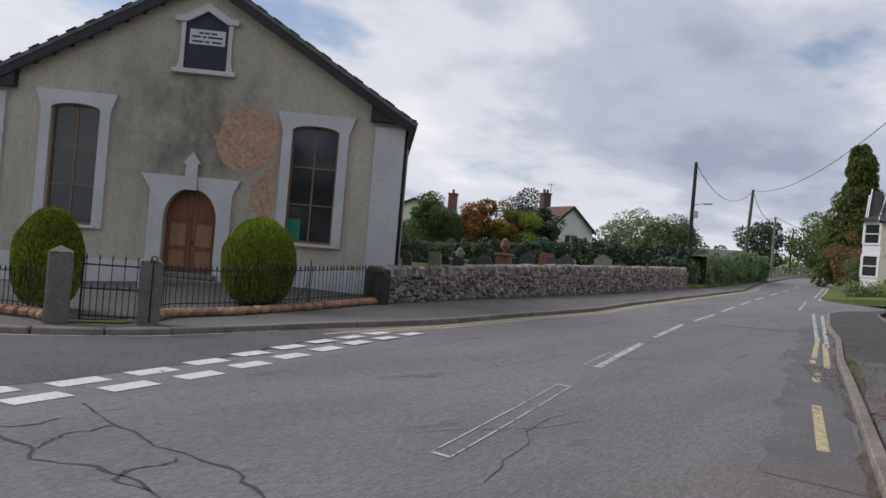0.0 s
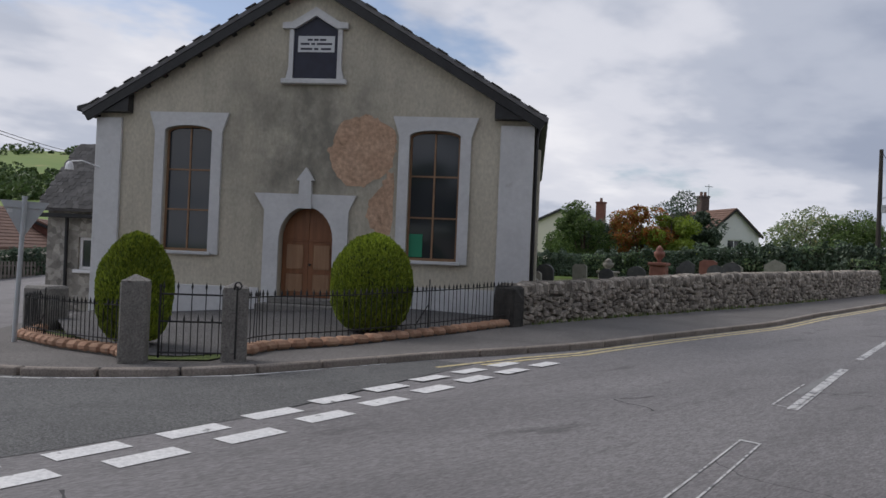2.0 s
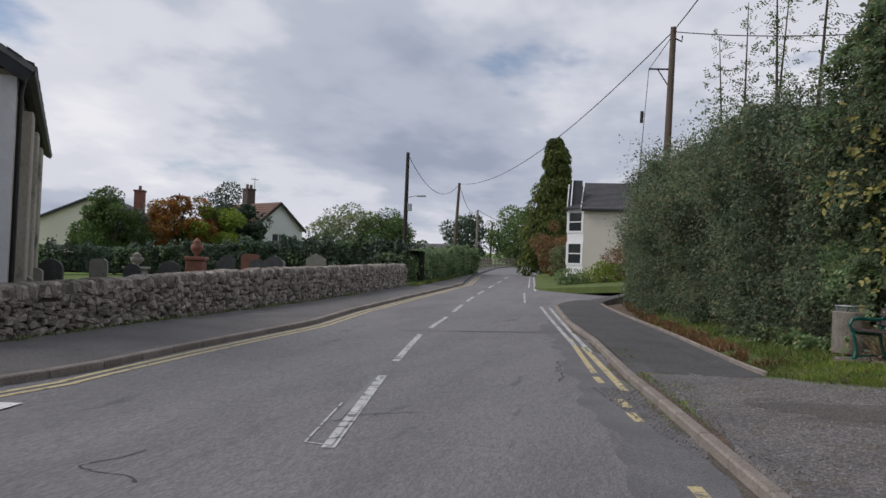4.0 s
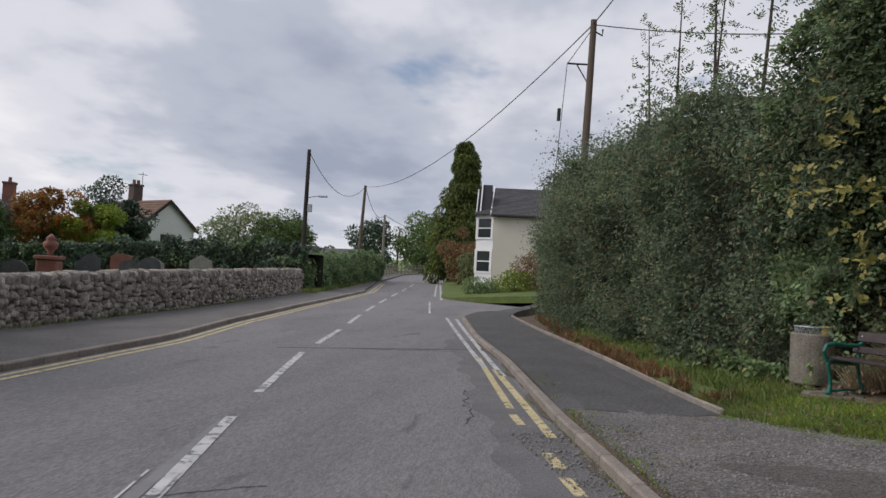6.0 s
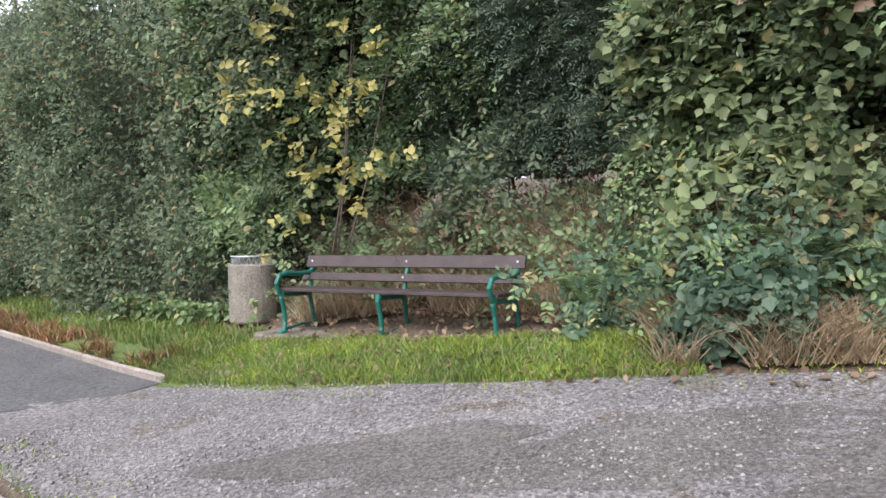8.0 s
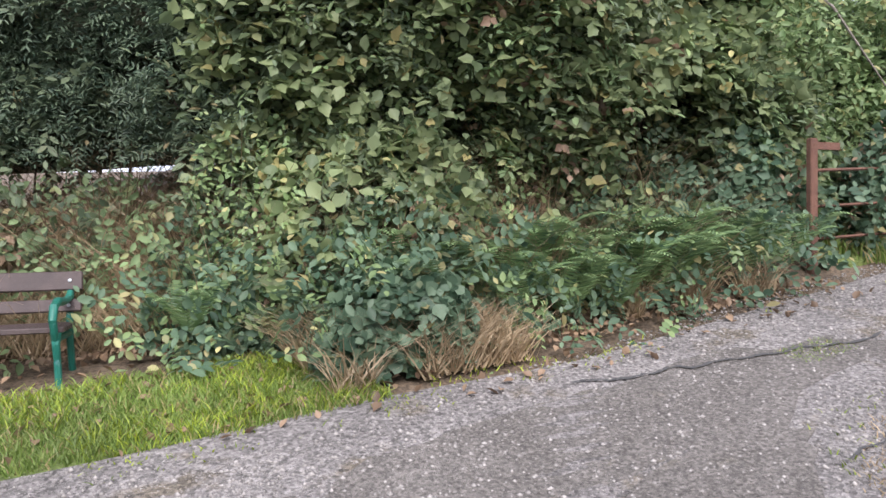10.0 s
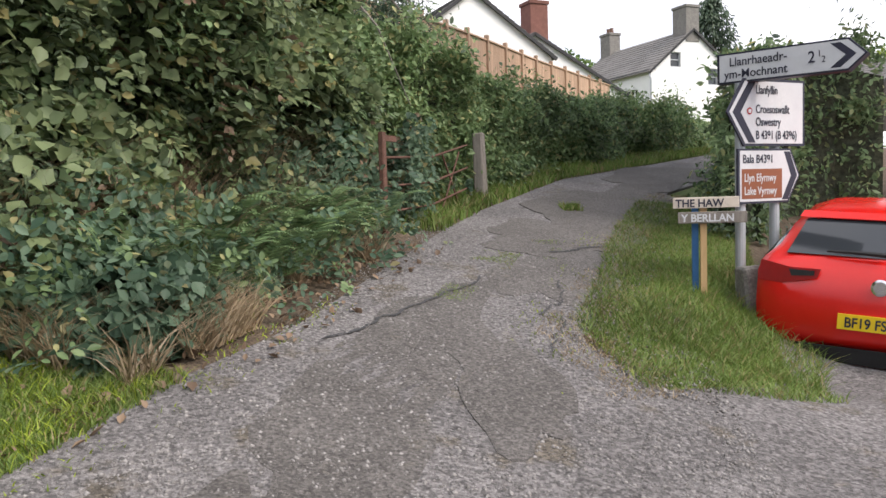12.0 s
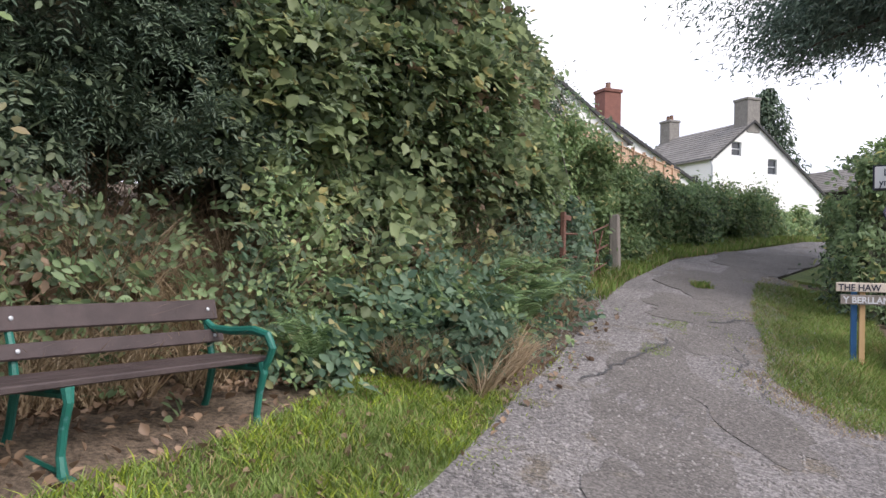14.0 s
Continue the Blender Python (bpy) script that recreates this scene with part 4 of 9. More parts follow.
# old tarmac patches on the lane, with ragged edges
def lane_patch(cx, cy, rx, ry, ang, seed, material, label):
    g_ = np.random.default_rng(seed)
    k = 40
    a = np.linspace(0, 2 * np.pi, k, endpoint=False)
    r = 1 + 0.18 * np.sin(3 * a + g_.uniform(0, 6)) + 0.1 * np.sin(7 * a + g_.uniform(0, 6)) + g_.normal(0, 0.045, k)
    x, y = rx * r * np.cos(a), ry * r * np.sin(a)
    c_, s_ = math.cos(radians(ang)), math.sin(radians(ang))
    X, Y = cx + x * c_ - y * s_, cy + x * s_ + y * c_
    rings_ = [np.c_[cx + (X - cx) * f, cy + (Y - cy) * f] for f in (1, 0.85, 0.7, 0.55, 0.4, 0.2)]
    pts_ = np.concatenate(rings_ + [np.array([[cx, cy]])])
    v = np.c_[pts_, bank(pts_[:, 0], pts_[:, 1]) + 0.0145 + 0.0012 * seed]
    fs = [(i * k + j, i * k + (j + 1) % k, (i + 1) * k + (j + 1) % k, (i + 1) * k + j) for i in range(5) for j in range(k)] + [(5 * k + j, 5 * k + (j + 1) % k, 6 * k) for j in range(k)]
    v = np.r_[v, v[:k] - np.array([0, 0, 0.04])]
    fs += [(j, 6 * k + 1 + j, 6 * k + 1 + (j + 1) % k, (j + 1) % k) for j in range(k)]
    tagged(raw("lane_patch", v, fs, material), label, "lane patch", kind="structure")


for i, (cx, cy, rx, ry, ang) in enumerate([(2.9, 12.4, 1.5, 0.42, -42), (3.9, 11.3, 1.3, 0.35, -52), (4.6, 9.3, 1.1, 0.5, -56), (3.0, 11.4, 0.9, 0.3, -30), (5.6, 8.3, 0.9, 0.8, -56), (1.9, 13.6, 0.9, 0.3, -40), (6.6, 6.3, 1.8, 0.9, -58), (8.2, 3.0, 2.2, 0.8, -70)]):
    lane_patch(cx, cy, rx, ry, ang, i, M["lane_tarmac"], "worn smooth tarmac patch on the lane")
for a, b, w in [((5.1, 8.9), (4.95, 8.1), 0.04), ((4.05, 12.0), (4.3, 11.2), 0.028), ((4.3, 11.2), (4.75, 10.1), 0.024), ((3.7, 10.4), (4.3, 9.6), 0.018), ((3.1, 10.9), (3.6, 10.3), 0.015)]:
    crack(a, b, w, 0.015, 60, bank, 0.026, "deep ragged crack in the lane")

# dirt and weeds washed into the gutter along the low kerb, and a dark strip of older surfacing beside it
g_in = resample([(1.72, 7.3), (0.32, 14.3), (-0.14, 16.5), (-1.08, 21.9), (-2.05, 26.0)], 120)
wave = 0.05 * np.sin(np.arange(120) * 0.31) + 0.035 * np.sin(np.arange(120) * 0.83 + 1)
tagged(ribbon("gutter_dirt", g_in, g_in + np.c_[-(0.17 + wave), -0.05 + 0 * wave], 4, height, M["gutter"], 0.0125, 120), "brown grit and dirt lying in the gutter", "gutter dirt", kind="structure")
tagged(ribbon("road", g_in + np.c_[-0.2 + 0 * wave, 0 * wave], g_in + np.c_[-(0.95 + 1.6 * wave), 0 * wave], 4, height, M["asphalt_old"], 0.0035, 120), "darker worn asphalt along the road edge", "road", kind="structure")
# ---- chapel ----
chapel = empty("chapel", pose(-14.19, 12.12, 0, 0, 0, 41.4), "old grey-rendered chapel with stained gable, tall windows and slate roof", "chapel")
W0, W1, EAVE, APEX, DEEP = -5.1, 5.12, 4.66, 7.72, 12.0


def chapel_wall_mat():
    m = mat("chapel_front_render", (0.47, 0.43, 0.345), (0.58, 0.535, 0.435), 0.8, 0.92, 0.6, 70, stretch=(1, 1, 0.6), local=True, grit=0.14, grit_scale=16)
    n, l = m.node_tree.nodes, m.node_tree.links
    b = n["Principled BSDF"]
    old = b.inputs["Base Color"].links[0].from_socket
    co = n.new("ShaderNodeTexCoord").outputs["Object"]

    def noise_tex(s, d, st):
        mp = n.new("ShaderNodeMapping")
        mp.inputs["Scale"].default_value = st
        l.new(co, mp.inputs["Vector"])
        t = n.new("ShaderNodeTexNoise")
        t.inputs["Scale"].default_value, t.inputs["Detail"].default_value, t.inputs["Roughness"].default_value = s, d, 0.65
        l.new(mp.outputs[0], t.inputs["Vector"])
        return t.outputs["Fac"]

    def op(kind, a, bb):
        x = n.new("ShaderNodeMath")
        x.operation = kind
        for i, v in enumerate((a, bb)):
            if isinstance(v, (int, float)):
                x.inputs[i].default_value = v
            else:
                l.new(v, x.inputs[i])
        return x.outputs[0]

    # soot and lichen staining across the middle of the gable
    vd = n.new("ShaderNodeVectorMath")
    vd.operation = "DISTANCE"
    mp = n.new("ShaderNodeMapping")
    mp.inputs["Scale"].default_value = (0.34, 0, 0.42)
    l.new(co, mp.inputs["Vector"])
    l.new(mp.outputs[0], vd.inputs[0])
    vd.inputs[1].default_value = (0.02 * 0.34, 0, 4.1 * 0.42)
    fall = op("SUBTRACT", 1.18, vd.outputs["Value"])
    amount = op("MULTIPLY", fall, op("MULTIPLY", op("SUBTRACT", noise_tex(0.9, 6, (1, 1, 0.75)), 0.3), 4.2))
    cl_ = n.new("ShaderNodeClamp")
    l.new(amount, cl_.inputs[0])
    x = n.new("ShaderNodeMix")
    x.data_type = "RGBA"
    l.new(op("MULTIPLY", cl_.outputs[0], 0.85), x.inputs["Factor"])
    l.new(old, x.inputs["A"])
    x.inputs["B"].default_value = (0.17, 0.162, 0.138, 1)
    # vertical run-off streaks
    y = n.new("ShaderNodeMix")
    y.data_type = "RGBA"
    st = n.new("ShaderNodeMapRange")
    st.inputs["From Min"].default_value, st.inputs["From Max"].default_value, st.inputs["To Max"].default_value = 0.52, 0.75, 0.4
    l.new(noise_tex(2.2, 5, (1, 1, 0.12)), st.inputs["Value"])
    l.new(st.outputs[0], y.inputs["Factor"])
    l.new(x.outputs["Result"], y.inputs["A"])
    y.inputs["B"].default_value = (0.27, 0.25, 0.2, 1)
    l.new(y.outputs["Result"], b.inputs["Base Color"])
    return m


front_mat = chapel_wall_mat()
WIN = [(-2.87, 0.58), (2.95, 0.58)]
win_holes = [arch(c, h, 1.42, 4.22, 0.14) for c, h in WIN]

outer = [(W0, -0.5), (W1, -0.5), (W1, EAVE), (0.02, APEX), (W0, EAVE)]
part("wall", slab(outer, win_holes + [arch(0.05, 0.64, 0.0, 1.78, 0.76)], 0.4), front_mat, chapel, "stained grey-buff rendered gable wall")
side = bmesh.new()
box(side, W1 - 0.4, W1 - 0.001, 0.401, DEEP, -0.5, EAVE)
part("wall", side, M["render"], chapel, "pale rendered side wall")
side = bmesh.new()
box(side, W0 + 0.001, W0 + 0.4, 0.401, DEEP, -0.5, EAVE)
part("wall", side, M["render"], chapel)
part("wall", slab(outer, [], 0.4, DEEP), M["render"], chapel)
part("floor", boxes((W0 + 0.4, W1 - 0.4, 0.4, DEEP, -0.3, 0.4)), M["old_wood"], chapel)
# painted plinth and corner pilasters
for pa, pb, pc in ((-4.5, -1.03, 0.64), (1.1, 4.42, 0.82)):
    part("plinth", boxes((pa, pb, -0.06, -0.002, -0.5, pc), bevel=0.01), M["trim_grey"], chapel, "light grey painted plinth")
for x0, x1 in ((W0 - 0.05, -4.52), (4.42, W1 + 0.05)):
    part("pilaster", boxes((x0, x1, -0.09, -0.003, -0.5, 4.5), bevel=0.012), M["trim_grey"], chapel, "grey painted corner pilaster")
# roof: slates on two slopes with a dark verge
slope = math.atan2(APEX - EAVE, (W1 - W0) / 2)
for sgn in (-1, 1):
    roof = bmesh.new()
    run = (W1 - W0) / 2 / math.cos(slope) + 0.32
    m = Matrix.Translation((0.02, 0, APEX + 0.06)) @ Matrix.Rotation(sgn * slope, 4, "Y")
    box(roof, 0 if sgn > 0 else -run, run if sgn > 0 else 0, -0.32, DEEP + 0.7, 0.0, 0.09, m)
    ob = part("roof", roof, M["slate_far"], chapel, "dark grey slate roof")
    rows = bmesh.new()
    for i in range(int(run / 0.24)):
        s0 = i * 0.24
        for j in range(0, 46):
            y0 = -0.36 + j * 0.28 + (0.14 if i % 2 else 0)
            a, b2 = (s0, s0 + 0.27) if sgn > 0 else (-s0 - 0.27, -s0)
            box(rows, a, b2, y0, y0 + 0.272, 0.095 + 0.012 * ((i + j) % 3) * 0.4, 0.112 + 0.004 * ((i * 7 + j * 3) % 4), m)
    part("slating", rows, M["slate_far"], ob, "uneven overlapping slates")["kind"] = "stuff"
    verge = bmesh.new()
    box(verge, 0 if sgn > 0 else -run, run if sgn > 0 else 0, -0.3, -0.22, -0.2, -0.004, m)
    part("bargeboard", verge, M["black"], chapel, "black painted bargeboard")
    for k in range(12):
        s = 0.3 + k * 0.48
        rafter = box(bmesh.new(), (s if sgn > 0 else -s - 0.1), (s + 0.1 if sgn > 0 else -s), -0.219, -0.002, -0.17, -0.006, m)
        part("purlin_end", rafter, M["black"], chapel)
    e = (W1 + 0.0) if sgn > 0 else W0
    x0, x1 = (4.28, 5.42) if sgn > 0 else (-5.55, -4.28)
    kneel = slab([(x0, EAVE - 0.05), (x1, EAVE - 0.05), (x1, EAVE + 0.06), (x0, EAVE + 0.42)] if sgn > 0 else [(x0, EAVE - 0.05), (x1, EAVE - 0.05), (x1, EAVE + 0.42), (x0, EAVE + 0.06)], [], 0.24, -0.26)
    part("eaves_box", kneel, M["black"], chapel, "black boxed eaves return")
    gutter = bmesh.new()
    gx0 = W1 + 0.06 if sgn > 0 else W0 - 0.2
    box(gutter, gx0 + (0.12 if sgn > 0 else -0.12), gx0 + (0.26 if sgn > 0 else 0.02), -0.28, DEEP, EAVE - 0.14, EAVE - 0.02, bevel=0.02)
    part("gutter", gutter, M["black"], chapel)
ridge = box(bmesh.new(), -0.12, 0.16, -0.34, DEEP + 0.7, APEX + 0.14, APEX + 0.24, bevel=0.03)
part("ridge_tiles", ridge, M["slate_far"], chapel)
pipe = tube(bmesh.new(), [(W1 + 0.14, 0.2, EAVE - 0.1), (W1 + 0.1, 0.18, EAVE - 0.4), (W1 + 0.1, 0.18, 0)], 0.045, 8)
part("downpipe", pipe, M["black"], chapel, "black iron downpipe")
for y in (2.2, 5.0, 7.8):
    part("buttress", boxes((W1, W1 + 0.22, y, y + 0.7, -0.3, EAVE - 0.35), bevel=0.03), M["render"], chapel, "shallow rendered buttress")
# windows
for i, (c, h) in enumerate(WIN):
    sur = [(c - 0.82, 1.36), (c + 0.82, 1.36), (c + 0.82, 4.2), (c + 0.97, 4.66), (c - 0.97, 4.66), (c - 0.82, 4.2)]
    part("window_surround", slab(sur, [arch(c, h, 1.37, 4.22, 0.14)], 0.07, -0.072), M["trim_grey"], chapel, "flared grey window surround")
    frame_ = part("window", slab(arch(c, h - 0.002, 1.425, 4.22, 0.138), [arch(c, h - 0.05, 1.48, 4.2, 0.12)], 0.07, 0.1), M["sash"], chapel, "tall brown-framed window of six panes")
    part("sill", boxes((c - 0.66, c + 0.66, -0.13, 0.1, 1.34, 1.418), bevel=0.012), M["trim_grey"], frame_)
    part("mullion", boxes((c - 0.02, c + 0.02, 0.1, 0.16, 1.48, 4.3)), M["sash"], frame_)
    for z in (2.39, 3.33):
        part("glazing_bar", boxes((c - h + 0.05, c - 0.02, 0.1, 0.15, z - 0.018, z + 0.018), (c + 0.02, c + h - 0.05, 0.1, 0.15, z - 0.018, z + 0.018)), M["sash"], frame_)
    for zz in ((1.48, 2.372), (2.408, 3.312), (3.348, 4.3)):
        for xx in ((c - h + 0.05, c - 0.02), (c + 0.02, c + h - 0.05)):
            part("pane", boxes((xx[0], xx[1], 0.125, 0.131, zz[0], zz[1])), M["glass"], frame_)
part("green_card", boxes((2.42, 2.73, 0.112, 0.12, 1.5, 2.02)), M["green"], chapel, "green card behind the lower pane")
# doorway
sur = [(-0.95, -0.3), (1.03, -0.3), (1.03, 2.45), (1.2, 2.83), (-1.2, 2.83), (-0.95, 2.45)]
part("door_surround", slab([(-0.59, -0.3)] + arch(0.05, 0.64, -0.3, 1.78, 0.76)[2:][::-1] + [(0.69, -0.3)] + sur[1:] + sur[:1], [], 0.075, -0.078), M["trim_grey"], chapel, "flared grey door surround")
part("keystone", slab([(-0.14, 2.5), (0.17, 2.5), (0.15, 3.14), (0.22, 3.14), (0.02, 3.44), (-0.2, 3.14), (-0.12, 3.14)], [], 0.12, -0.14), M["trim_grey"], chapel, "pointed grey keystone")
for sgn in (-1, 1):
    x0, x1 = (-0.58, 0.045) if sgn < 0 else (0.055, 0.68)
    n = 10
    head = [(x0, 0.45), (x1, 0.45)] + [(x1 + (x0 - x1) * k / n, 1.78 + 0.74 * math.sqrt(max(0, 1 - (((x1 + (x0 - x1) * k / n) - 0.05) / 0.64) ** 2))) for k in range(n + 1)]
    leaf = part("door", slab(head, [], 0.06, 0.24), M["door"], chapel, "arched varnished oak door leaf with worn panels")
    for z0, z1 in ((0.58, 1.0), (1.1, 1.68)):
        part("panel", boxes((x0 + 0.11, x1 - 0.11, 0.225, 0.2399, z0, z1), bevel=0.02), M["door_pale"], leaf, "pale worn panel")
    part("rail", boxes((x0 + 0.01, x1 - 0.01, 0.22, 0.2395, 1.74, 1.8), bevel=0.006), M["door"], leaf)
part("door_knob", lathe(bmesh.new(), [(0.012, 0), (0.03, 0.02), (0.03, 0.05), (0.01, 0.06)], 10, (0.1, 0.2, 1.18)), M["iron"], chapel)
part("doorstep", boxes((-0.9, 1.0, -0.6, 0.4, -0.2, 0.32), (-0.7, 0.8, -0.3, 0.42, 0.321, 0.45), bevel=0.02), M["granite"], chapel, "worn stone doorstep")
# name plaque
part("plaque_back", slab([(-0.45, 5.48), (0.65, 5.48), (0.65, 6.6), (0.1, 6.98), (-0.45, 6.6)], [], 0.04, -0.043), M["sign_black"], chapel, "black slate name panel")
for xs in ([(-0.58, 5.48), (-0.42, 5.48), (-0.42, 6.62), (-0.52, 6.62), (-0.52, 5.75)], [(0.62, 5.48), (0.78, 5.48), (0.72, 5.75), (0.72, 6.62), (0.62, 6.62)]):
    part("plaque_jamb", slab(xs, [], 0.09, -0.092), M["trim_grey"], chapel)
part("plaque_sill", boxes((-0.68, 0.86, -0.14, -0.003, 5.36, 5.478), bevel=0.015), M["trim_grey"], chapel)
part("plaque_hood", slab([(-0.68, 6.63), (-0.38, 6.63), (0.1, 6.92), (0.58, 6.63), (0.86, 6.63), (0.86, 6.76), (0.66, 6.78), (0.1, 7.12), (-0.46, 6.78), (-0.68, 6.76)], [], 0.13, -0.133), M["trim_grey"], chapel, "pedimented grey hood mould")
plate = part("name_plate", boxes((-0.32, 0.54, -0.056, -0.0435, 6.1, 6.47)), M["sign_white"], chapel, "white name plate with worn lettering")
for z, ws in ((6.38, [(-0.1, 0.02), (0.05, 0.16), (0.19, 0.34)]), (6.285, [(-0.26, -0.05), (-0.01, 0.08), (0.12, 0.48)]), (6.17, [(-0.26, 0.02), (0.06, 0.16), (0.22, 0.46)])):
    part("lettering", boxes(*[(a, b, -0.0585, -0.0562, z - 0.02, z + 0.025) for a, b in ws]), M["sign_black"], plate)
# patches where the render has fallen
for k, loop in enumerate([[(0.55, 3.55), (0.72, 3.25), (1.0, 3.02), (1.35, 3.05), (1.6, 3.2), (1.95, 3.45), (2.05, 3.8), (2.08, 4.15), (1.95, 4.4), (1.6, 4.62), (1.3, 4.68), (1.0, 4.6), (0.72, 4.5), (0.62, 4.1), (0.48, 3.85)],
                          [(2.02, 1.95), (2.05, 3.42), (1.88, 3.38), (1.72, 3.0), (1.5, 2.75), (1.42, 2.45), (1.5, 2.15), (1.7, 1.98)]]):
    rr = random.Random(k)
    fine = []
    for (a, b), (c2, d2) in zip(loop, loop[1:] + loop[:1]):
        for q in range(4):
            fine.append((a + (c2 - a) * q / 4 + rr.uniform(-0.035, 0.035), b + (d2 - b) * q / 4 + rr.uniform(-0.035, 0.035)))
    part("bare_patch", slab(fine, [], 0.006, -0.0065), M["bare"], chapel, "patch of bare pinkish undercoat")
lampc = part("wall_lamp", tube(bmesh.new(), [(-5.0, -0.1, 3.3), (-5.3, -0.35, 3.42), (-5.55, -0.4, 3.4)], 0.015, 6), M["upvc"], chapel, "small white wall lamp on an arm")
part("shade", lathe(bmesh.new(), [(0.03, 0.12), (0.08, 0.05), (0.1, -0.08)], 10, (-5.58, -0.4, 3.28)), M["upvc"], lampc)
# lower annexe behind
annexe = empty("annexe", Matrix.Translation((-14.19, 12.12, 0)) @ pose(0, 0, 0, 0, 0, 41.4) @ Matrix.Translation((-6.2, 3.0, -0.25)), "low rubble-stone annexe with slate roof", "annexe")
part("wall", slab([(-2.15, -0.3), (1.2, -0.3), (1.2, 2.65), (-2.15, 2.65)], [[(-1.2, 1.0), (0.25, 1.0), (0.25, 1.9), (-1.2, 1.9)]], 0.4), mat("rubble_render", (0.25, 0.235, 0.21), (0.4, 0.375, 0.33), 3, 0.95, 0.9, 18, pebble=0.35, pebble_scale=7), annexe, "grey roughcast wall")
part("wall", boxes((-2.15, -1.8, 0.401, 5, -0.3, 2.65)), M["render"], annexe)
bm = bmesh.new()
box(bm, -2.3, 1.25, 0, 2.75, 0, 0.1, Matrix.Translation((0, -0.3, 2.6)) @ Matrix.Rotation(radians(47), 4, "X"))
rf = part("roof", bm, M["slate_far"], annexe, "steep grey slate roof")
rows = bmesh.new()
for i in range(18):
    for j in range(19):
        box(rows, -2.32 + j * 0.185 + (0.09 if i % 2 else 0), -2.32 + j * 0.185 + 0.18 + (0.09 if i % 2 else 0), i * 0.153, i * 0.153 + 0.18, 0.103, 0.116 + 0.004 * ((i * 5 + j * 3) % 4), Matrix.Translation((0, -0.3, 2.6)) @ Matrix.Rotation(radians(47), 4, "X"))
part("slating", rows, mat("annexe_slate", (0.05, 0.05, 0.053), (0.095, 0.093, 0.092), 2, 0.85, 0.3, 30, vary=0.35), rf)["kind"] = "stuff"
aw = part("window", slab([(-1.2, 1.0), (0.25, 1.0), (0.25, 1.9), (-1.2, 1.9)], [[(-1.12, 1.08), (-0.51, 1.08), (-0.51, 1.82), (-1.12, 1.82)], [(-0.44, 1.08), (0.17, 1.08), (0.17, 1.82), (-0.44, 1.82)]], 0.08, 0.08), M["upvc"], annexe, "white casement window")
part("sill", boxes((-1.3, 0.35, -0.1, 0.1, 0.9, 0.998), bevel=0.01), M["upvc"], aw)
for x0, x1 in ((-1.12, -0.51), (-0.44, 0.17)):
    part("pane", boxes((x0, x1, 0.12, 0.126, 1.08, 1.82)), M["glass"], aw)
part("downpipe", tube(bmesh.new(), [(-1.5, -0.12, 2.5), (-1.5, -0.08, -0.2)], 0.05, 8), M["black"], annexe)
part("gutter", boxes((-2.3, 1.2, -0.32, -0.2, 2.42, 2.54), bevel=0.02), M["black"], annexe)
# forecourt
tagged(ribbon("forecourt", [(-14.8, 7.1), (-12, 6.45), (-9.5, 6.75), (-9.0, 7.3), (-9.7, 8.6), (-9.75, 12.4), (-9.95, 14.6)], [(-19.5, 9.5), (-18.0, 8.8), (-16.5, 10.1), (-15.5, 11), (-14.5, 11.9), (-12.5, 13.6), (-10.3, 15.5)], 12, lambda x, y: height(x, y) + 0.135 + 0.1 * np.clip((-9.5 - x) * 0.6, 0, 2), M["foot_dark"], 0.0, 24), "dark paved chapel forecourt with moss", "forecourt", kind="structure")
# ---- boundary of the chapel: gate, railings, bushes ----
def gatepost(x, y, z, h, label):
    bm = box(bmesh.new(), -0.17, 0.17, -0.17, 0.17, -0.2, h, bevel=0.025)
    top = bmesh.ops.create_cone(bm, segments=4, radius1=0.235, radius2=0.02, depth=0.08, cap_ends=True)["verts"]
    bmesh.ops.transform(bm, matrix=Matrix.Translation((0, 0, h + 0.04)) @ Matrix.Rotation(radians(45), 4, "Z"), verts=top)
    bmesh.ops.subdivide_edges(bm, edges=bm.edges[:], cuts=2)
    for v in bm.verts:
        v.co += 0.012 * noise.noise_vector(v.co * 6 + Vector((x, y, 0)))
    ob = link("gatepost", bm, M["granite"])
    ob.matrix_world = pose(x, y, z, 0, 0, 62)
    return tagged(ob, label, "gatepost", "gateposts of the chapel")


gatepost(-9.03, 6.45, 0.0, 1.06, "square rough stone gatepost with an iron tie")
gatepost(-8.5, 7.6, 0.02, 0.98, "square rough stone gatepost holding the gate")


def spear_mesh(h, r=0.0075):
    bm = tube(bmesh.new(), [(0, 0, 0), (0, 0, h - 0.1)], r, 5)
    tube(bm, [(0, 0, h - 0.11), (0, 0, h - 0.07), (0, 0, h)], [0.008, 0.02, 0.001], 4)
    me = bpy.data.meshes.new("bar")
    bm.to_mesh(me)
    bm.free()
    me.materials.append(M["iron"])
    return me


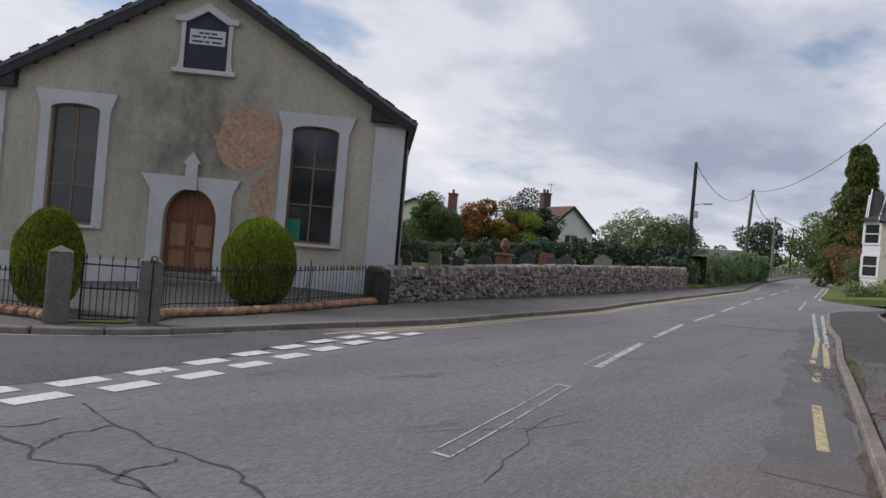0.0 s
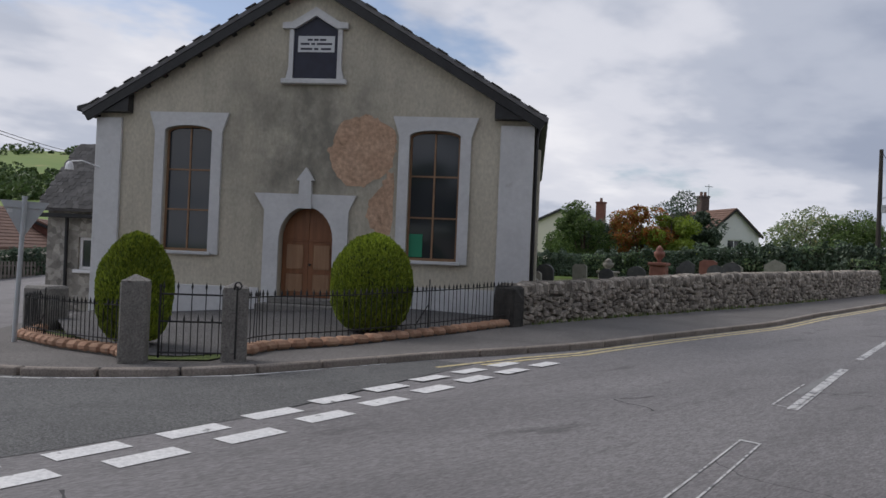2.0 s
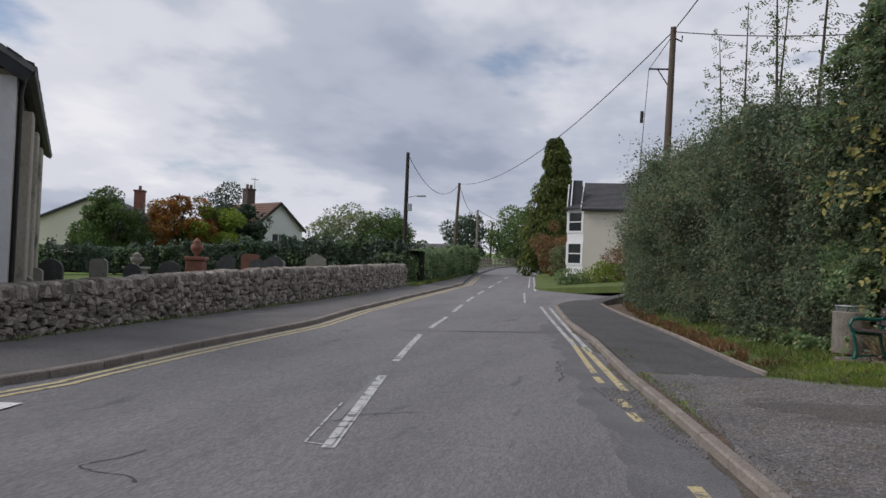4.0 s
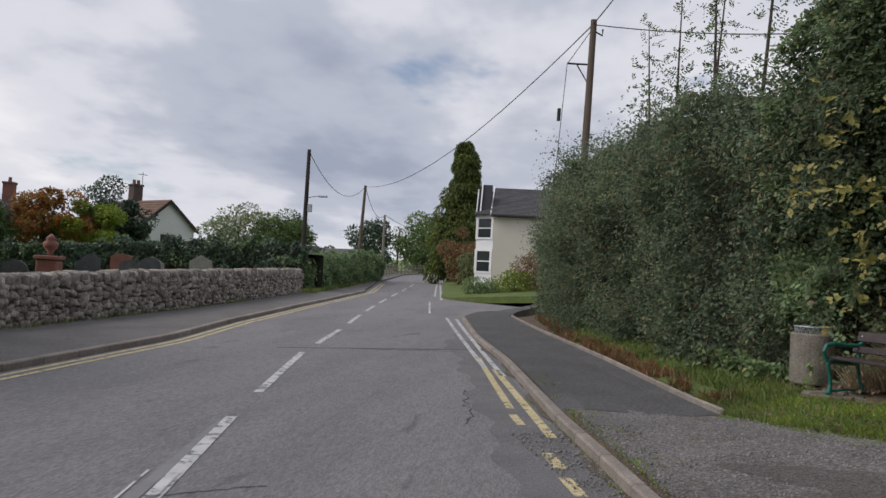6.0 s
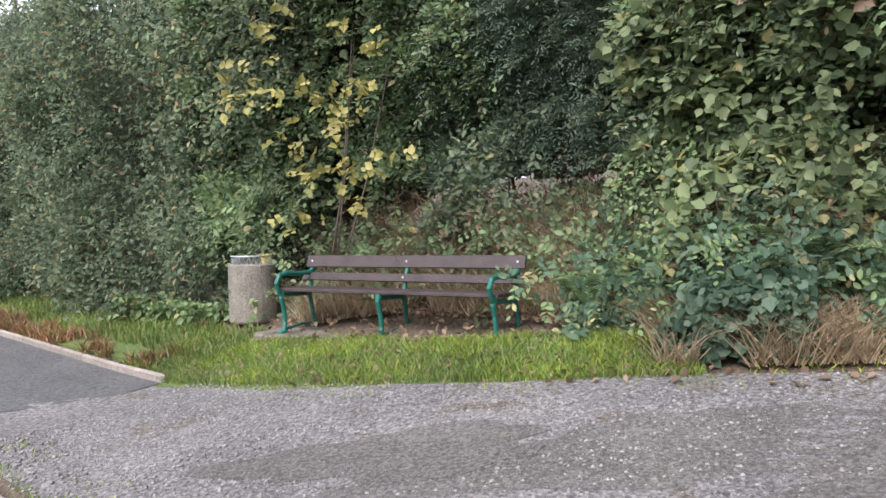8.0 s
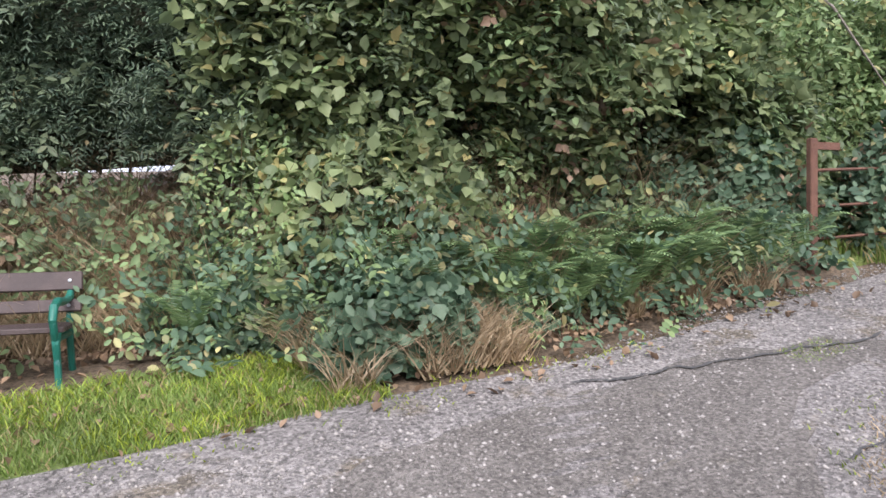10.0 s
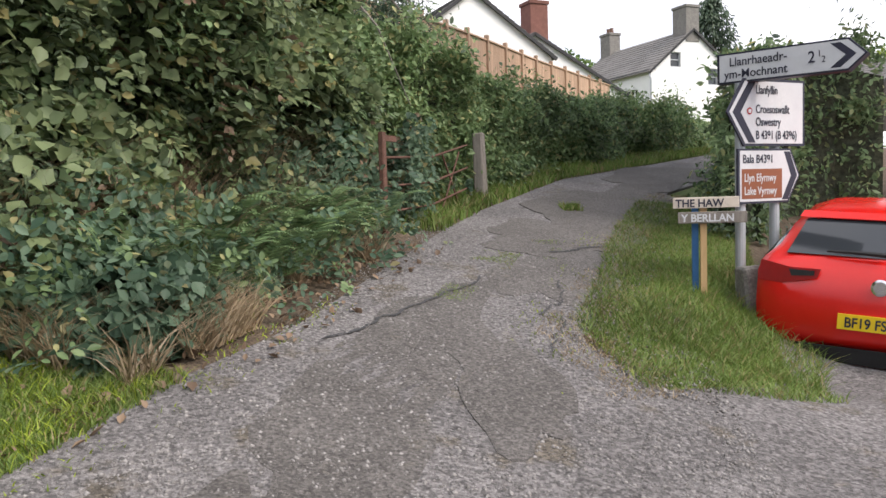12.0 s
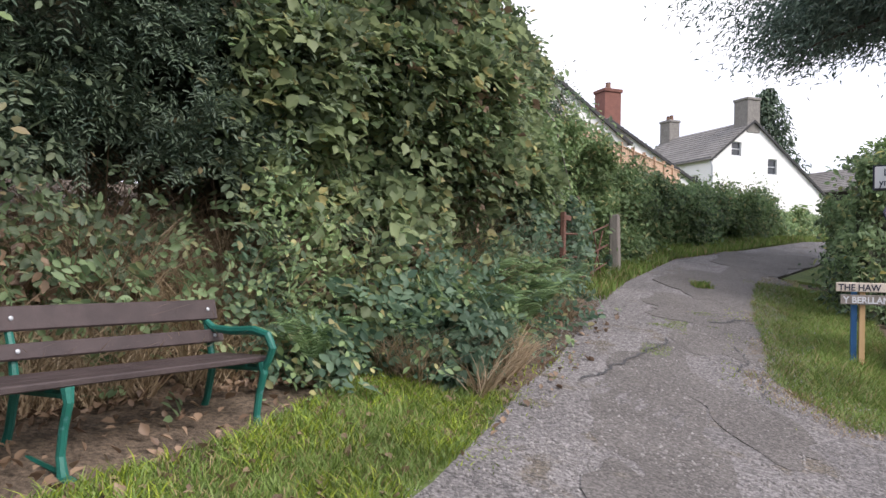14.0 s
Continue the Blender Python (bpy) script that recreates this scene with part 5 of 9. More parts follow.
def railings(line, base, h, spacing, label, posts=()):
    root = tagged(new("railing"), label, "railing")
    p = resample(line, max(2, int(np.sum(np.linalg.norm(np.diff(np.array(line), axis=0), axis=1)) / spacing)))
    me = spear_mesh(h)
    rr = random.Random(3)
    for x, y in p:
        share("bar", me, pose(x, y, base(x, y), rr.uniform(-1.2, 1.2), rr.uniform(-1.2, 1.2), 0), root)
    for f in (0.1, 0.86):
        bm = tube(bmesh.new(), [(x, y, base(x, y) + h * f) for x, y in p[:: 4]] + [(p[-1][0], p[-1][1], base(*p[-1]) + h * f)], 0.012, 4)
        part("rail", bm, M["iron"], root)
    for x, y in posts:
        part("stay", tube(bmesh.new(), [(x, y, base(x, y)), (x, y, base(x, y) + h + 0.1)], [0.016, 0.012], 6), M["iron"], root, "thicker iron upright with a slanting stay")
        part("stay", tube(bmesh.new(), [(x, y, base(x, y) + h * 0.55), (x - 0.35, y - 0.02, base(x, y))], 0.01, 5), M["iron"], root)
    return root


RAIL_R = [(-9.0, 8.0), (-9.5, 8.6), (-9.5, 10.2), (-9.6, 12.4), (-9.85, 14.5)]
RAIL_L = [(-9.3, 6.5), (-9.8, 6.6), (-11.44, 6.25), (-13.4, 6.2), (-14.9, 6.85)]


def low_top(x, y):
    return height(x, y) + 0.26


railings(RAIL_R, low_top, 0.78, 0.115, "black iron spear-topped railing on a low coping", [(-9.58, 12.0)])
railings(RAIL_L, low_top, 0.64, 0.115, "black iron spear-topped railing beside the corner", [(-12.2, 6.2)])

gate = empty("gate", pose(-8.88, 6.72, 0.04, 0, 0, 57), "black iron chapel gate with spear tops, closed", "gate")
tall, low = spear_mesh(0.98), spear_mesh(0.55)
for k in range(11):
    share("bar", tall if k % 2 == 0 else low, pose(0.04 + k * 0.09, 0, 0.05), gate)
for z in (0.09, 0.5, 0.86):
    part("rail", tube(bmesh.new(), [(0, 0, z), (0.98, 0, z)], 0.013, 5), M["iron"], gate)
for x in (0.0, 0.98):
    part("stile", tube(bmesh.new(), [(x, 0, 0.02), (x, 0, 0.98)], 0.017, 6), M["iron"], gate)
part("scroll", tube(bmesh.new(), [(0.98 + 0.05 * math.cos(a) * (1 - a / 9), 0, 1.0 + 0.05 * math.sin(a) * (1 - a / 9)) for a in np.linspace(-1.5, 5, 16)], 0.011, 5), M["iron"], gate, "curled iron scroll")

# low wall with round-topped coping under the railings
for line, lab in ((RAIL_R, "low wall with reddish rounded coping stones"), (RAIL_L, "low mossy corner wall with reddish coping stones")):
    root = tagged(new("low_wall"), lab, "wall", kind="structure")
    p = np.array(line)
    d = np.gradient(resample(line, 40), axis=0)
    q = resample(line, 40)
    s = np.c_[-d[:, 1], d[:, 0]] / np.linalg.norm(d, axis=1)[:, None] * 0.12
    ribbon("core", q - s, q + s, 2, lambda x, y: height(x, y) + 0.13, M["mortar"], 0.0, 40, root, thick=0.5)
    n = int(np.sum(np.linalg.norm(np.diff(p, axis=0), axis=1)) / 0.3)
    q = resample(line, n + 1)
    bm = box(bmesh.new(), 0.008, 0.29, -0.15, 0.15, 0.1, 0.25, bevel=0.05)
    for v in bm.verts:
        v.co += 0.012 * noise.noise_vector(v.co * 9)
    me = bpy.data.meshes.new("coping_stone")
    bm.to_mesh(me)
    bm.free()
    me.materials.append(M["coping"])
    for a, b in zip(q, q[1:]):
        share("coping_stone", me, pose(a[0], a[1], height(*a), 0, 0, math.degrees(math.atan2(b[1] - a[1], b[0] - a[0]))), root)


def clipped_bush(x, y, z, r, h, label):
    root = empty("clipped_yew", pose(x, y, z), label, "bush", "clipped yews by the gate")
    n = 26000
    u = rng.uniform(0, 1, n)
    a = rng.uniform(0, 2 * np.pi, n)
    zz = u ** 0.85
    prof = np.interp(zz, [0, 0.1, 0.25, 0.45, 0.6, 0.75, 0.88, 0.96, 1], [0.6, 0.82, 0.96, 1.0, 0.97, 0.85, 0.62, 0.36, 0])
    out = np.c_[np.cos(a), np.sin(a), np.interp(zz, [0, 0.5, 1], [-0.1, 0.3, 1.2])]
    pts = np.c_[np.cos(a) * prof * r, np.sin(a) * prof * r, zz * h]
    pts = pts * (1 + 0.02 * lumps(pts, 4)[:, None]) - out * rng.uniform(0, 0.06, n)[:, None]
    v, t = leaves(pts, np.array([0, 0, 1.0]) + 0.5 * out, out, 0.06, 0.4, 0.35)
    big("foliage", v, t, L["yew"], root)
    # solid core whose dark colour stands in for shade behind the leaves
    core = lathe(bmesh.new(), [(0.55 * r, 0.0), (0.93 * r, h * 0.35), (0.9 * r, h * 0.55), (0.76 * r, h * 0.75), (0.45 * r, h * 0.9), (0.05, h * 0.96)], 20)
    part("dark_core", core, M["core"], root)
    part("trunk", tube(bmesh.new(), [(0, 0, -0.1), (0, 0, 0.3)], 0.06, 6), M["bark"], root)


clipped_bush(-10.5, 6.98, 0.12, 0.55, 1.58, "bright green clipped yew dome behind the corner railing")
clipped_bush(-10.38, 11.28, 0.16, 0.77, 1.76, "bright green clipped yew dome before the chapel door")

# give-way sign seen from behind
sign = empty("give_way_sign", pose(-12.85, 5.93, height(-12.85, 5.93) + 0.1, 0, 1.5, 72), "grey back of a triangular road sign on a post", "road sign")
part("post", tube(bmesh.new(), [(0, 0, -0.1), (0, 0, 2.35)], 0.038, 10), M["galv"], sign)
part("cap", tube(bmesh.new(), [(0, 0, 2.34), (0, 0, 2.38)], 0.042, 10), M["galv"], sign)
part("plate", slab([(-0.36, 2.3), (0.0, 1.68), (0.36, 2.3)], [], 0.012, 0.045), M["galv"], sign, "bare grey metal back of the plate")
for z in (1.85, 2.2):
    part("clip", boxes((-0.3 + (0.25 if z < 2 else 0), 0.3 - (0.25 if z < 2 else 0), 0.025, 0.044, z - 0.015, z + 0.015)), M["galv"], sign)
part("sticker", boxes((-0.25, -0.17, 0.04, 0.0445, 2.1, 2.16)), M["sign_white"], sign)

# ---- churchyard wall ----
SW = [(-9.85, 14.6), (-10.1, 16), (-10.6, 19.8), (-10.85, 23), (-11.0, 27), (-11.3, 34), (-11.7, 41)]


def wall_top(y):
    return np.interp(y, [14.6, 19.7, 26.4, 40.5], [0.93, 1.08, 1.3, 1.6])


wall = tagged(new("wall_churchyard"), "rubble stone churchyard wall with rough cock-and-hen coping", "wall", kind="structure")
q = resample(SW, 80)
d = np.gradient(q, axis=0)
d /= np.linalg.norm(d, axis=1)[:, None]
nrm = np.c_[d[:, 1], -d[:, 0]]
vv, ff = [], []
for (x, y), m_ in zip(q, nrm):
    zt = wall_top(y) - 0.1
    zb = height(x, y) - 0.2
    for o in (-0.03, -0.42):
        vv += [(x + m_[0] * o, y + m_[1] * o, zb), (x + m_[0] * o, y + m_[1] * o, zt)]
for i in range(len(q) - 1):
    k = i * 4
    ff += [(k, k + 4, k + 5, k + 1), (k + 3, k + 7, k + 6, k + 2), (k + 1, k + 5, k + 7, k + 3)]
ff += [(0, 1, 3, 2), (4 * len(q) - 4, 4 * len(q) - 2, 4 * len(q) - 1, 4 * len(q) - 3)]
raw("core", vv, ff, M["mortar"], wall, "dark recessed mortar")
stone_me, stone_np = [], []
for k in range(8):
    bm = box(bmesh.new(), -0.5, 0.5, -0.5, 0.5, -0.5, 0.5, bevel=0.16)
    for v in bm.verts:
        v.co += 0.17 * noise.noise_vector(v.co * 1.6 + Vector((k * 7.3, 0, 0)))
    bmesh.ops.triangulate(bm, faces=bm.faces[:])
    me = bpy.data.meshes.new("stone")
    bm.to_mesh(me)
    bm.free()
    me.materials.append(M["stone"])
    stone_me.append(me)
    stone_np.append((np.array([v.co[:] for v in me.vertices]), np.array([p.vertices[:] for p in me.polygons])))
sl = np.r_[0, np.cumsum(np.linalg.norm(np.diff(q, axis=0), axis=1))]
rs = random.Random(11)
mats = []


def wall_stone(s, z, w, h, o, tilt=0.0, depth=0.16):
    x, y = np.interp(s, sl, q[:, 0]), np.interp(s, sl, q[:, 1])
    i = min(len(q) - 1, int(np.searchsorted(sl, s)))
    yaw = math.atan2(d[i][1], d[i][0])
    return (s, Matrix.Translation((x + nrm[i][0] * o, y + nrm[i][1] * o, z)) @ Matrix.Rotation(yaw, 4, "Z") @ Matrix.Rotation(tilt, 4, "Y") @ Matrix.Diagonal((w, depth, h, 1)), rs.randrange(8))


s = 0.0
z_rows = 0
for row in range(12):
    s = rs.uniform(-0.1, 0.1)
    while s < sl[-1]:
        far = s > 9
        w = rs.uniform(0.1, 0.27) * (1.15 if far else 1)
        y = np.interp(s, sl, q[:, 1])
        z0, zt = height(-10, y) + 0.08, wall_top(y) - 0.12
        rh = (zt - z0) / 8.0
        if row < 8:
            mats.append(wall_stone(s + w / 2, z0 + (row + 0.5) * rh + rs.uniform(-0.045, 0.045), w * 1.02, rh * rs.uniform(0.7, 1.5), -0.04 + rs.uniform(-0.03, 0.035), rs.uniform(-0.4, 0.4)))
        elif row == 8:
            w = rs.uniform(0.1, 0.2)
            mats.append(wall_stone(s + w / 2, zt + 0.07, w * 1.08, rs.uniform(0.2, 0.32), -0.2, rs.uniform(-0.2, 0.2), 0.44))
        elif row == 9 and s < 12:
            mats.append(wall_stone(s + w / 2, z0 + rs.uniform(0.1, 0.7) * (zt - z0), w * 1.1, rh, -0.4, 0))
        s += w
near = sorted([m for m in mats], key=lambda m: m[0])
for s, m, k in near[:300]:
    share("stone", stone_me[k], m, wall)
cl_v, cl_t, base = [], [], 0
for s, m, k in near[300:]:
    v, t = stone_np[k]
    mm = np.array(m)
    cl_v.append(v @ mm[:3, :3].T + mm[:3, 3])
    cl_t.append(t + base)
    base += len(v)
big("stones", np.concatenate(cl_v), np.concatenate(cl_t), M["stone_j"], wall)["kind"] = "stuff"
pier = bmesh.new()
box(pier, -0.24, 0.24, -0.24, 0.24, -0.3, 0.95, bevel=0.05)
bmesh.ops.subdivide_edges(pier, edges=pier.edges[:], cuts=3)
for v in pier.verts:
    v.co += 0.04 * noise.noise_vector(v.co * 5)
ob = link("wall_pier", pier, mat("sooty_stone", (0.03, 0.03, 0.028), (0.07, 0.065, 0.06), 4, 0.95, 0.9, 20))
ob.matrix_world = pose(-9.9, 14.5, 0.02, 0, 0, 100)
tagged(ob, "dark soot-stained stone pier ending the wall", "pier")
pier = bmesh.new()
box(pier, -0.3, 0.3, -0.3, 0.3, -0.4, 0.9, bevel=0.05)
ob = link("wall_pier", pier, M["granite"])
ob.matrix_world = pose(-15.2, 7.0, -0.25, 0, 0, 30)
tagged(ob, "rough stone pier at the corner of the yard", "pier")

# ---- gravestones ----
def gravestone(x, y, z0, z1, w, shape, material, label):
    h = z1 - z0
    zb = z0 - (height(x, y) + 0.1)
    if shape == "round":
        loop = [(-w / 2, 0), (w / 2, 0)] + [(w / 2 * math.cos(a), h - w * 0.4 + w * 0.4 * math.sin(a)) for a in np.linspace(0, math.pi, 12)]
    elif shape == "point":
        loop = [(-w / 2, 0), (w / 2, 0), (w / 2, h - w * 0.28), (0, h), (-w / 2, h - w * 0.28)]
    else:
        loop = [(-w / 2, 0), (w / 2, 0), (w / 2, h - 0.08), (w * 0.3, h), (-w * 0.3, h), (-w / 2, h - 0.08)]
    ob = link("gravestone", slab(loop, [], 0.13, -0.065), material)
    ob.matrix_world = pose(x, y, z0, rs.uniform(-3, 3), rs.uniform(-3, 3), 25 + rs.uniform(-8, 8))
    return tagged(ob, label, "gravestone", "gravestones in the churchyard")


for x, y, top, w, shape, m_, lab in [(-15.8, 22.5, 1.37, 0.62, "round", "grave_dark", "dark slate round-topped gravestone"), (-16.6, 22.2, 1.2, 0.55, "round", "grave_dark", "small dark gravestone with a round top"), (-15.5, 24.05, 1.42, 0.5, "flat", "grave_pale", "pale lichened gravestone with a flat top"),
                                     (-15.0, 24.9, 1.3, 0.5, "round", "grave_dark", "dark gravestone leaning behind the wall"), (-15.65, 27.6, 1.42, 0.7, "round", "grave_dark", "broad dark round gravestone"), (-15.7, 31.2, 1.75, 0.6, "point", "grave_dark", "dark gravestone with a pointed head"), (-15.2, 30.2, 1.5, 0.6, "flat", "grave_dark", "plain dark slab gravestone"),
                                     (-16.4, 34.2, 1.8, 0.75, "flat", "grave_red", "pinkish sandstone gravestone with flat top"), (-15.7, 33.6, 1.6, 0.7, "round", "grave_dark", "dark gravestone low behind the wall"), (-16.4, 36.4, 1.8, 0.95, "point", "grave_pale", "grey stone gravestone with sloping shoulders"), (-16.0, 35.5, 1.75, 0.8, "round", "grave_dark", "dark rounded gravestone in a pair"),
                                     (-15.6, 39.1, 2.0, 0.95, "point", "grave_pale", "tall grey gravestone standing alone"), (-14.6, 20.6, 1.15, 0.5, "flat", "grave_pale", "weathered pale gravestone stub"), (-13.2, 18.6, 1.05, 0.7, "flat", "grave_pale", "low weathered tomb slab")]:
    gravestone(x, y, float(height(x, y)) + 0.1, top + 0.05, w, shape, M[m_], lab)


def urn(x, y, z, h, material, label):
    root = empty("urn_monument", pose(x, y, z, 0, 0, 20), label, "monument", "urn monuments")
    part("plinth", boxes((-0.4, 0.4, -0.4, 0.4, 0, h * 0.35), (-0.3, 0.3, -0.3, 0.3, h * 0.351, h * 0.62), bevel=0.03), material, root)
    part("cap", boxes((-0.36, 0.36, -0.36, 0.36, h * 0.621, h * 0.68), bevel=0.02), material, root)
    part("urn", lathe(bmesh.new(), [(0.1, h * 0.681), (0.06, h * 0.72), (0.2, h * 0.8), (0.22, h * 0.87), (0.12, h * 0.91), (0.16, h * 0.93), (0.03, h)], 14), material, root, smooth=True)


urn(-15.5, 28.9, 0.25, 2.05, M["grave_red"], "red granite monument topped with an urn")
urn(-16.5, 27.0, 0.22, 1.5, M["grave_pale"], "pale stone monument topped with an urn")
# ---- hedges, bank plants ----
def hedge(name, line, h, depth, n, leaf, size, label, up=None, rough=0.25, extra=(), core_in=0.35, width=0.5, group="", lean=0.0, base=0.0, twigs=0, simple=False):
    """A hedge along a line: its front face follows the line, and it lies on the left of the way along. h: heights along it."""
    up = up or bank
    line = np.array(line, float)
    ln = np.r_[0, np.cumsum(np.linalg.norm(np.diff(line, axis=0), axis=1))]
    hs = np.atleast_1d(np.array(h, float))
    if len(hs) == 1:
        hs = np.repeat(hs, len(line))

    def at(s):
        x, y = np.interp(s, ln, line[:, 0]), np.interp(s, ln, line[:, 1])
        x2, y2 = np.interp(s + 0.3, ln, line[:, 0]), np.interp(s + 0.3, ln, line[:, 1])
        x1, y1 = np.interp(s - 0.3, ln, line[:, 0]), np.interp(s - 0.3, ln, line[:, 1])
        t = unit(np.c_[x2 - x1, y2 - y1])
        return np.c_[x, y], np.c_[t[:, 1], -t[:, 0]], np.interp(s, ln, hs)

    root = tagged(new(name), label, "hedge", group)
    s = rng.uniform(0, ln[-1], n)
    p, out, hh = at(s)
    w = rng.uniform(0, 1, n)
    a = np.clip(w / 0.72, 0, 1)
    b = np.clip((w - 0.72) / 0.28, 0, 1)
    z = a * hh
    inset = b * depth + rng.exponential(0.1, n)
    shape = np.c_[p, z]
    clump = lumps(shape, 5.2, 9.0) + 0.7 * lumps(shape, 9.0, 2.0)
    wob = rough * (lumps(shape, 0.9, 1.0) + 0.6 * lumps(shape, 2.3, 4.0) + 0.45 * clump)
    xy = p + out * (wob - inset + lean * a)[:, None]
    zz = up(p[:, 0], p[:, 1]) + base + z * (1 + 0.5 * rough / np.maximum(hh, 1) * lumps(np.c_[p, 0 * z], 1.3, 2.0)) - np.where(b > 0, rng.exponential(0.07, n), 0)
    pts = np.c_[xy, zz]
    nk = max(20, n // 260)
    seeds = rng.integers(0, n, nk)
    own = rng.integers(0, nk, n)
    sprig = rng.random(n) < 0.38
    centre_ = pts[seeds] + np.c_[out[seeds] * rng.uniform(0.0, 0.75 * rough, nk)[:, None], rng.uniform(0, 0.2, nk) * (rough / 0.3)]
    cl_r = (0.5 * rough + 0.06) * rng.uniform(0.6, 1.3, nk)
    pts = np.where(sprig[:, None], centre_[own] + rng.normal(size=(n, 3)) * cl_r[own][:, None] * np.array([0.6, 0.6, 0.75]), pts)
    facing = np.c_[out * np.where(b > 0, 0.2, 1)[:, None], np.where(b > 0, 1.0, 0.35)]
    v, t = leaves(pts, np.c_[out * 0.5, -0.35 + 0 * z] + 0.5 * rng.normal(size=(n, 3)), facing, size, width, 0.6, simple=simple)
    big("foliage", v, t, leaf, root)["kind"] = "stuff"
    for mat_, share_, sz, zlo, zhi in extra:
        m_ = int(n * share_)
        pick = rng.integers(0, n, m_)
        keep = (z[pick] / hh[pick] >= zlo) & (z[pick] / hh[pick] <= zhi) & (lumps(pts[pick], 1.1, 7.7) > 0.1)
        q_ = pts[pick][keep] + 0.12 * np.c_[out[pick][keep], np.zeros(keep.sum())] + 0.05 * rng.normal(size=(keep.sum(), 3))
        v, t = leaves(q_, np.c_[out[pick][keep] * 0.5, -0.4 + np.zeros(keep.sum())], facing[pick][keep], sz, 0.55, 0.6)
        if len(q_):
            big("mixed_leaves", v, t, mat_, root)["kind"] = "stuff"
    # inner sheet, coloured dark to stand in for the shade inside the hedge
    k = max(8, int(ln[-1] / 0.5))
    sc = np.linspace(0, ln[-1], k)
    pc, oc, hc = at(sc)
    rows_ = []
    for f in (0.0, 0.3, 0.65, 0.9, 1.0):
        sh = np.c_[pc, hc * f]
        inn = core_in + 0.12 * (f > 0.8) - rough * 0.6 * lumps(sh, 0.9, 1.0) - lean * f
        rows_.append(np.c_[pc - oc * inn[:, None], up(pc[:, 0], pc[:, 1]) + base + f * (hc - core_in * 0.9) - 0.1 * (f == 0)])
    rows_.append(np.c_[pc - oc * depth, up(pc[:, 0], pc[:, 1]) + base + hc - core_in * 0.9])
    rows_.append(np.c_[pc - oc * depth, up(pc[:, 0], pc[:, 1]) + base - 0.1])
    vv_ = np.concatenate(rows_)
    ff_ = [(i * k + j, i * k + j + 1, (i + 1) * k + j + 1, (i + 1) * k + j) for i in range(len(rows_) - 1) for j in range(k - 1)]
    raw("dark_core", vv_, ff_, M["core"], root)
    for i in range(twigs):
        s0 = np.array([rng.uniform(0.3, ln[-1] - 0.3)])
        p0, o0, h0 = at(s0)
        bx, by = p0[0] - o0[0] * rng.uniform(0.1, depth * 0.7)
        bz = float(up(bx, by)) + base + h0[0] * 0.8
        tl = rng.uniform(0.5, 1.3)
        dx, dy = rng.normal(0, 0.15, 2)
        bm_ = tube(bmesh.new(), [(bx, by, bz), (bx + dx * 0.5, by + dy * 0.5, bz + tl * 0.6), (bx + dx, by + dy, bz + tl)], [0.012, 0.008, 0.003], 4)
        sh = part("shoot", bm_, M["bark"], root)
        m_ = 26
        f = rng.uniform(0.3, 1.0, m_)
        c = np.c_[bx + dx * f, by + dy * f, bz + tl * f] + 0.06 * rng.normal(size=(m_, 3))
        v, t = leaves(c, rng.normal(size=(m_, 3)) + (0, 0, -0.2), rng.normal(size=(m_, 3)) + (0, 0, 0.6), size * 1.1, 0.4, 0.4)
        big("leaves", v, t, leaf, sh)
    return root


def sprays(anchor, out, count, length, size, width, droop=0.3, rise=0.3, loose=0.75):
    """Leafy twigs: pairs of leaflets along a drooping stalk, all facing much the same way."""
    n = len(anchor)
    out3 = np.c_[out, np.zeros(n)]
    tw = unit(out3 * 0.75 + np.array([0, 0, rise]) + loose * rng.normal(size=(n, 3)))
    nor = out3 * 0.75 + np.array([0, 0, 0.75]) + 0.3 * rng.normal(size=(n, 3))
    side = unit(np.cross(nor, tw))
    nor = np.cross(tw, side)
    ln_ = (length * rng.uniform(0.6, 1.3, n))[:, None]
    down = np.array([0, 0, 1.0])
    pos, along, face = [], [], []
    for j in range(count):
        t = (j // 2 + 1) / ((count + 1) // 2)
        sg = 0 if j == count - 1 and count % 2 else (1 if j % 2 else -1)
        al = unit(side * sg * 0.9 + tw * (0.5 if sg else 1.0) - down * droop * 0.8)
        pos.append(anchor + tw * ln_ * t - down * droop * ln_ * t * t + al * size * 0.5)
        along.append(al)
        face.append(nor)
    return leaves(np.concatenate(pos), np.concatenate(along), np.concatenate(face), size, width, 0.2, 0.35)


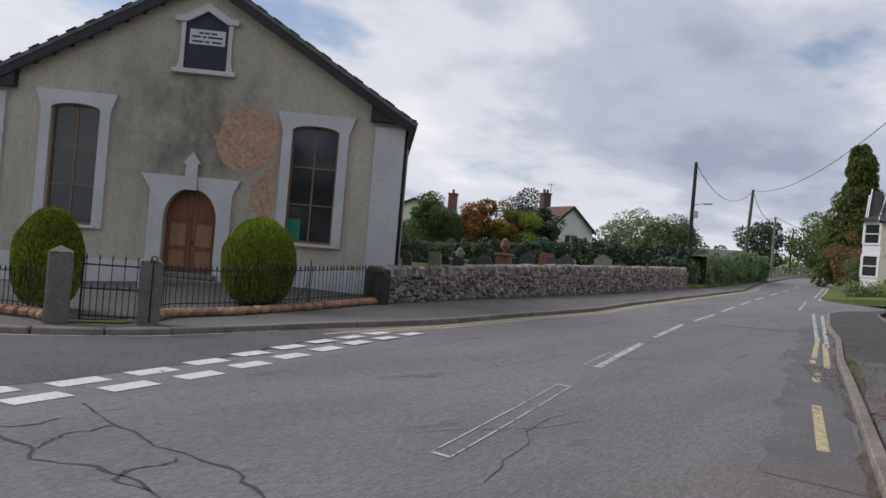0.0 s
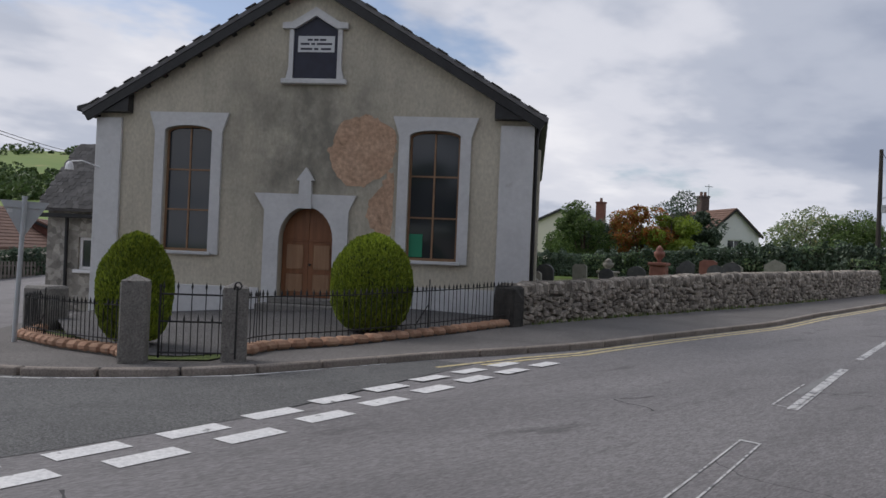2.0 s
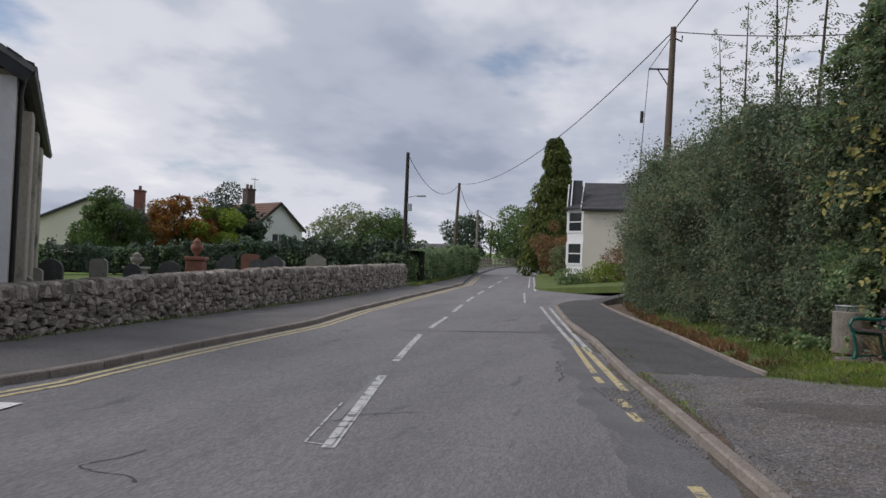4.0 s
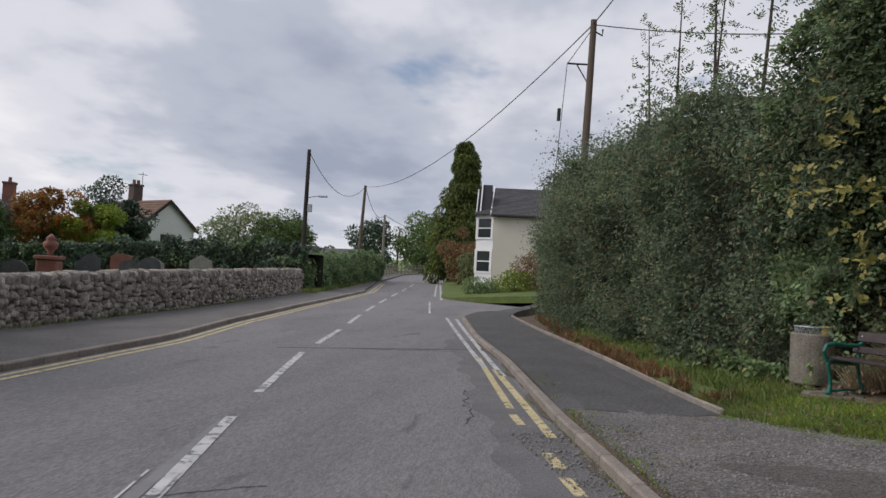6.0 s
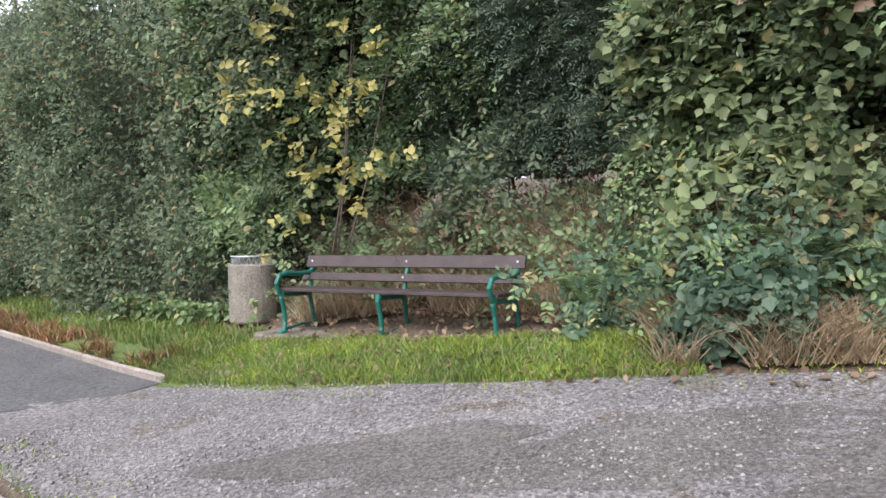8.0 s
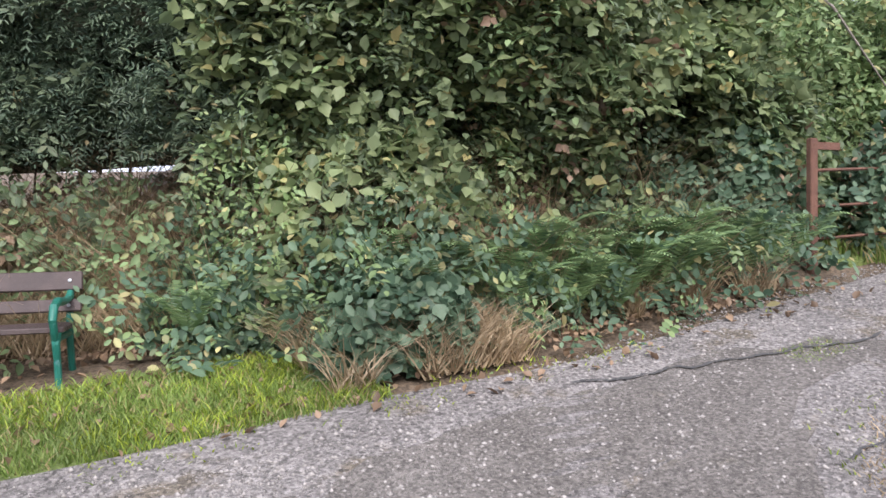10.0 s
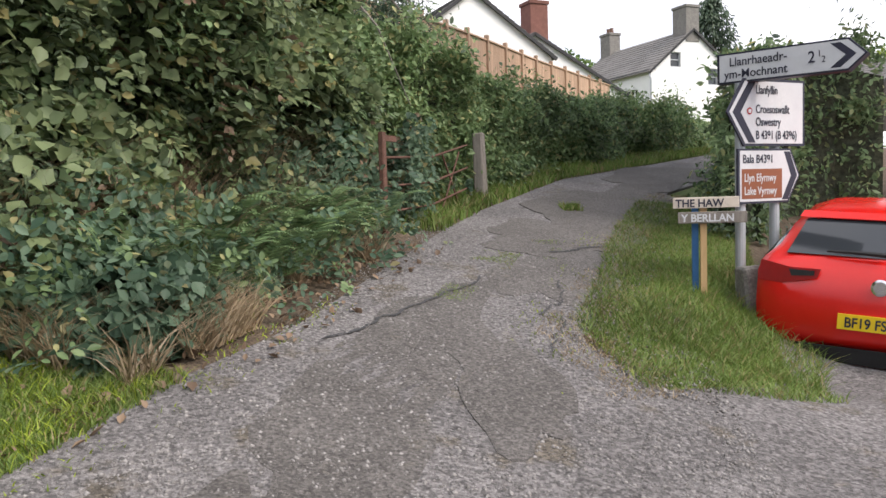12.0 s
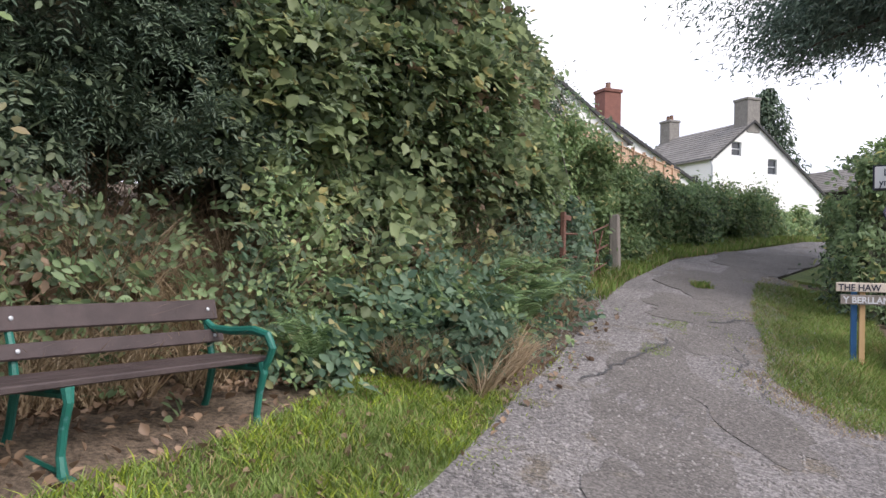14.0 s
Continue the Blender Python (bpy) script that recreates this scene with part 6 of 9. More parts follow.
def canopy(name, line, low, high, kinds, label, depth=2.4, rough=0.5, hollow=-0.35, core_in=1.2, lean=0.0, category="trees"):
    """A thicket along a line from low to high above the bank, with hollows and patches of different leaves; it lies on the left of the way along."""
    line = np.array(line, float)
    ln = np.r_[0, np.cumsum(np.linalg.norm(np.diff(line, axis=0), axis=1))]
    lows, highs = np.array(low, float), np.array(high, float)

    def at(s):
        x, y = np.interp(s, ln, line[:, 0]), np.interp(s, ln, line[:, 1])
        t = unit(np.c_[np.interp(s + 0.3, ln, line[:, 0]) - np.interp(s - 0.3, ln, line[:, 0]), np.interp(s + 0.3, ln, line[:, 1]) - np.interp(s - 0.3, ln, line[:, 1])])
        return np.c_[x, y], np.c_[t[:, 1], -t[:, 0]], np.interp(s, ln, lows), np.interp(s, ln, highs)

    root = tagged(new(name), label, category)
    for leaf, n, count, length, size, width, lo, hi, patch, share_ in kinds:
        s = rng.uniform(0, ln[-1], n)
        p, out, z0, z1 = at(s)
        f = rng.uniform(lo, hi, n)
        z = z0 + f * (z1 - z0)
        shape = np.c_[p, z]
        wob = rough * (lumps(shape, 0.85, 1.0) + 0.7 * lumps(shape, 2.2, 4.0) + 0.4 * lumps(shape, 5.0, 9.0)) + lean * f
        thin = lumps(shape, 1.7, 3.3) + 0.6 * lumps(shape, 4.1, 8.1) < hollow
        inset = rng.exponential(0.16, n) + np.where(thin, rng.uniform(0.5, 1.1, n), 0) + 1.5 * np.clip((f - 0.75) / 0.25, 0, 1) ** 2
        keep = lumps(shape, 1.15, patch) + 0.35 * rng.normal(size=n) > share_
        q_ = np.c_[p + out * (wob - inset)[:, None], bank(p[:, 0], p[:, 1]) + z][keep]
        big("foliage", *sprays(q_, out[keep], count, length, size, width), leaf, root)["kind"] = "stuff"
    # core sheet behind the sprays, its dark colour imitating the thicket's inner shade
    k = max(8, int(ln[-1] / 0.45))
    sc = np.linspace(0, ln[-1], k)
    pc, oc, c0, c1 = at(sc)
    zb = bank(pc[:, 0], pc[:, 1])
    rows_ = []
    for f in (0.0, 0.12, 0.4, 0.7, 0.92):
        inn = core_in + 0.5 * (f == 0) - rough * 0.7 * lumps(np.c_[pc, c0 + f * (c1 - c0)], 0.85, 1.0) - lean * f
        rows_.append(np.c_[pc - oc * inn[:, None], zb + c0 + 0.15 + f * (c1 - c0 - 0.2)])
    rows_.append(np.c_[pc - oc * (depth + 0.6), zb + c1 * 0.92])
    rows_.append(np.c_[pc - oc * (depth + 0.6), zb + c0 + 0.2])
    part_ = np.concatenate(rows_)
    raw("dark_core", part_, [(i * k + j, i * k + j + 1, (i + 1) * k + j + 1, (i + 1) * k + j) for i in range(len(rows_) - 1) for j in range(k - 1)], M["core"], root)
    for i in range(int(ln[-1] * 2.2)):
        p0, o0, a0, a1 = at(np.array([rng.uniform(0.2, ln[-1] - 0.2)]))
        bx, by = p0[0] - o0[0] * rng.uniform(0.25, 1.5)
        bz = float(bank(bx, by))
        dx, dy = rng.normal(0, 0.35, 2)
        r_ = rng.uniform(0.008, 0.032)
        part("stem", tube(bmesh.new(), [(bx, by, bz - 0.1), (bx + dx * 0.3, by + dy * 0.3, bz + 0.7), (bx + dx, by + dy, bz + a0[0] + 1.6)], [r_, r_ * 0.85, r_ * 0.5], 5), M["bark"], root)
    return root


hedge("tall_hedge", [(-0.75, 35.2), (-0.2, 31), (0.75, 26.5), (1.7, 22.3), (2.45, 20.3), (3.3, 19.2), (3.9, 18.5)], [4.2, 4.5, 4.7, 4.6, 4.4, 4.4, 4.4], 2.2, 150000, L["hedge"], 0.075, "tall dark mixed hawthorn hedge beside the footway", rough=0.5, twigs=60, core_in=0.5, simple=True, width=0.55,
      extra=[(L["maple"], 0.12, 0.085, 0.3, 1), (L["rusty"], 0.04, 0.06, 0.45, 1.0)])
hedge("laurel_bush", [(0.4, 36.3), (-0.5, 36.4), (-0.9, 35.6), (-0.7, 34.9)], [3.0, 3.1, 3.1, 3.2], 1.0, 6000, L["hedge2"], 0.13, "glossy green laurel at the end of the hedge", rough=0.2)
canopy("maple_thicket", [(2.95, 19.75), (3.35, 19.15), (3.8, 18.4), (4.2, 17.7), (4.7, 17.0), (5.0, 16.3)], [0.5, 0.5, 0.7, 0.9, 0.9, 0.9], [6.0, 6.6, 6.8, 7.0, 7.2, 7.2],
       [(L["hedge2"], 5200, 7, 0.26, 0.085, 0.5, 0, 1, 2.0, -0.5), (L["bright"], 3400, 7, 0.26, 0.085, 0.55, 0.0, 0.8, 5.5, 0.12), (L["maple"], 2200, 5, 0.22, 0.11, 0.8, 0.0, 1, 8.0, -0.05), (L["hedge"], 5200, 9, 0.3, 0.07, 0.45, 0, 1, 3.0, -0.2)],
       "leafy field maple and ash thicket behind the bench", rough=0.5)
canopy("dark_conifer", [(4.55, 17.3), (4.95, 16.4), (5.2, 15.4), (5.15, 14.5), (5.3, 13.8)], [0.7, 0.65, 0.65, 0.7, 0.8], [7.4, 7.6, 7.6, 7.4, 7.0],
       [(L["darkyew"], 15000, 13, 0.26, 0.055, 0.28, 0, 1, 2.0, -2.0), (L["hedge"], 1300, 7, 0.26, 0.085, 0.5, 0, 0.7, 6.0, 0.1)],
       "dark evergreen boughs hanging behind the bench", rough=0.4, core_in=0.8, category="conifer")
canopy("sycamore_scrub", [(4.8, 14.55), (4.8, 14.1), (4.95, 13.4), (5.15, 12.7), (5.6, 11.9), (6.15, 11.1), (6.6, 10.5), (7.0, 10.0)], [0.75, 0.4, 0.45, 0.55, 0.5, 0.3, 0.1, 0.0], [4.2, 4.5, 4.6, 4.6, 4.4, 4.0, 3.3, 2.5],
       [(L["maple"], 8800, 4, 0.2, 0.1, 0.85, 0.12, 1, 2.0, -0.35), (L["dead"], 900, 4, 0.2, 0.075, 0.8, 0.1, 0.7, 9.0, 0.1), (L["hedge"], 4600, 9, 0.28, 0.07, 0.45, 0, 1, 3.0, -0.1), (L["hedge2"], 3400, 7, 0.26, 0.08, 0.5, 0, 0.8, 7.0, 0.0), (L["bright"], 1100, 7, 0.24, 0.075, 0.5, 0, 0.5, 5.5, 0.15)],
       "sycamore scrub with browning leaves over the bank", rough=0.5, lean=0.08)
for ln_, n_, lf, sz, lab in (([(3.6, 17.9), (4.3, 16.7), (4.7, 15.3), (4.7, 14.3)], 420, "hedge2", 0.07, "nettles and ivy sprays behind the bench"), ([(4.2, 14.2), (4.7, 13.2), (5.2, 12.2), (5.9, 11.1), (6.5, 10.2)], 620, "bramble", 0.075, "trailing bramble sprays on the bank"), ([(4.2, 14.2), (4.7, 13.2), (5.2, 12.2), (5.9, 11.1)], 240, "bright", 0.06, "yellow-green seedlings on the bank")):
    q_ = resample(ln_, n_) + rng.normal(0, 0.28, (n_, 2))
    z_ = bank(q_[:, 0], q_[:, 1]) + rng.uniform(0.05, 0.75, n_) ** 1.4
    tagged(big("undergrowth", *sprays(np.c_[q_, z_], np.tile([-0.86, -0.5], (n_, 1)), 7, 0.26, sz, 0.6), L[lf]), lab, "undergrowth", kind="stuff")
# a sparse maple with yellow leaves beside the litter bin
ym = empty("yellow_maple", pose(3.55, 17.55, float(bank(3.55, 17.55))), "young maple with sparse yellow leaves beside the bin", "tree")
yc = []
for k in range(24):
    c = np.array([rng.normal(0.0, 0.45), rng.normal(-0.1, 0.5), rng.uniform(0.7, 3.4)])
    m_ = 5
    q_ = c + rng.normal(size=(m_, 3)) * 0.09
    yc.append(sprays(q_, np.tile([-0.7, -0.7], (m_, 1)), 4, 0.14, 0.085, 0.8))
big("foliage", *join(*yc), L["yellow"], ym)
for k in range(3):
    dx, dy = rng.normal(0.25, 0.35, 2)
    part("stem", tube(bmesh.new(), [(0.05 * k - 0.1, 0, -0.1), (dx * 0.5, dy * 0.5, 1.4), (dx, dy, 3.3)], [0.016, 0.011, 0.004], 5), M["bark"], ym)
hedge("lane_hedge", [(6.55, 10.6), (7.25, 9.4), (8.05, 8.05), (8.95, 6.1), (9.75, 4.2), (10.45, 1.6), (11.3, -2)], [2.6, 2.3, 2.0, 1.7, 1.38, 1.08, 0.88], 1.6, 66000, L["bright"], 0.085, "trimmed green hedge climbing beside the lane", rough=0.26, base=0.05, core_in=0.4,
      extra=[(L["hedge"], 0.25, 0.08, 0.0, 0.7), (L["hedge2"], 0.35, 0.085, 0.0, 1)])
hedge("lane_hedge", [(11.3, -2), (13.6, -8), (18, -17), (25, -26)], [0.88, 0.75, 0.75, 0.75], 1.4, 16000, L["bright"], 0.14, "trimmed green hedge further up the lane", rough=0.22, base=0.05, core_in=0.4, extra=[(L["hedge2"], 0.4, 0.13, 0.0, 1)])
hedge("yew_bush", [(7.3, 10.5), (8.0, 9.3), (8.8, 8.0), (9.5, 6.8)], [2.8, 2.75, 2.3, 1.6], 1.6, 26000, L["darkyew"], 0.075, "dark yew bush rising behind the lane hedge", rough=0.3, base=0.2, width=0.25)
hedge("holly_hedge", [(19.3, -29), (14.3, -17), (9.9, -7.5), (7.9, -1.6), (7.2, 1.6), (6.4, 4.2), (5.5, 5.4), (4.9, 6.4), (4.5, 6.75), (4.25, 6.4), (4.7, 5.4), (5.05, 4.7), (4.75, 4.0), (4.2, 3.75)], [1.2, 1.2, 1.2, 1.2, 1.25, 1.3, 1.35, 1.5, 1.7, 1.9, 2.2, 2.2, 2.2, 2.2], 0.45, 70000, L["hedge2"], 0.09, "dark holly and laurel hedge behind the signs", rough=0.2, core_in=0.22,
      extra=[(L["darkyew"], 0.25, 0.08, 0, 0.6), (L["bright"], 0.25, 0.09, 0.5, 1), (L["yellow"], 0.02, 0.09, 0.3, 1)])


def scatter(n, line, spread, up=bank, curve=None):
    """Points along a line, spread across it."""
    line = np.array(line, float)
    ln = np.r_[0, np.cumsum(np.linalg.norm(np.diff(line, axis=0), axis=1))]
    s = rng.uniform(0, ln[-1], n)
    x, y = np.interp(s, ln, line[:, 0]), np.interp(s, ln, line[:, 1])
    x2, y2 = np.interp(s + 0.2, ln, line[:, 0]), np.interp(s + 0.2, ln, line[:, 1])
    t = unit(np.c_[x2 - x + 1e-6, y2 - y])
    o = rng.uniform(spread[0], spread[1], n)
    x, y = x + t[:, 1] * o, y - t[:, 0] * o
    return np.c_[x, y, up(x, y)]


def tufts(n, line, spread, bare=0.0):
    """Scattered points kept only in clumps."""
    q_ = scatter(n, line, spread)
    return q_[lumps(q_, 3.1, 2.0) + 0.6 * lumps(q_, 7.0, 5.0) > bare]


def stuff(name, cloud, leaf, label, category):
    return tagged(big(name, *cloud, leaf), label, category, kind="stuff")


VERGE = [(-0.1, 30.5), (0.35, 26.5), (1.1, 22.5), (1.95, 18.6), (2.0, 17.3), (2.3, 16.2), (2.95, 14.85), (3.6, 13.7)]
stuff("grass", blades(scatter(26000, [(1.75, 18.2), (1.85, 16.9), (2.1, 16.0), (2.7, 14.75), (3.2, 14.0), (3.9, 13.1)], (-0.75, 0.24)), 0.055, 0.9, 0.004), L["grass"], "short green verge grass before the bench", "grass")
stuff("grass", blades(tufts(9000, [(1.75, 18.2), (1.85, 16.9), (2.1, 16.0), (2.7, 14.75), (3.2, 14.0), (3.9, 13.1)], (-0.75, 0.24), 0.05), 0.07, 1.1, 0.004), L["yew"], "yellowish tufts in the verge", "grass")
stuff("grass", blades(scatter(9000, [(-0.4, 31), (0.2, 26.5), (1.05, 22.5), (1.85, 18.6), (2.0, 17.2)], (-0.8, 0.0)), 0.1, 0.6, 0.008), L["grass"], "green grass under the tall hedge", "grass")
stuff("verge_plants", blades(tufts(8000, [(-0.9, 32), (-0.15, 26.5), (0.75, 22.4), (1.7, 17.6), (1.75, 17.1)], (-0.35, 0.05)), 0.13, 0.9, 0.009), L["rusty"], "rust-coloured weeds along the footway edge", "weeds")
stuff("grass", blades(scatter(30000, [(2.45, 10.6), (3.35, 10.2), (4.25, 8.9), (4.8, 8.2), (5.5, 7.2), (6.6, 5.4)], (-0.16, 1.25)), 0.055, 1.2, 0.004), L["grass"], "long lush grass round the signposts", "grass")
stuff("grass", blades(scatter(5000, [(3.0, 9.9), (4.0, 7.9)], (-0.3, 1.0)), 0.1, 1.4, 0.004), L["grass"], "long flattened grass beside the parked car", "grass")
stuff("grass", blades(scatter(15000, [(6.5, 9.35), (7.45, 7.9), (9.05, 4.8), (9.8, 1.6), (10.7, -2), (12.9, -8)], (-0.75, 0.16)), 0.13, 0.7, 0.009), L["grass"], "green grass strip under the lane hedge", "grass")
for ln_, wd_, n_ in (([(5.35, 9.3), (4.95, 9.85)], 0.2, 1300), ([(4.6, 10.4), (4.35, 10.75)], 0.13, 600), ([(5.5, 8.7), (5.4, 8.4)], 0.1, 350), ([(4.9, 9.1), (5.2, 8.7)], 0.06, 350)):
    stuff("grass", blades(tufts(n_, ln_, (-wd_, wd_), -0.3), 0.025, 1.3, 0.004), L["grass"], "yellow-green weeds along the lane's crown", "weeds")
stuff("dry_grass", blades(tufts(6000, [(2.4, 10.85), (3.3, 10.5), (4.15, 9.1), (4.7, 8.4), (5.3, 7.45), (6.9, 4.6)], (-0.25, 0.3), -0.2), 0.035, 1.4, 0.004), L["straw"], "straw-coloured grass along the lane edge", "dry grass")
stuff("grass", blades(scatter(300, [(6.6, 6.95), (6.85, 6.8)], (-0.12, 0.12)), 0.09, 0.8, 0.008), L["grass"], "small tuft of grass on the lane", "weeds")
stuff("moss", blades(scatter(900, [(0.55, 13.2), (0.2, 15.2), (-0.1, 16.8)], (-0.25, 0.1)), 0.03, 0.8, 0.006), L["grass"], "small weeds along the kerb", "weeds")
stuff("weeds", blades(scatter(700, [(-9.95, 15.2), (-10.55, 19.8), (-10.95, 27), (-11.25, 34)], (0.02, 0.14), up=lambda x, y: height(x, y) + 0.1) * 1.0, 0.08, 0.9, 0.01), L["grass"], "weeds at the foot of the stone wall", "weeds")
# dry grass along the lane and under the scrub
stuff("dry_grass", blades(tufts(15000, [(3.75, 13.35), (4.3, 12.6), (5.2, 11.4), (6.0, 10.2)], (-0.7, 0.1)), 0.27, 1.3, 0.005), L["straw"], "bleached dry grass hanging over the lane edge", "dry grass")
stuff("dry_grass", blades(tufts(9000, [(3.2, 17.4), (3.9, 16.5), (4.4, 15.2), (4.7, 14.2)], (-0.9, 0.25), -0.3), 0.3, 1.3, 0.005), L["straw"], "dry dead grass behind the bench", "dry grass")


def bramble(n, line, spread, hgt, size, leaf, label, w=0.75):
    p = scatter(n, line, spread)
    p = p[lumps(p, 2.6, 1.0) + 0.5 * lumps(p, 5.5, 6.0) > -0.12]
    n = len(p)
    p[:, 2] += hgt * rng.uniform(0, 1, n) ** 0.9 * np.clip(0.55 + 0.7 * lumps(p, 1.9, 3), 0.12, 1.2)
    v, t = leaves(p, rng.normal(size=(n, 3)) * 0.7 + (-0.5, -0.2, -0.2), np.array([-0.7, -0.2, 0.7]) + 0 * p, size, w, 0.45)
    return stuff("brambles", (v, t), leaf, label, "brambles")


bramble(6500, [(4.05, 14.6), (4.5, 13.4), (5.0, 12.4), (5.7, 11.3), (6.5, 10.3)], (-0.75, 0.12), 0.95, 0.065, L["bramble"], "trailing brambles and scrub on the bank")
bramble(2200, [(4.0, 13.5), (4.5, 12.7)], (-0.35, 0.3), 0.55, 0.085, L["bramble"], "large-leaved bramble clump over the verge", 0.9)
bramble(1500, [(4.3, 14.3), (4.75, 13.5)], (-0.5, 0.1), 1.9, 0.055, L["bright"], "yellow-green young ash shoots", 0.6)
bramble(5000, [(3.4, 18.0), (4.3, 16.8), (4.9, 15.4), (5.1, 14.3)], (-0.5, 0.1), 1.4, 0.08, L["hedge2"], "ivy and nettles behind the bench", 0.8)
bramble(5200, [(4.4, 13.9), (5.0, 12.8), (5.6, 11.9)], (-0.5, 0.0), 1.1, 0.075, L["dead"], "withered brown leaves on the bank", 0.7)
bramble(2500, [(3.4, 17.9), (4.2, 16.8), (4.8, 15.2), (5.0, 14.2)], (-0.45, 0.1), 0.9, 0.08, L["dead"], "withered brown leaves behind the bench", 0.7)
bramble(5500, [(6.4, 10.7), (7.1, 9.6), (7.9, 8.3)], (-0.3, 0.25), 1.3, 0.1, L["bramble"], "brambles smothering the old gate")
bramble(3600, [(6.5, 9.9), (7.1, 8.9), (7.8, 7.75)], (-0.35, 0.1), 1.05, 0.075, L["bramble"], "bramble leaves growing through the old gate", 0.7)
bramble(2400, [(6.4, 10.2), (7.1, 9.1), (7.9, 7.8)], (-0.4, 0.0), 1.3, 0.07, L["dead"], "withered stems and leaves round the old gate", 0.5)
bramble(7000, [(3.9, 18.0), (4.5, 17.0), (4.9, 15.8), (4.9, 14.5)], (-1.5, -0.1), 1.0, 0.065, L["hedge"], "dim undergrowth beneath the evergreen", 0.55)
bramble(5000, [(3.9, 18.0), (4.5, 17.0), (4.9, 15.8), (4.9, 14.5)], (-1.2, 0.2), 0.8, 0.06, L["dead"], "brown withered leaves beneath the evergreen", 0.5)
stuff("dead_stems", blades(tufts(4200, [(3.9, 18.0), (4.5, 17.0), (4.9, 15.8), (4.9, 14.5)], (-1.4, 0.2)), 0.5, 1.7, 0.005), L["dead"], "tangle of brown stems beneath the evergreen", "dry stems")
bramble(1500, [(2.2, 20.5), (2.6, 19.2), (3.2, 18.2)], (-0.3, 0.4), 0.45, 0.09, L["bright"], "low weeds beneath the hedge", 0.7)

for ln_, n_ in (([(2.5, 10.9), (3.3, 10.6), (4.1, 9.3), (4.7, 8.5), (5.3, 7.6), (6.9, 4.8)], 2600), ([(2.0, 15.5), (2.6, 14.5), (3.0, 14.0), (3.7, 13.1), (4.6, 11.9), (5.5, 10.7)], 1800), ([(0.6, 14.2), (0.15, 15.9), (-0.05, 16.9), (-0.9, 21)], 1500)):
    stuff("weeds", blades(tufts(n_, ln_, (-0.4, 0.3), 0.15), 0.03, 1.3, 0.005), L["yew"], "thin yellow-green weeds creeping over gravel", "weeds")
# standing dead stems and litter on the bank
stuff("dead_stems", blades(tufts(5200, [(3.5, 17.6), (4.3, 16.6), (4.8, 15.0), (4.75, 14.0), (5.0, 12.9), (5.6, 11.8), (6.3, 10.6)], (-0.75, 0.25)), 0.5, 1.6, 0.004), L["straw"], "thin dead stems standing on the bank", "dry stems")
stuff("dead_stems", blades(tufts(2600, [(3.5, 17.6), (4.3, 16.6), (4.8, 15.0), (4.9, 13.9), (5.4, 12.4), (6.2, 11.0)], (-0.7, 0.3)), 0.55, 1.7, 0.0045), L["dead"], "brown withered stems standing on the bank", "dry stems")
p = scatter(5200, [(3.3, 17.6), (4.1, 16.5), (4.6, 14.9), (4.6, 13.8), (5.0, 12.7), (5.6, 11.6), (6.3, 10.4)], (-0.7, 0.5))
p[:, 2] += 0.02
stuff("leaf_litter", leaves(p, rng.normal(size=p.shape), np.array([-0.3, 0, 1.0]) + 0 * p, 0.05, 0.65, 0.5), L["dead"], "brown fallen leaves covering the bank", "fallen leaves")

bramble(3800, [(4.3, 14.4), (4.8, 13.3), (5.3, 12.3), (6.0, 11.2), (6.6, 10.4)], (-0.45, 0.3), 1.0, 0.055, L["hedge"], "grey-green scrub leaves on the bank", 0.6)
bramble(5600, [(3.6, 17.9), (4.4, 16.7), (4.9, 15.2), (5.1, 14.2)], (-0.35, 0.3), 1.9, 0.075, L["hedge"], "grey-green undergrowth behind the bench", 0.6)
bramble(2600, [(4.6, 14.0), (5.3, 12.6), (6.1, 11.3)], (-0.2, 0.4), 2.0, 0.1, L["maple"], "low sycamore shoots on the bank", 0.8)

bramble(9000, [(4.3, 14.4), (4.8, 13.3), (5.3, 12.3), (6.0, 11.2), (6.6, 10.4)], (-1.4, -0.3), 1.2, 0.075, L["hedge"], "shaded undergrowth beneath the scrub", 0.6)
bramble(5000, [(4.6, 14.0), (5.3, 12.6), (6.1, 11.3)], (-1.3, -0.2), 1.5, 0.085, L["maple"], "sycamore seedlings beneath the scrub", 0.8)


def fern(x, y, z, r, n, label):
    """Arching fronds with paired leaflets."""
    root = empty("fern", pose(x, y, z), label, "fern", "ferns on the bank")
    for k in range(n):
        a = rng.uniform(0, 2 * np.pi)
        ln_ = r * rng.uniform(0.75, 1.15)
        f = np.linspace(0.06, 1, 24)
        spine = np.c_[np.cos(a) * ln_ * 0.8 * f, np.sin(a) * ln_ * 0.8 * f, ln_ * (1.45 * f - 0.85 * f ** 2.2)]
        tdir = unit(np.gradient(spine, axis=0))
        sd = np.array([-np.sin(a), np.cos(a), 0])
        wl_ = 0.22 * ln_ * np.sin(np.pi * np.clip(f, 0, 1) ** 0.75) + 0.015
        clouds = []
        for sg in (-1, 1):
            c = spine + sd * sg * wl_[:, None] * 0.5
            al = sd * sg + tdir * 0.7 + np.array([0, 0, -0.25])
            sv = unit(al) * wl_[:, None] * 0.55
            up_ = unit(np.cross(al, tdir)) * sg
            wd = tdir * 0.01 * (ln_ / 0.6)
            v = np.stack([c - sv, c - wd, c + sv, c + wd], 1).reshape(-1, 3)
            i = np.arange(len(c))[:, None] * 4
            clouds.append((v, np.concatenate([i + [0, 1, 2], i + [0, 2, 3]])))
        big("frond", *join(*clouds), L["fern"], root)


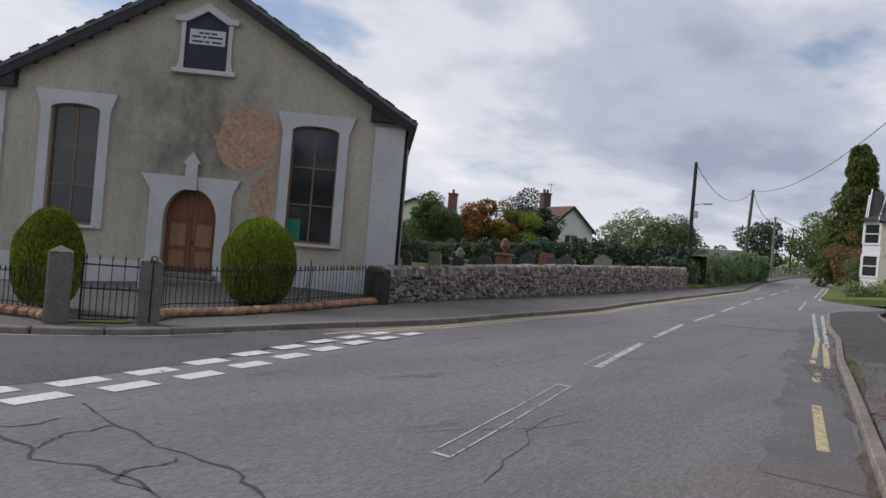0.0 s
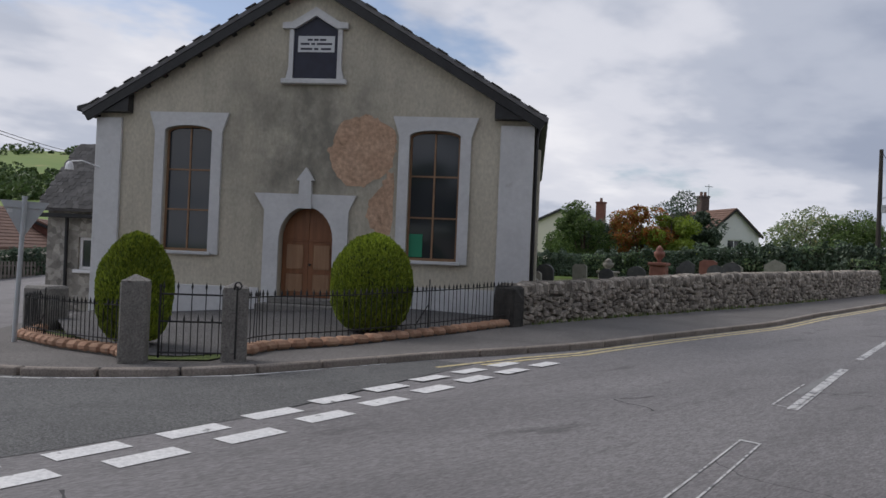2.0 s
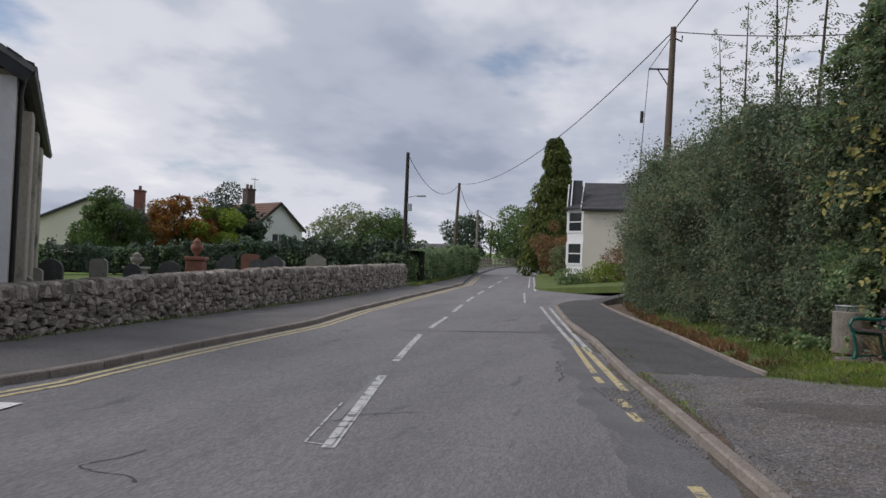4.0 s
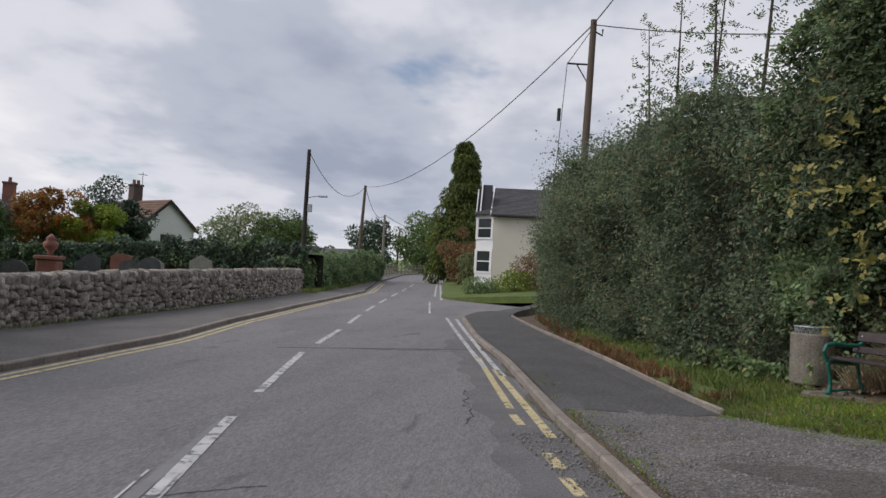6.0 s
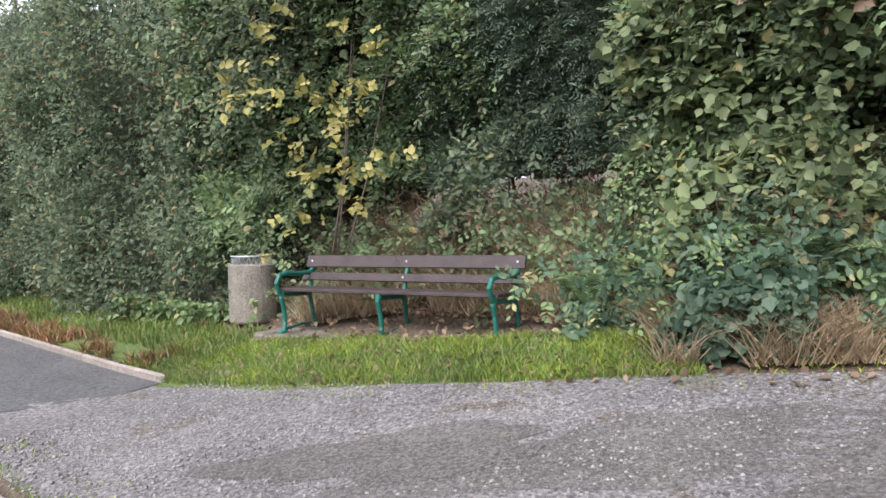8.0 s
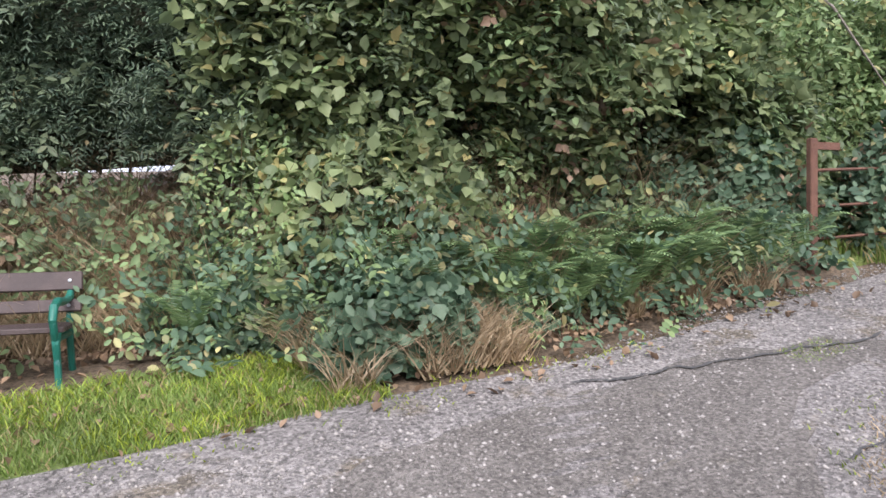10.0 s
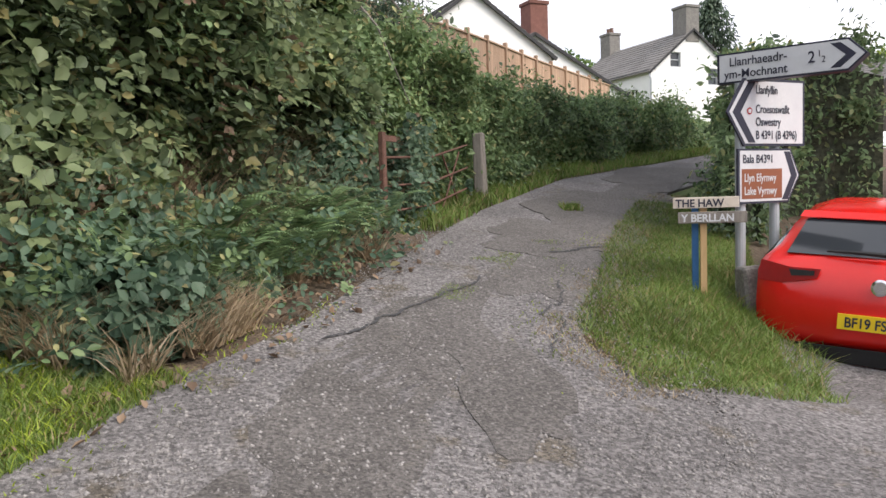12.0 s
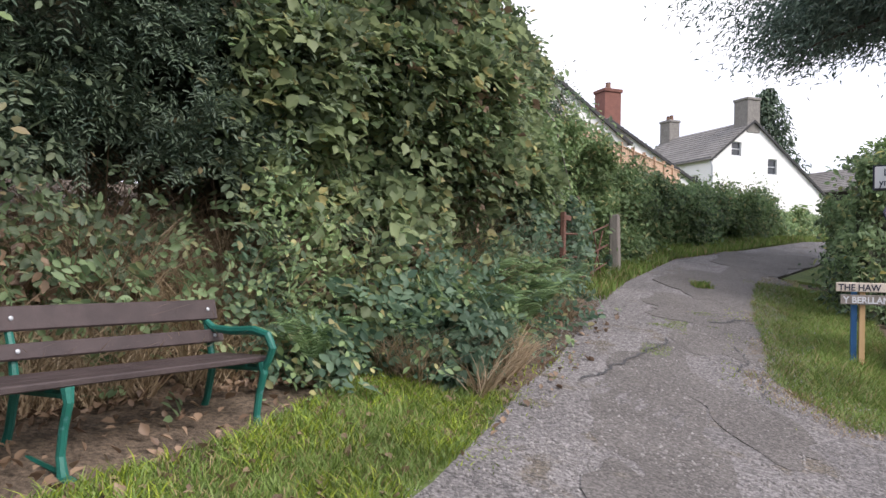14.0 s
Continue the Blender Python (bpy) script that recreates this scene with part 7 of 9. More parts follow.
for x, y, r in [(4.75, 12.9, 0.62), (4.15, 14.3, 0.45), (4.9, 13.3, 0.7), (5.3, 12.3, 0.75), (5.75, 11.3, 0.75), (5.1, 12.2, 0.62), (5.35, 11.8, 0.66), (5.55, 11.35, 0.7), (5.9, 10.95, 0.66), (5.0, 12.75, 0.55), (5.6, 11.8, 0.6), (6.15, 10.6, 0.6), (5.05, 12.0, 0.62), (5.2, 11.65, 0.7), (5.45, 11.3, 0.72), (5.7, 10.95, 0.72), (5.95, 10.6, 0.68), (6.15, 10.25, 0.62), (4.85, 12.35, 0.55), (5.85, 11.2, 0.75)]:
    z = float(bank(x, y)) + (0.15 if r < 0.6 else 0.1)
    fern(x, y, z, r, 9, "green bracken fern arching from the bank")
# fallen leaves
p = scatter(900, [(1.9, 17.8), (2.4, 15.6), (3.4, 13.9), (4.6, 11.9), (6, 10)], (-1.4, 0.4))
p[:, 2] += 0.03
stuff("fallen_leaves", leaves(p, rng.normal(size=p.shape), np.array([0, 0, 1.0]) + 0 * p, 0.06, 0.7, 0.25), L["dead"], "scattered brown fallen leaves", "fallen leaves")
# loose stones of the lane
p = scatter(46000, [(0.7, 16.2), (1.2, 14.6), (1.9, 12.7), (3.3, 11.4), (4.6, 9.9), (5.8, 8.2)], (-1.3, 1.5))
sz = 0.003 + 0.013 * rng.random(len(p)) ** 6
oct_ = np.array([[1, 0, 0], [-1, 0, 0], [0, 1, 0], [0, -1, 0], [0, 0, 0.7], [0, 0, -0.7]])
v = (p[:, None] + np.array([0, 0, 0.013]) + oct_[None] * sz[:, None, None] * rng.uniform(0.7, 1.4, (len(p), 6, 1))).reshape(-1, 3)
tri8 = np.array([[0, 2, 4], [2, 1, 4], [1, 3, 4], [3, 0, 4], [2, 0, 5], [1, 2, 5], [3, 1, 5], [0, 3, 5]])
stuff("loose_stones", (v, (np.arange(len(p))[:, None, None] * 6 + tri8[None]).reshape(-1, 3)), mat("loose_chippings", (0.19, 0.178, 0.17), (0.32, 0.305, 0.29), 30, 0.9, 0.3, 60, vary=0.35), "loose pale chippings on the lane", "gravel")
# ---- bench, bin, signs, car, old gate ----
def words(text, size, material, parent, m, name="lettering", squeeze=1.0, bold=0.0):
    cu = bpy.data.curves.new("lettering", "FONT")
    cu.body, cu.size, cu.extrude, cu.offset = text, size, 0.0008, bold
    tmp = bpy.data.objects.new("lettering", cu)
    me = bpy.data.meshes.new_from_object(tmp)
    bpy.data.objects.remove(tmp)
    me.materials.clear()
    me.materials.append(material)
    ob = new(name, me)
    ob.parent = parent
    ob.matrix_local = m @ Matrix.Rotation(radians(90), 4, "X") @ Matrix.Diagonal((squeeze, 1, 1, 1))
    return ob


bench = empty("bench", pose(3.17, 15.86, 0.56, 0, 0, -66.4), "long brown-slatted bench with green cast-iron ends, on bare earth", "bench")
HALF = 1.13
SIDE = [(0.02, 0.0), (0.045, 0.1), (0.03, 0.22), (0.0, 0.33), (0.015, 0.39)]
for x, arm in ((-HALF, True), (0.0, False), (HALF, True)):
    leg = part("leg", tube(bmesh.new(), [(x, a, z) for a, z in SIDE], [0.026, 0.02, 0.02, 0.022, 0.03], 8), M["bench_iron"], bench, "green cast-iron front leg")
    part("foot", boxes((x - 0.03, x + 0.03, -0.04, 0.06, -0.03, 0.02), bevel=0.01), M["bench_iron"], leg)
    back = part("leg", tube(bmesh.new(), [(x, 0.5, 0), (x, 0.44, 0.15), (x, 0.4, 0.34), (x, 0.44, 0.52), (x, 0.52, 0.7)], [0.026, 0.02, 0.022, 0.02, 0.018], 8), M["bench_iron"], bench, "green cast-iron back leg and upright")
    part("stretcher", tube(bmesh.new(), [(x, 0.05, 0.03), (x, 0.28, 0.055), (x, 0.48, 0.03)], 0.014, 6), M["bench_iron"], bench)
    part("bearer", tube(bmesh.new(), [(x, 0.0, 0.36), (x, 0.2, 0.35), (x, 0.41, 0.34)], 0.02, 6), M["bench_iron"], bench)
    if arm:
        part("armrest", tube(bmesh.new(), [(x, 0.49, 0.6), (x, 0.4, 0.55), (x, 0.25, 0.545), (x, 0.08, 0.56), (x, -0.02, 0.54), (x, -0.06, 0.47), (x, -0.03, 0.4), (x, 0.01, 0.34)], [0.018, 0.022, 0.024, 0.025, 0.024, 0.022, 0.02, 0.02], 8), M["bench_iron"], bench, "scrolled green iron armrest")
for k, (y, z) in enumerate(((0.05, 0.392), (0.17, 0.388), (0.29, 0.384))):
    part("seat_slat", boxes((-HALF - 0.04, HALF + 0.04, y - 0.045, y + 0.055, z, z + 0.032), bevel=0.006), M["bench_wood"], bench)
for y, z, h in ((0.435, 0.47, 0.075), (0.495, 0.595, 0.115)):
    bm = box(bmesh.new(), -HALF - 0.07, HALF + 0.07, -0.016, 0.016, 0, h, bevel=0.006)
    ob = part("back_slat", bm, M["bench_wood"], bench, "worn dark brown back board")
    ob.matrix_local = pose(0, y - 0.035, z, -14, 0, 0)
    for x in (-HALF, 0.0, HALF):
        part("bolt", lathe(bmesh.new(), [(0.011, -0.004), (0.011, 0.004), (0.004, 0.007)], 8, (x, 0, 0)), M["galv"], ob).matrix_local = pose(x, -0.018, h / 2, 90, 0, 0) @ Matrix.Translation((-x, 0, 0))
slabc = link("bench_base", box(bmesh.new(), -1.45, 1.45, -0.09, 0.6, -0.1, 0.0, bevel=0.03), mat("soiled_concrete", (0.12, 0.1, 0.08), (0.25, 0.225, 0.19), 3, 0.95, 0.9, 40, c3=(0.1, 0.085, 0.06), spot=0.5, grit=0.4, grit_scale=25))
slabc.matrix_world = pose(3.17, 15.86, 0.557, 0, 0, -66.4)
tagged(slabc, "worn concrete strip under the bench, strewn with soil", "paving", kind="structure")

litter = empty("litter_bin", pose(3.03, 18.45, float(bank(3.03, 18.45)) - 0.01), "round rough concrete litter bin with a wire liner", "litter bin")
part("body", lathe(bmesh.new(), [(0.25, 0), (0.265, 0.02), (0.265, 0.64), (0.245, 0.66), (0.215, 0.66), (0.21, 0.3), (0.05, 0.28)], 28), M["concrete"], litter, smooth=False)
wire = bmesh.new()
for k in range(24):
    a, b2 = 2 * math.pi * k / 24, 2 * math.pi * (k + 2) / 24
    tube(wire, [(0.2 * math.cos(a), 0.2 * math.sin(a), 0.4), (0.22 * math.cos(b2), 0.22 * math.sin(b2), 0.74)], 0.004, 4)
    tube(wire, [(0.2 * math.cos(b2), 0.2 * math.sin(b2), 0.4), (0.22 * math.cos(a), 0.22 * math.sin(a), 0.74)], 0.004, 4)
part("liner", wire, M["galv"], litter, "diamond wire mesh liner")
part("rim", tube(bmesh.new(), [(0.225 * math.cos(a), 0.225 * math.sin(a), 0.745) for a in np.linspace(0, 2 * math.pi, 25)], 0.009, 5), M["galv"], litter)
part("wrapper", box(bmesh.new(), 0.12, 0.2, -0.05, 0.05, 0.62, 0.76, bevel=0.015), M["yellow"], litter, "yellow wrapper poking out")

# direction signs on two posts
signs = empty("direction_sign", pose(3.3, 8.3, 0, 0, 0, -101.5), "direction signs with black arrow ends on two grey posts", "road sign")
for x, top in ((-0.08, 2.366), (0.32, 2.3)):
    part("post", tube(bmesh.new(), [(x, 0.06, 0.45), (x, 0.06, top)], 0.042, 12), M["galv"], signs)


def arrow_plate(name, loop, chevron, label, inset=0.02):
    pl = part(name, slab(loop, [], 0.016, 0.0), M["sign_black"], signs, label)
    cx, cz = sum(p[0] for p in loop) / len(loop), sum(p[1] for p in loop) / len(loop)
    inner = [(cx + (x - cx) * (1 - inset / 0.35), cz + (z - cz) * (1 - inset / 0.26)) for x, z in loop]
    part("face", slab(inner, [], 0.003, -0.0032), M["sign_white"], pl)
    part("chevron", slab(chevron, [], 0.002, -0.0054), M["sign_black"], pl)
    return pl


p2 = arrow_plate("plate", [(-0.1, 1.84), (0.62, 1.84), (0.62, 2.4), (-0.1, 2.4), (-0.29, 2.12)], [(-0.05, 1.87), (0.03, 1.87), (-0.14, 2.12), (0.03, 2.37), (-0.05, 2.37), (-0.23, 2.12)], "white sign pointing left with four lines")
for s_, z in (("Llanfyllin", 2.275), ("Croesoswallt", 2.115), ("Oswestry", 2.01), ("B 4391 (B 4396)", 1.9)):
    words(s_, 0.1, M["sign_black"], p2, Matrix.Translation((0.03, -0.0065, z)), squeeze=0.74, bold=0.001)
part("roundel", lathe(bmesh.new(), [(0.03, 0), (0.03, 0.002)], 16), M["lamp_red"], p2, "small red ring symbol").matrix_local = pose(-0.04, -0.0058, 2.13, 90, 0, 0)
part("roundel", lathe(bmesh.new(), [(0.018, 0), (0.018, 0.002)], 14), M["sign_white"], p2).matrix_local = pose(-0.04, -0.008, 2.13, 90, 0, 0)
p3 = arrow_plate("plate", [(-0.17, 1.36), (0.42, 1.36), (0.56, 1.59), (0.45, 1.82), (-0.17, 1.82)], [(0.34, 1.385), (0.41, 1.385), (0.525, 1.59), (0.435, 1.795), (0.365, 1.795), (0.45, 1.59)], "white sign pointing right with a brown panel")
words("Bala B4391", 0.1, M["sign_black"], p3, Matrix.Translation((-0.12, -0.0065, 1.7)), squeeze=0.8, bold=0.001)
part("brown_panel", slab([(-0.13, 1.4), (0.34, 1.4), (0.34, 1.65), (-0.13, 1.65)], [], 0.002, -0.0055), M["sign_brown"], p3, "brown tourist panel")
for s_, z in (("Llyn Efyrnwy", 1.545), ("Lake Vyrnwy", 1.435)):
    words(s_, 0.095, M["sign_white"], p3, Matrix.Translation((-0.105, -0.0075, z)), squeeze=0.76, bold=0.001)
top = part("finger", slab([(-0.27, 2.37), (0.73, 2.37), (0.86, 2.49), (0.73, 2.62), (-0.27, 2.62)], [], 0.12, 0.0), M["sign_black"], signs, "boxed white finger sign pointing right")
top.matrix_local = Matrix.Rotation(radians(-64), 4, "Z") @ Matrix.Translation((0, -0.06, 0.0))
part("face", slab([(-0.25, 2.385), (0.725, 2.385), (0.84, 2.49), (0.725, 2.605), (-0.25, 2.605)], [], 0.003, -0.0032), M["sign_white"], top)
part("chevron", slab([(0.6, 2.4), (0.675, 2.4), (0.785, 2.493), (0.675, 2.59), (0.6, 2.59), (0.71, 2.493)], [], 0.002, -0.0054), M["sign_black"], top)
words("Llanrhaeadr-", 0.1, M["sign_black"], top, Matrix.Translation((-0.17, -0.0065, 2.51)), squeeze=0.9, bold=0.001)
words("ym-Mochnant", 0.1, M["sign_black"], top, Matrix.Translation((-0.21, -0.0065, 2.41)), squeeze=0.9, bold=0.001)
words("2", 0.13, M["sign_black"], top, Matrix.Translation((0.44, -0.0065, 2.46)), squeeze=0.85, bold=0.001)
words("1", 0.07, M["sign_black"], top, Matrix.Translation((0.51, -0.0065, 2.5)), squeeze=0.85)
words("2", 0.07, M["sign_black"], top, Matrix.Translation((0.54, -0.0065, 2.455)), squeeze=0.85)

names = empty("house_name_sign", pose(3.62, 8.92, 0, 0, 0, -138), "two hand-lettered wooden house-name boards on stakes", "sign")
part("stake", boxes((0.2, 0.25, 0.02, 0.06, 0.5, 1.36)), M["pale_wood"], names, "pale wooden stake")
part("stake", boxes((0.14, 0.19, 0.07, 0.11, 0.5, 1.42)), M["blue"], names, "blue painted stake")
b1 = part("board", boxes((-0.02, 0.5, -0.004, 0.016, 1.34, 1.43), bevel=0.004), mat("pale_board", (0.48, 0.42, 0.35), (0.62, 0.55, 0.47), 5, 0.85, 0.2, 40, c3=(0.36, 0.3, 0.24), spot=0.62), names, "pale weathered board with dark letters")
words("THE HAW", 0.088, M["sign_black"], b1, Matrix.Translation((0.0, -0.006, 1.352)), squeeze=0.95, bold=0.002)
b2_ = part("board", boxes((0.02, 0.56, -0.008, 0.012, 1.215, 1.31), bevel=0.004), M["old_wood"], names, "weathered board with white letters")
words("Y BERLLAN", 0.088, M["sign_white"], b2_, Matrix.Translation((0.045, -0.011, 1.23)), squeeze=0.95, bold=0.002)
for x, y, h, m_, lab in [(3.2, 8.45, 0.36, M["granite"], "short square stone marker with a carved face"), (3.2, 7.85, 0.45, M["yellow"], "stone marker painted pale yellow")]:
    bm = box(bmesh.new(), -0.1, 0.1, -0.09, 0.09, -0.2, h, bevel=0.02)
    bmesh.ops.subdivide_edges(bm, edges=bm.edges[:], cuts=2)
    for v in bm.verts:
        v.co += 0.012 * noise.noise_vector(v.co * 9)
    ob = link("marker_stone", bm, m_)
    ob.matrix_world = pose(x, y, float(bank(x, y)), 3, 4, 60)
    tagged(ob, lab, "marker stone", "marker stones by the signs")

# ---- the red hatchback ----
car = empty("car", pose(2.29, 8.42, -0.06, 0.3, 4.0, 201.0), "glossy red hatchback parked half on the gravel", "car")
ST = [(0.0, 0.42, 0.74, 0.66, 0.6), (0.05, 0.34, 0.9, 0.8, 0.72), (0.12, 0.3, 0.98, 0.86, 0.76), (0.3, 0.27, 1.12, 0.885, 0.73), (0.5, 0.25, 1.28, 0.89, 0.66), (0.62, 0.24, 1.34, 0.89, 0.62), (1.3, 0.22, 1.41, 0.9, 0.6), (2.2, 0.22, 1.4, 0.9, 0.6), (2.75, 0.22, 1.26, 0.9, 0.64), (3.3, 0.22, 1.02, 0.89, 0.74), (3.9, 0.24, 0.9, 0.84, 0.66), (4.25, 0.3, 0.74, 0.7, 0.55), (4.37, 0.4, 0.6, 0.5, 0.4)]
bm = bmesh.new()
rings = []
for y, zb, zt, wb, wt in ST:
    belt = min(0.94, zt - 0.03)
    half = [(0, zt), (wt * 0.75, zt - 0.012), (wt, zt - 0.05 * (zt > 1.05) - 0.02), (wb - 0.035, belt), (wb, belt - 0.1), (wb, (belt + zb) / 2), (wb - 0.015, zb + 0.1), (wb - 0.08, zb), (0, zb)]
    pts_ = half + [(-x, z) for x, z in half[-2:0:-1]]
    rings.append([bm.verts.new((x, y, z)) for x, z in pts_])
n = len(rings[0])
for i, (a, b) in enumerate(zip(rings, rings[1:])):
    for k in range(n):
        f = bm.faces.new((a[k], a[(k + 1) % n], b[(k + 1) % n], b[k]))
        side_glass = k in (2, n - 3) and 3 <= i <= 8
        screen = k in (0, 1, n - 1, n - 2) and i in (7, 8)
        f.material_index = 1 if side_glass or screen else 0
bm.faces.new(rings[0])
bm.faces.new(rings[-1][::-1])
bmesh.ops.recalc_face_normals(bm, faces=bm.faces[:])
body = part("body", bm, [M["red_paint"], M["glass"]], car, "glossy red bodywork", smooth=True)


def car_panel(name, loop, material, label="", out=0.012, shape=lambda x, z: 0.0):
    bm_ = slab(loop, [], 0.02, 0)
    for v in bm_.verts:
        v.co.y += shape(v.co.x, v.co.z) - out
    return part(name, bm_, material, car, label)


def tail(x, z):
    base = np.interp(z, [0.42, 0.74, 0.9, 0.98, 1.12, 1.28, 1.34], [0.0, 0.0, 0.05, 0.12, 0.3, 0.5, 0.6])
    return float(base + 0.1 * max(0, abs(x) - 0.45) ** 2 * 2)


glass_ = car_panel("rear_window", [(-0.66, 1.0), (0.66, 1.0), (0.56, 1.26), (-0.56, 1.26)], M["glass"], "dark sloping rear window", 0.02, tail)
car_panel("spoiler", [(-0.62, 1.27), (0.62, 1.27), (0.6, 1.32), (-0.6, 1.32)], M["red_paint"], "", 0.06, tail)
part("wiper", tube(bmesh.new(), [(0.02, 0.1, 1.03), (-0.2, 0.11, 1.035), (-0.38, 0.13, 1.03)], [0.02, 0.014, 0.008], 6), M["plastic"], car, "black rear wiper")
for sg in (-1, 1):
    car_panel("tail_light", [(sg * 0.85, 0.78), (sg * 0.66, 0.77), (sg * 0.42, 0.83), (sg * 0.4, 0.9), (sg * 0.62, 0.9), (sg * 0.83, 0.94)][:: -sg], M["lamp_red"], "red wraparound tail light", 0.03, lambda x, z: 0.03 + 0.28 * max(0, abs(x) - 0.5) ** 1.6)
    car_panel("lamp_insert", [(sg * 0.6, 0.835), (sg * 0.44, 0.85), (sg * 0.44, 0.885), (sg * 0.62, 0.885)][:: -sg], M["plastic"], "dark smoked lamp insert", 0.036, lambda x, z: 0.03 + 0.28 * max(0, abs(x) - 0.5) ** 1.6)
    car_panel("reflector", [(sg * 0.72, 0.33), (sg * 0.5, 0.33), (sg * 0.5, 0.36), (sg * 0.72, 0.365)][:: -sg], M["lamp_red"], "", 0.02, lambda x, z: 0.02 + 0.2 * max(0, abs(x) - 0.4) ** 2)
car_panel("lower_bumper", [(-0.8, 0.2), (0.8, 0.2), (0.78, 0.33), (0.5, 0.325), (-0.5, 0.325), (-0.78, 0.33)], M["plastic"], "black plastic lower bumper", 0.015, lambda x, z: 0.02 + 0.22 * max(0, abs(x) - 0.4) ** 2)
plate_ = car_panel("number_plate", [(-0.26, 0.47), (0.26, 0.47), (0.26, 0.585), (-0.26, 0.585)], M["plate_yellow"], "yellow number plate", 0.022)
words("BF19 FS", 0.105, M["sign_black"], car, Matrix.Translation((-0.215, -0.026, 0.49)), "lettering", 0.82, 0.002)
badge = part("badge", lathe(bmesh.new(), [(0.062, 0), (0.062, 0.012), (0.045, 0.016)], 24), M["chrome"], car, "round chrome badge")
badge.matrix_local = pose(0, 0.0, 0.8, 90, 0, 0)
part("trim_bar", boxes((-0.62, -0.5, 0.012, 0.02, 0.695, 0.712)), M["chrome"], car)
for x in (-0.78, 0.78):
    for y in (0.72, 3.4):
        wh = part("wheel", lathe(bmesh.new(), [(0.2, -0.1), (0.3, -0.1), (0.325, -0.07), (0.325, 0.07), (0.3, 0.1), (0.2, 0.1)], 26), M["rubber"], car, "black tyre")
        wh.matrix_local = pose(x, y, 0.315, 0, 90, 0)
        part("rim", lathe(bmesh.new(), [(0.205, -0.09), (0.205, 0.06), (0.05, 0.085)], 20), M["chrome"], wh)
box_k = empty("phone_box", pose(4.1, 2.5, float(bank(4.1, 2.5)) - 0.1, 0, 0, 25), "red telephone kiosk with glazed sides", "phone box")
for x in (-0.42, 0.36):
    for y in (-0.42, 0.36):
        part("post", boxes((x, x + 0.06, y, y + 0.06, 0, 2.2), bevel=0.008), M["red_paint"], box_k)
for z in np.linspace(0.3, 2.05, 8):
    part("glazing_bar", boxes((-0.42, 0.42, -0.4, -0.38, z, z + 0.03), (-0.42, 0.42, 0.38, 0.4, z, z + 0.03), (-0.4, -0.38, -0.42, 0.42, z, z + 0.03), (0.38, 0.4, -0.42, 0.42, z, z + 0.03)), M["red_paint"], box_k)
part("roof", boxes((-0.47, 0.47, -0.47, 0.47, 2.2, 2.42), (-0.4, 0.4, -0.4, 0.4, 2.42, 2.5), bevel=0.03), M["red_paint"], box_k)
part("base", boxes((-0.44, 0.44, -0.44, 0.44, -0.2, 0.12)), M["concrete"], box_k)
for y in (-0.39, 0.385):
    part("pane", boxes((-0.36, 0.36, y, y + 0.005, 0.3, 2.1)), M["glass"], box_k)

# old gate in the bank
og = empty("old_gate", pose(6.42, 9.96, 1.02, 0, 0, -59), "rusted iron gate with broken bars, overgrown", "gate")
part("post", boxes((-0.04, 0.04, -0.03, 0.03, -0.3, 1.16), bevel=0.01), M["rust"], og, "rusty iron gatepost")
part("post", boxes((0.02, 0.3, -0.02, 0.02, 1.07, 1.13)), M["rust"], og)
for z in (0.28, 0.55, 0.85):
    part("bar", tube(bmesh.new(), [(0.04, 0.02, z + 0.05), (1.4, 0.05, z + 0.1), (2.6, 0.02, z + 0.3)], 0.014, 5), M["rust"], og)
part("brace", tube(bmesh.new(), [(1.7, 0.04, 0.3), (2.35, 0.04, 1.05)], 0.012, 5), M["rust"], og)
part("brace", tube(bmesh.new(), [(1.75, 0.04, 1.0), (2.3, 0.04, 0.35)], 0.012, 5), M["rust"], og)
gp = box(bmesh.new(), -0.075, 0.075, -0.07, 0.07, -0.3, 0.86, bevel=0.02)
bmesh.ops.subdivide_edges(gp, edges=gp.edges[:], cuts=2)
for v in gp.verts:
    v.co += 0.012 * noise.noise_vector(v.co * 8)
ob = link("wooden_post", gp, M["old_wood"])
ob.matrix_world = pose(8.0, 7.32, 1.5, 1, 2, 30)
tagged(ob, "bleached grey wooden post beside the lane", "post")
# bare stems hanging over the hedge
for k, (a, b, c) in enumerate([((7.2, 10.3, 4.4), (7.6, 9.0, 3.9), (8.2, 7.8, 3.35)), ((7.1, 10.4, 4.6), (7.9, 8.8, 4.2), (8.6, 7.4, 3.7)), ((7.3, 10.2, 4.2), (7.0, 9.6, 3.4), (7.4, 8.9, 2.6))]):
    ob = link("bare_branch", tube(bmesh.new(), [a, b, c], [0.018, 0.013, 0.006], 5), M["old_wood"])
    tagged(ob, "pale bare stem arching over the hedge", "branch", "bare stems over the hedge")
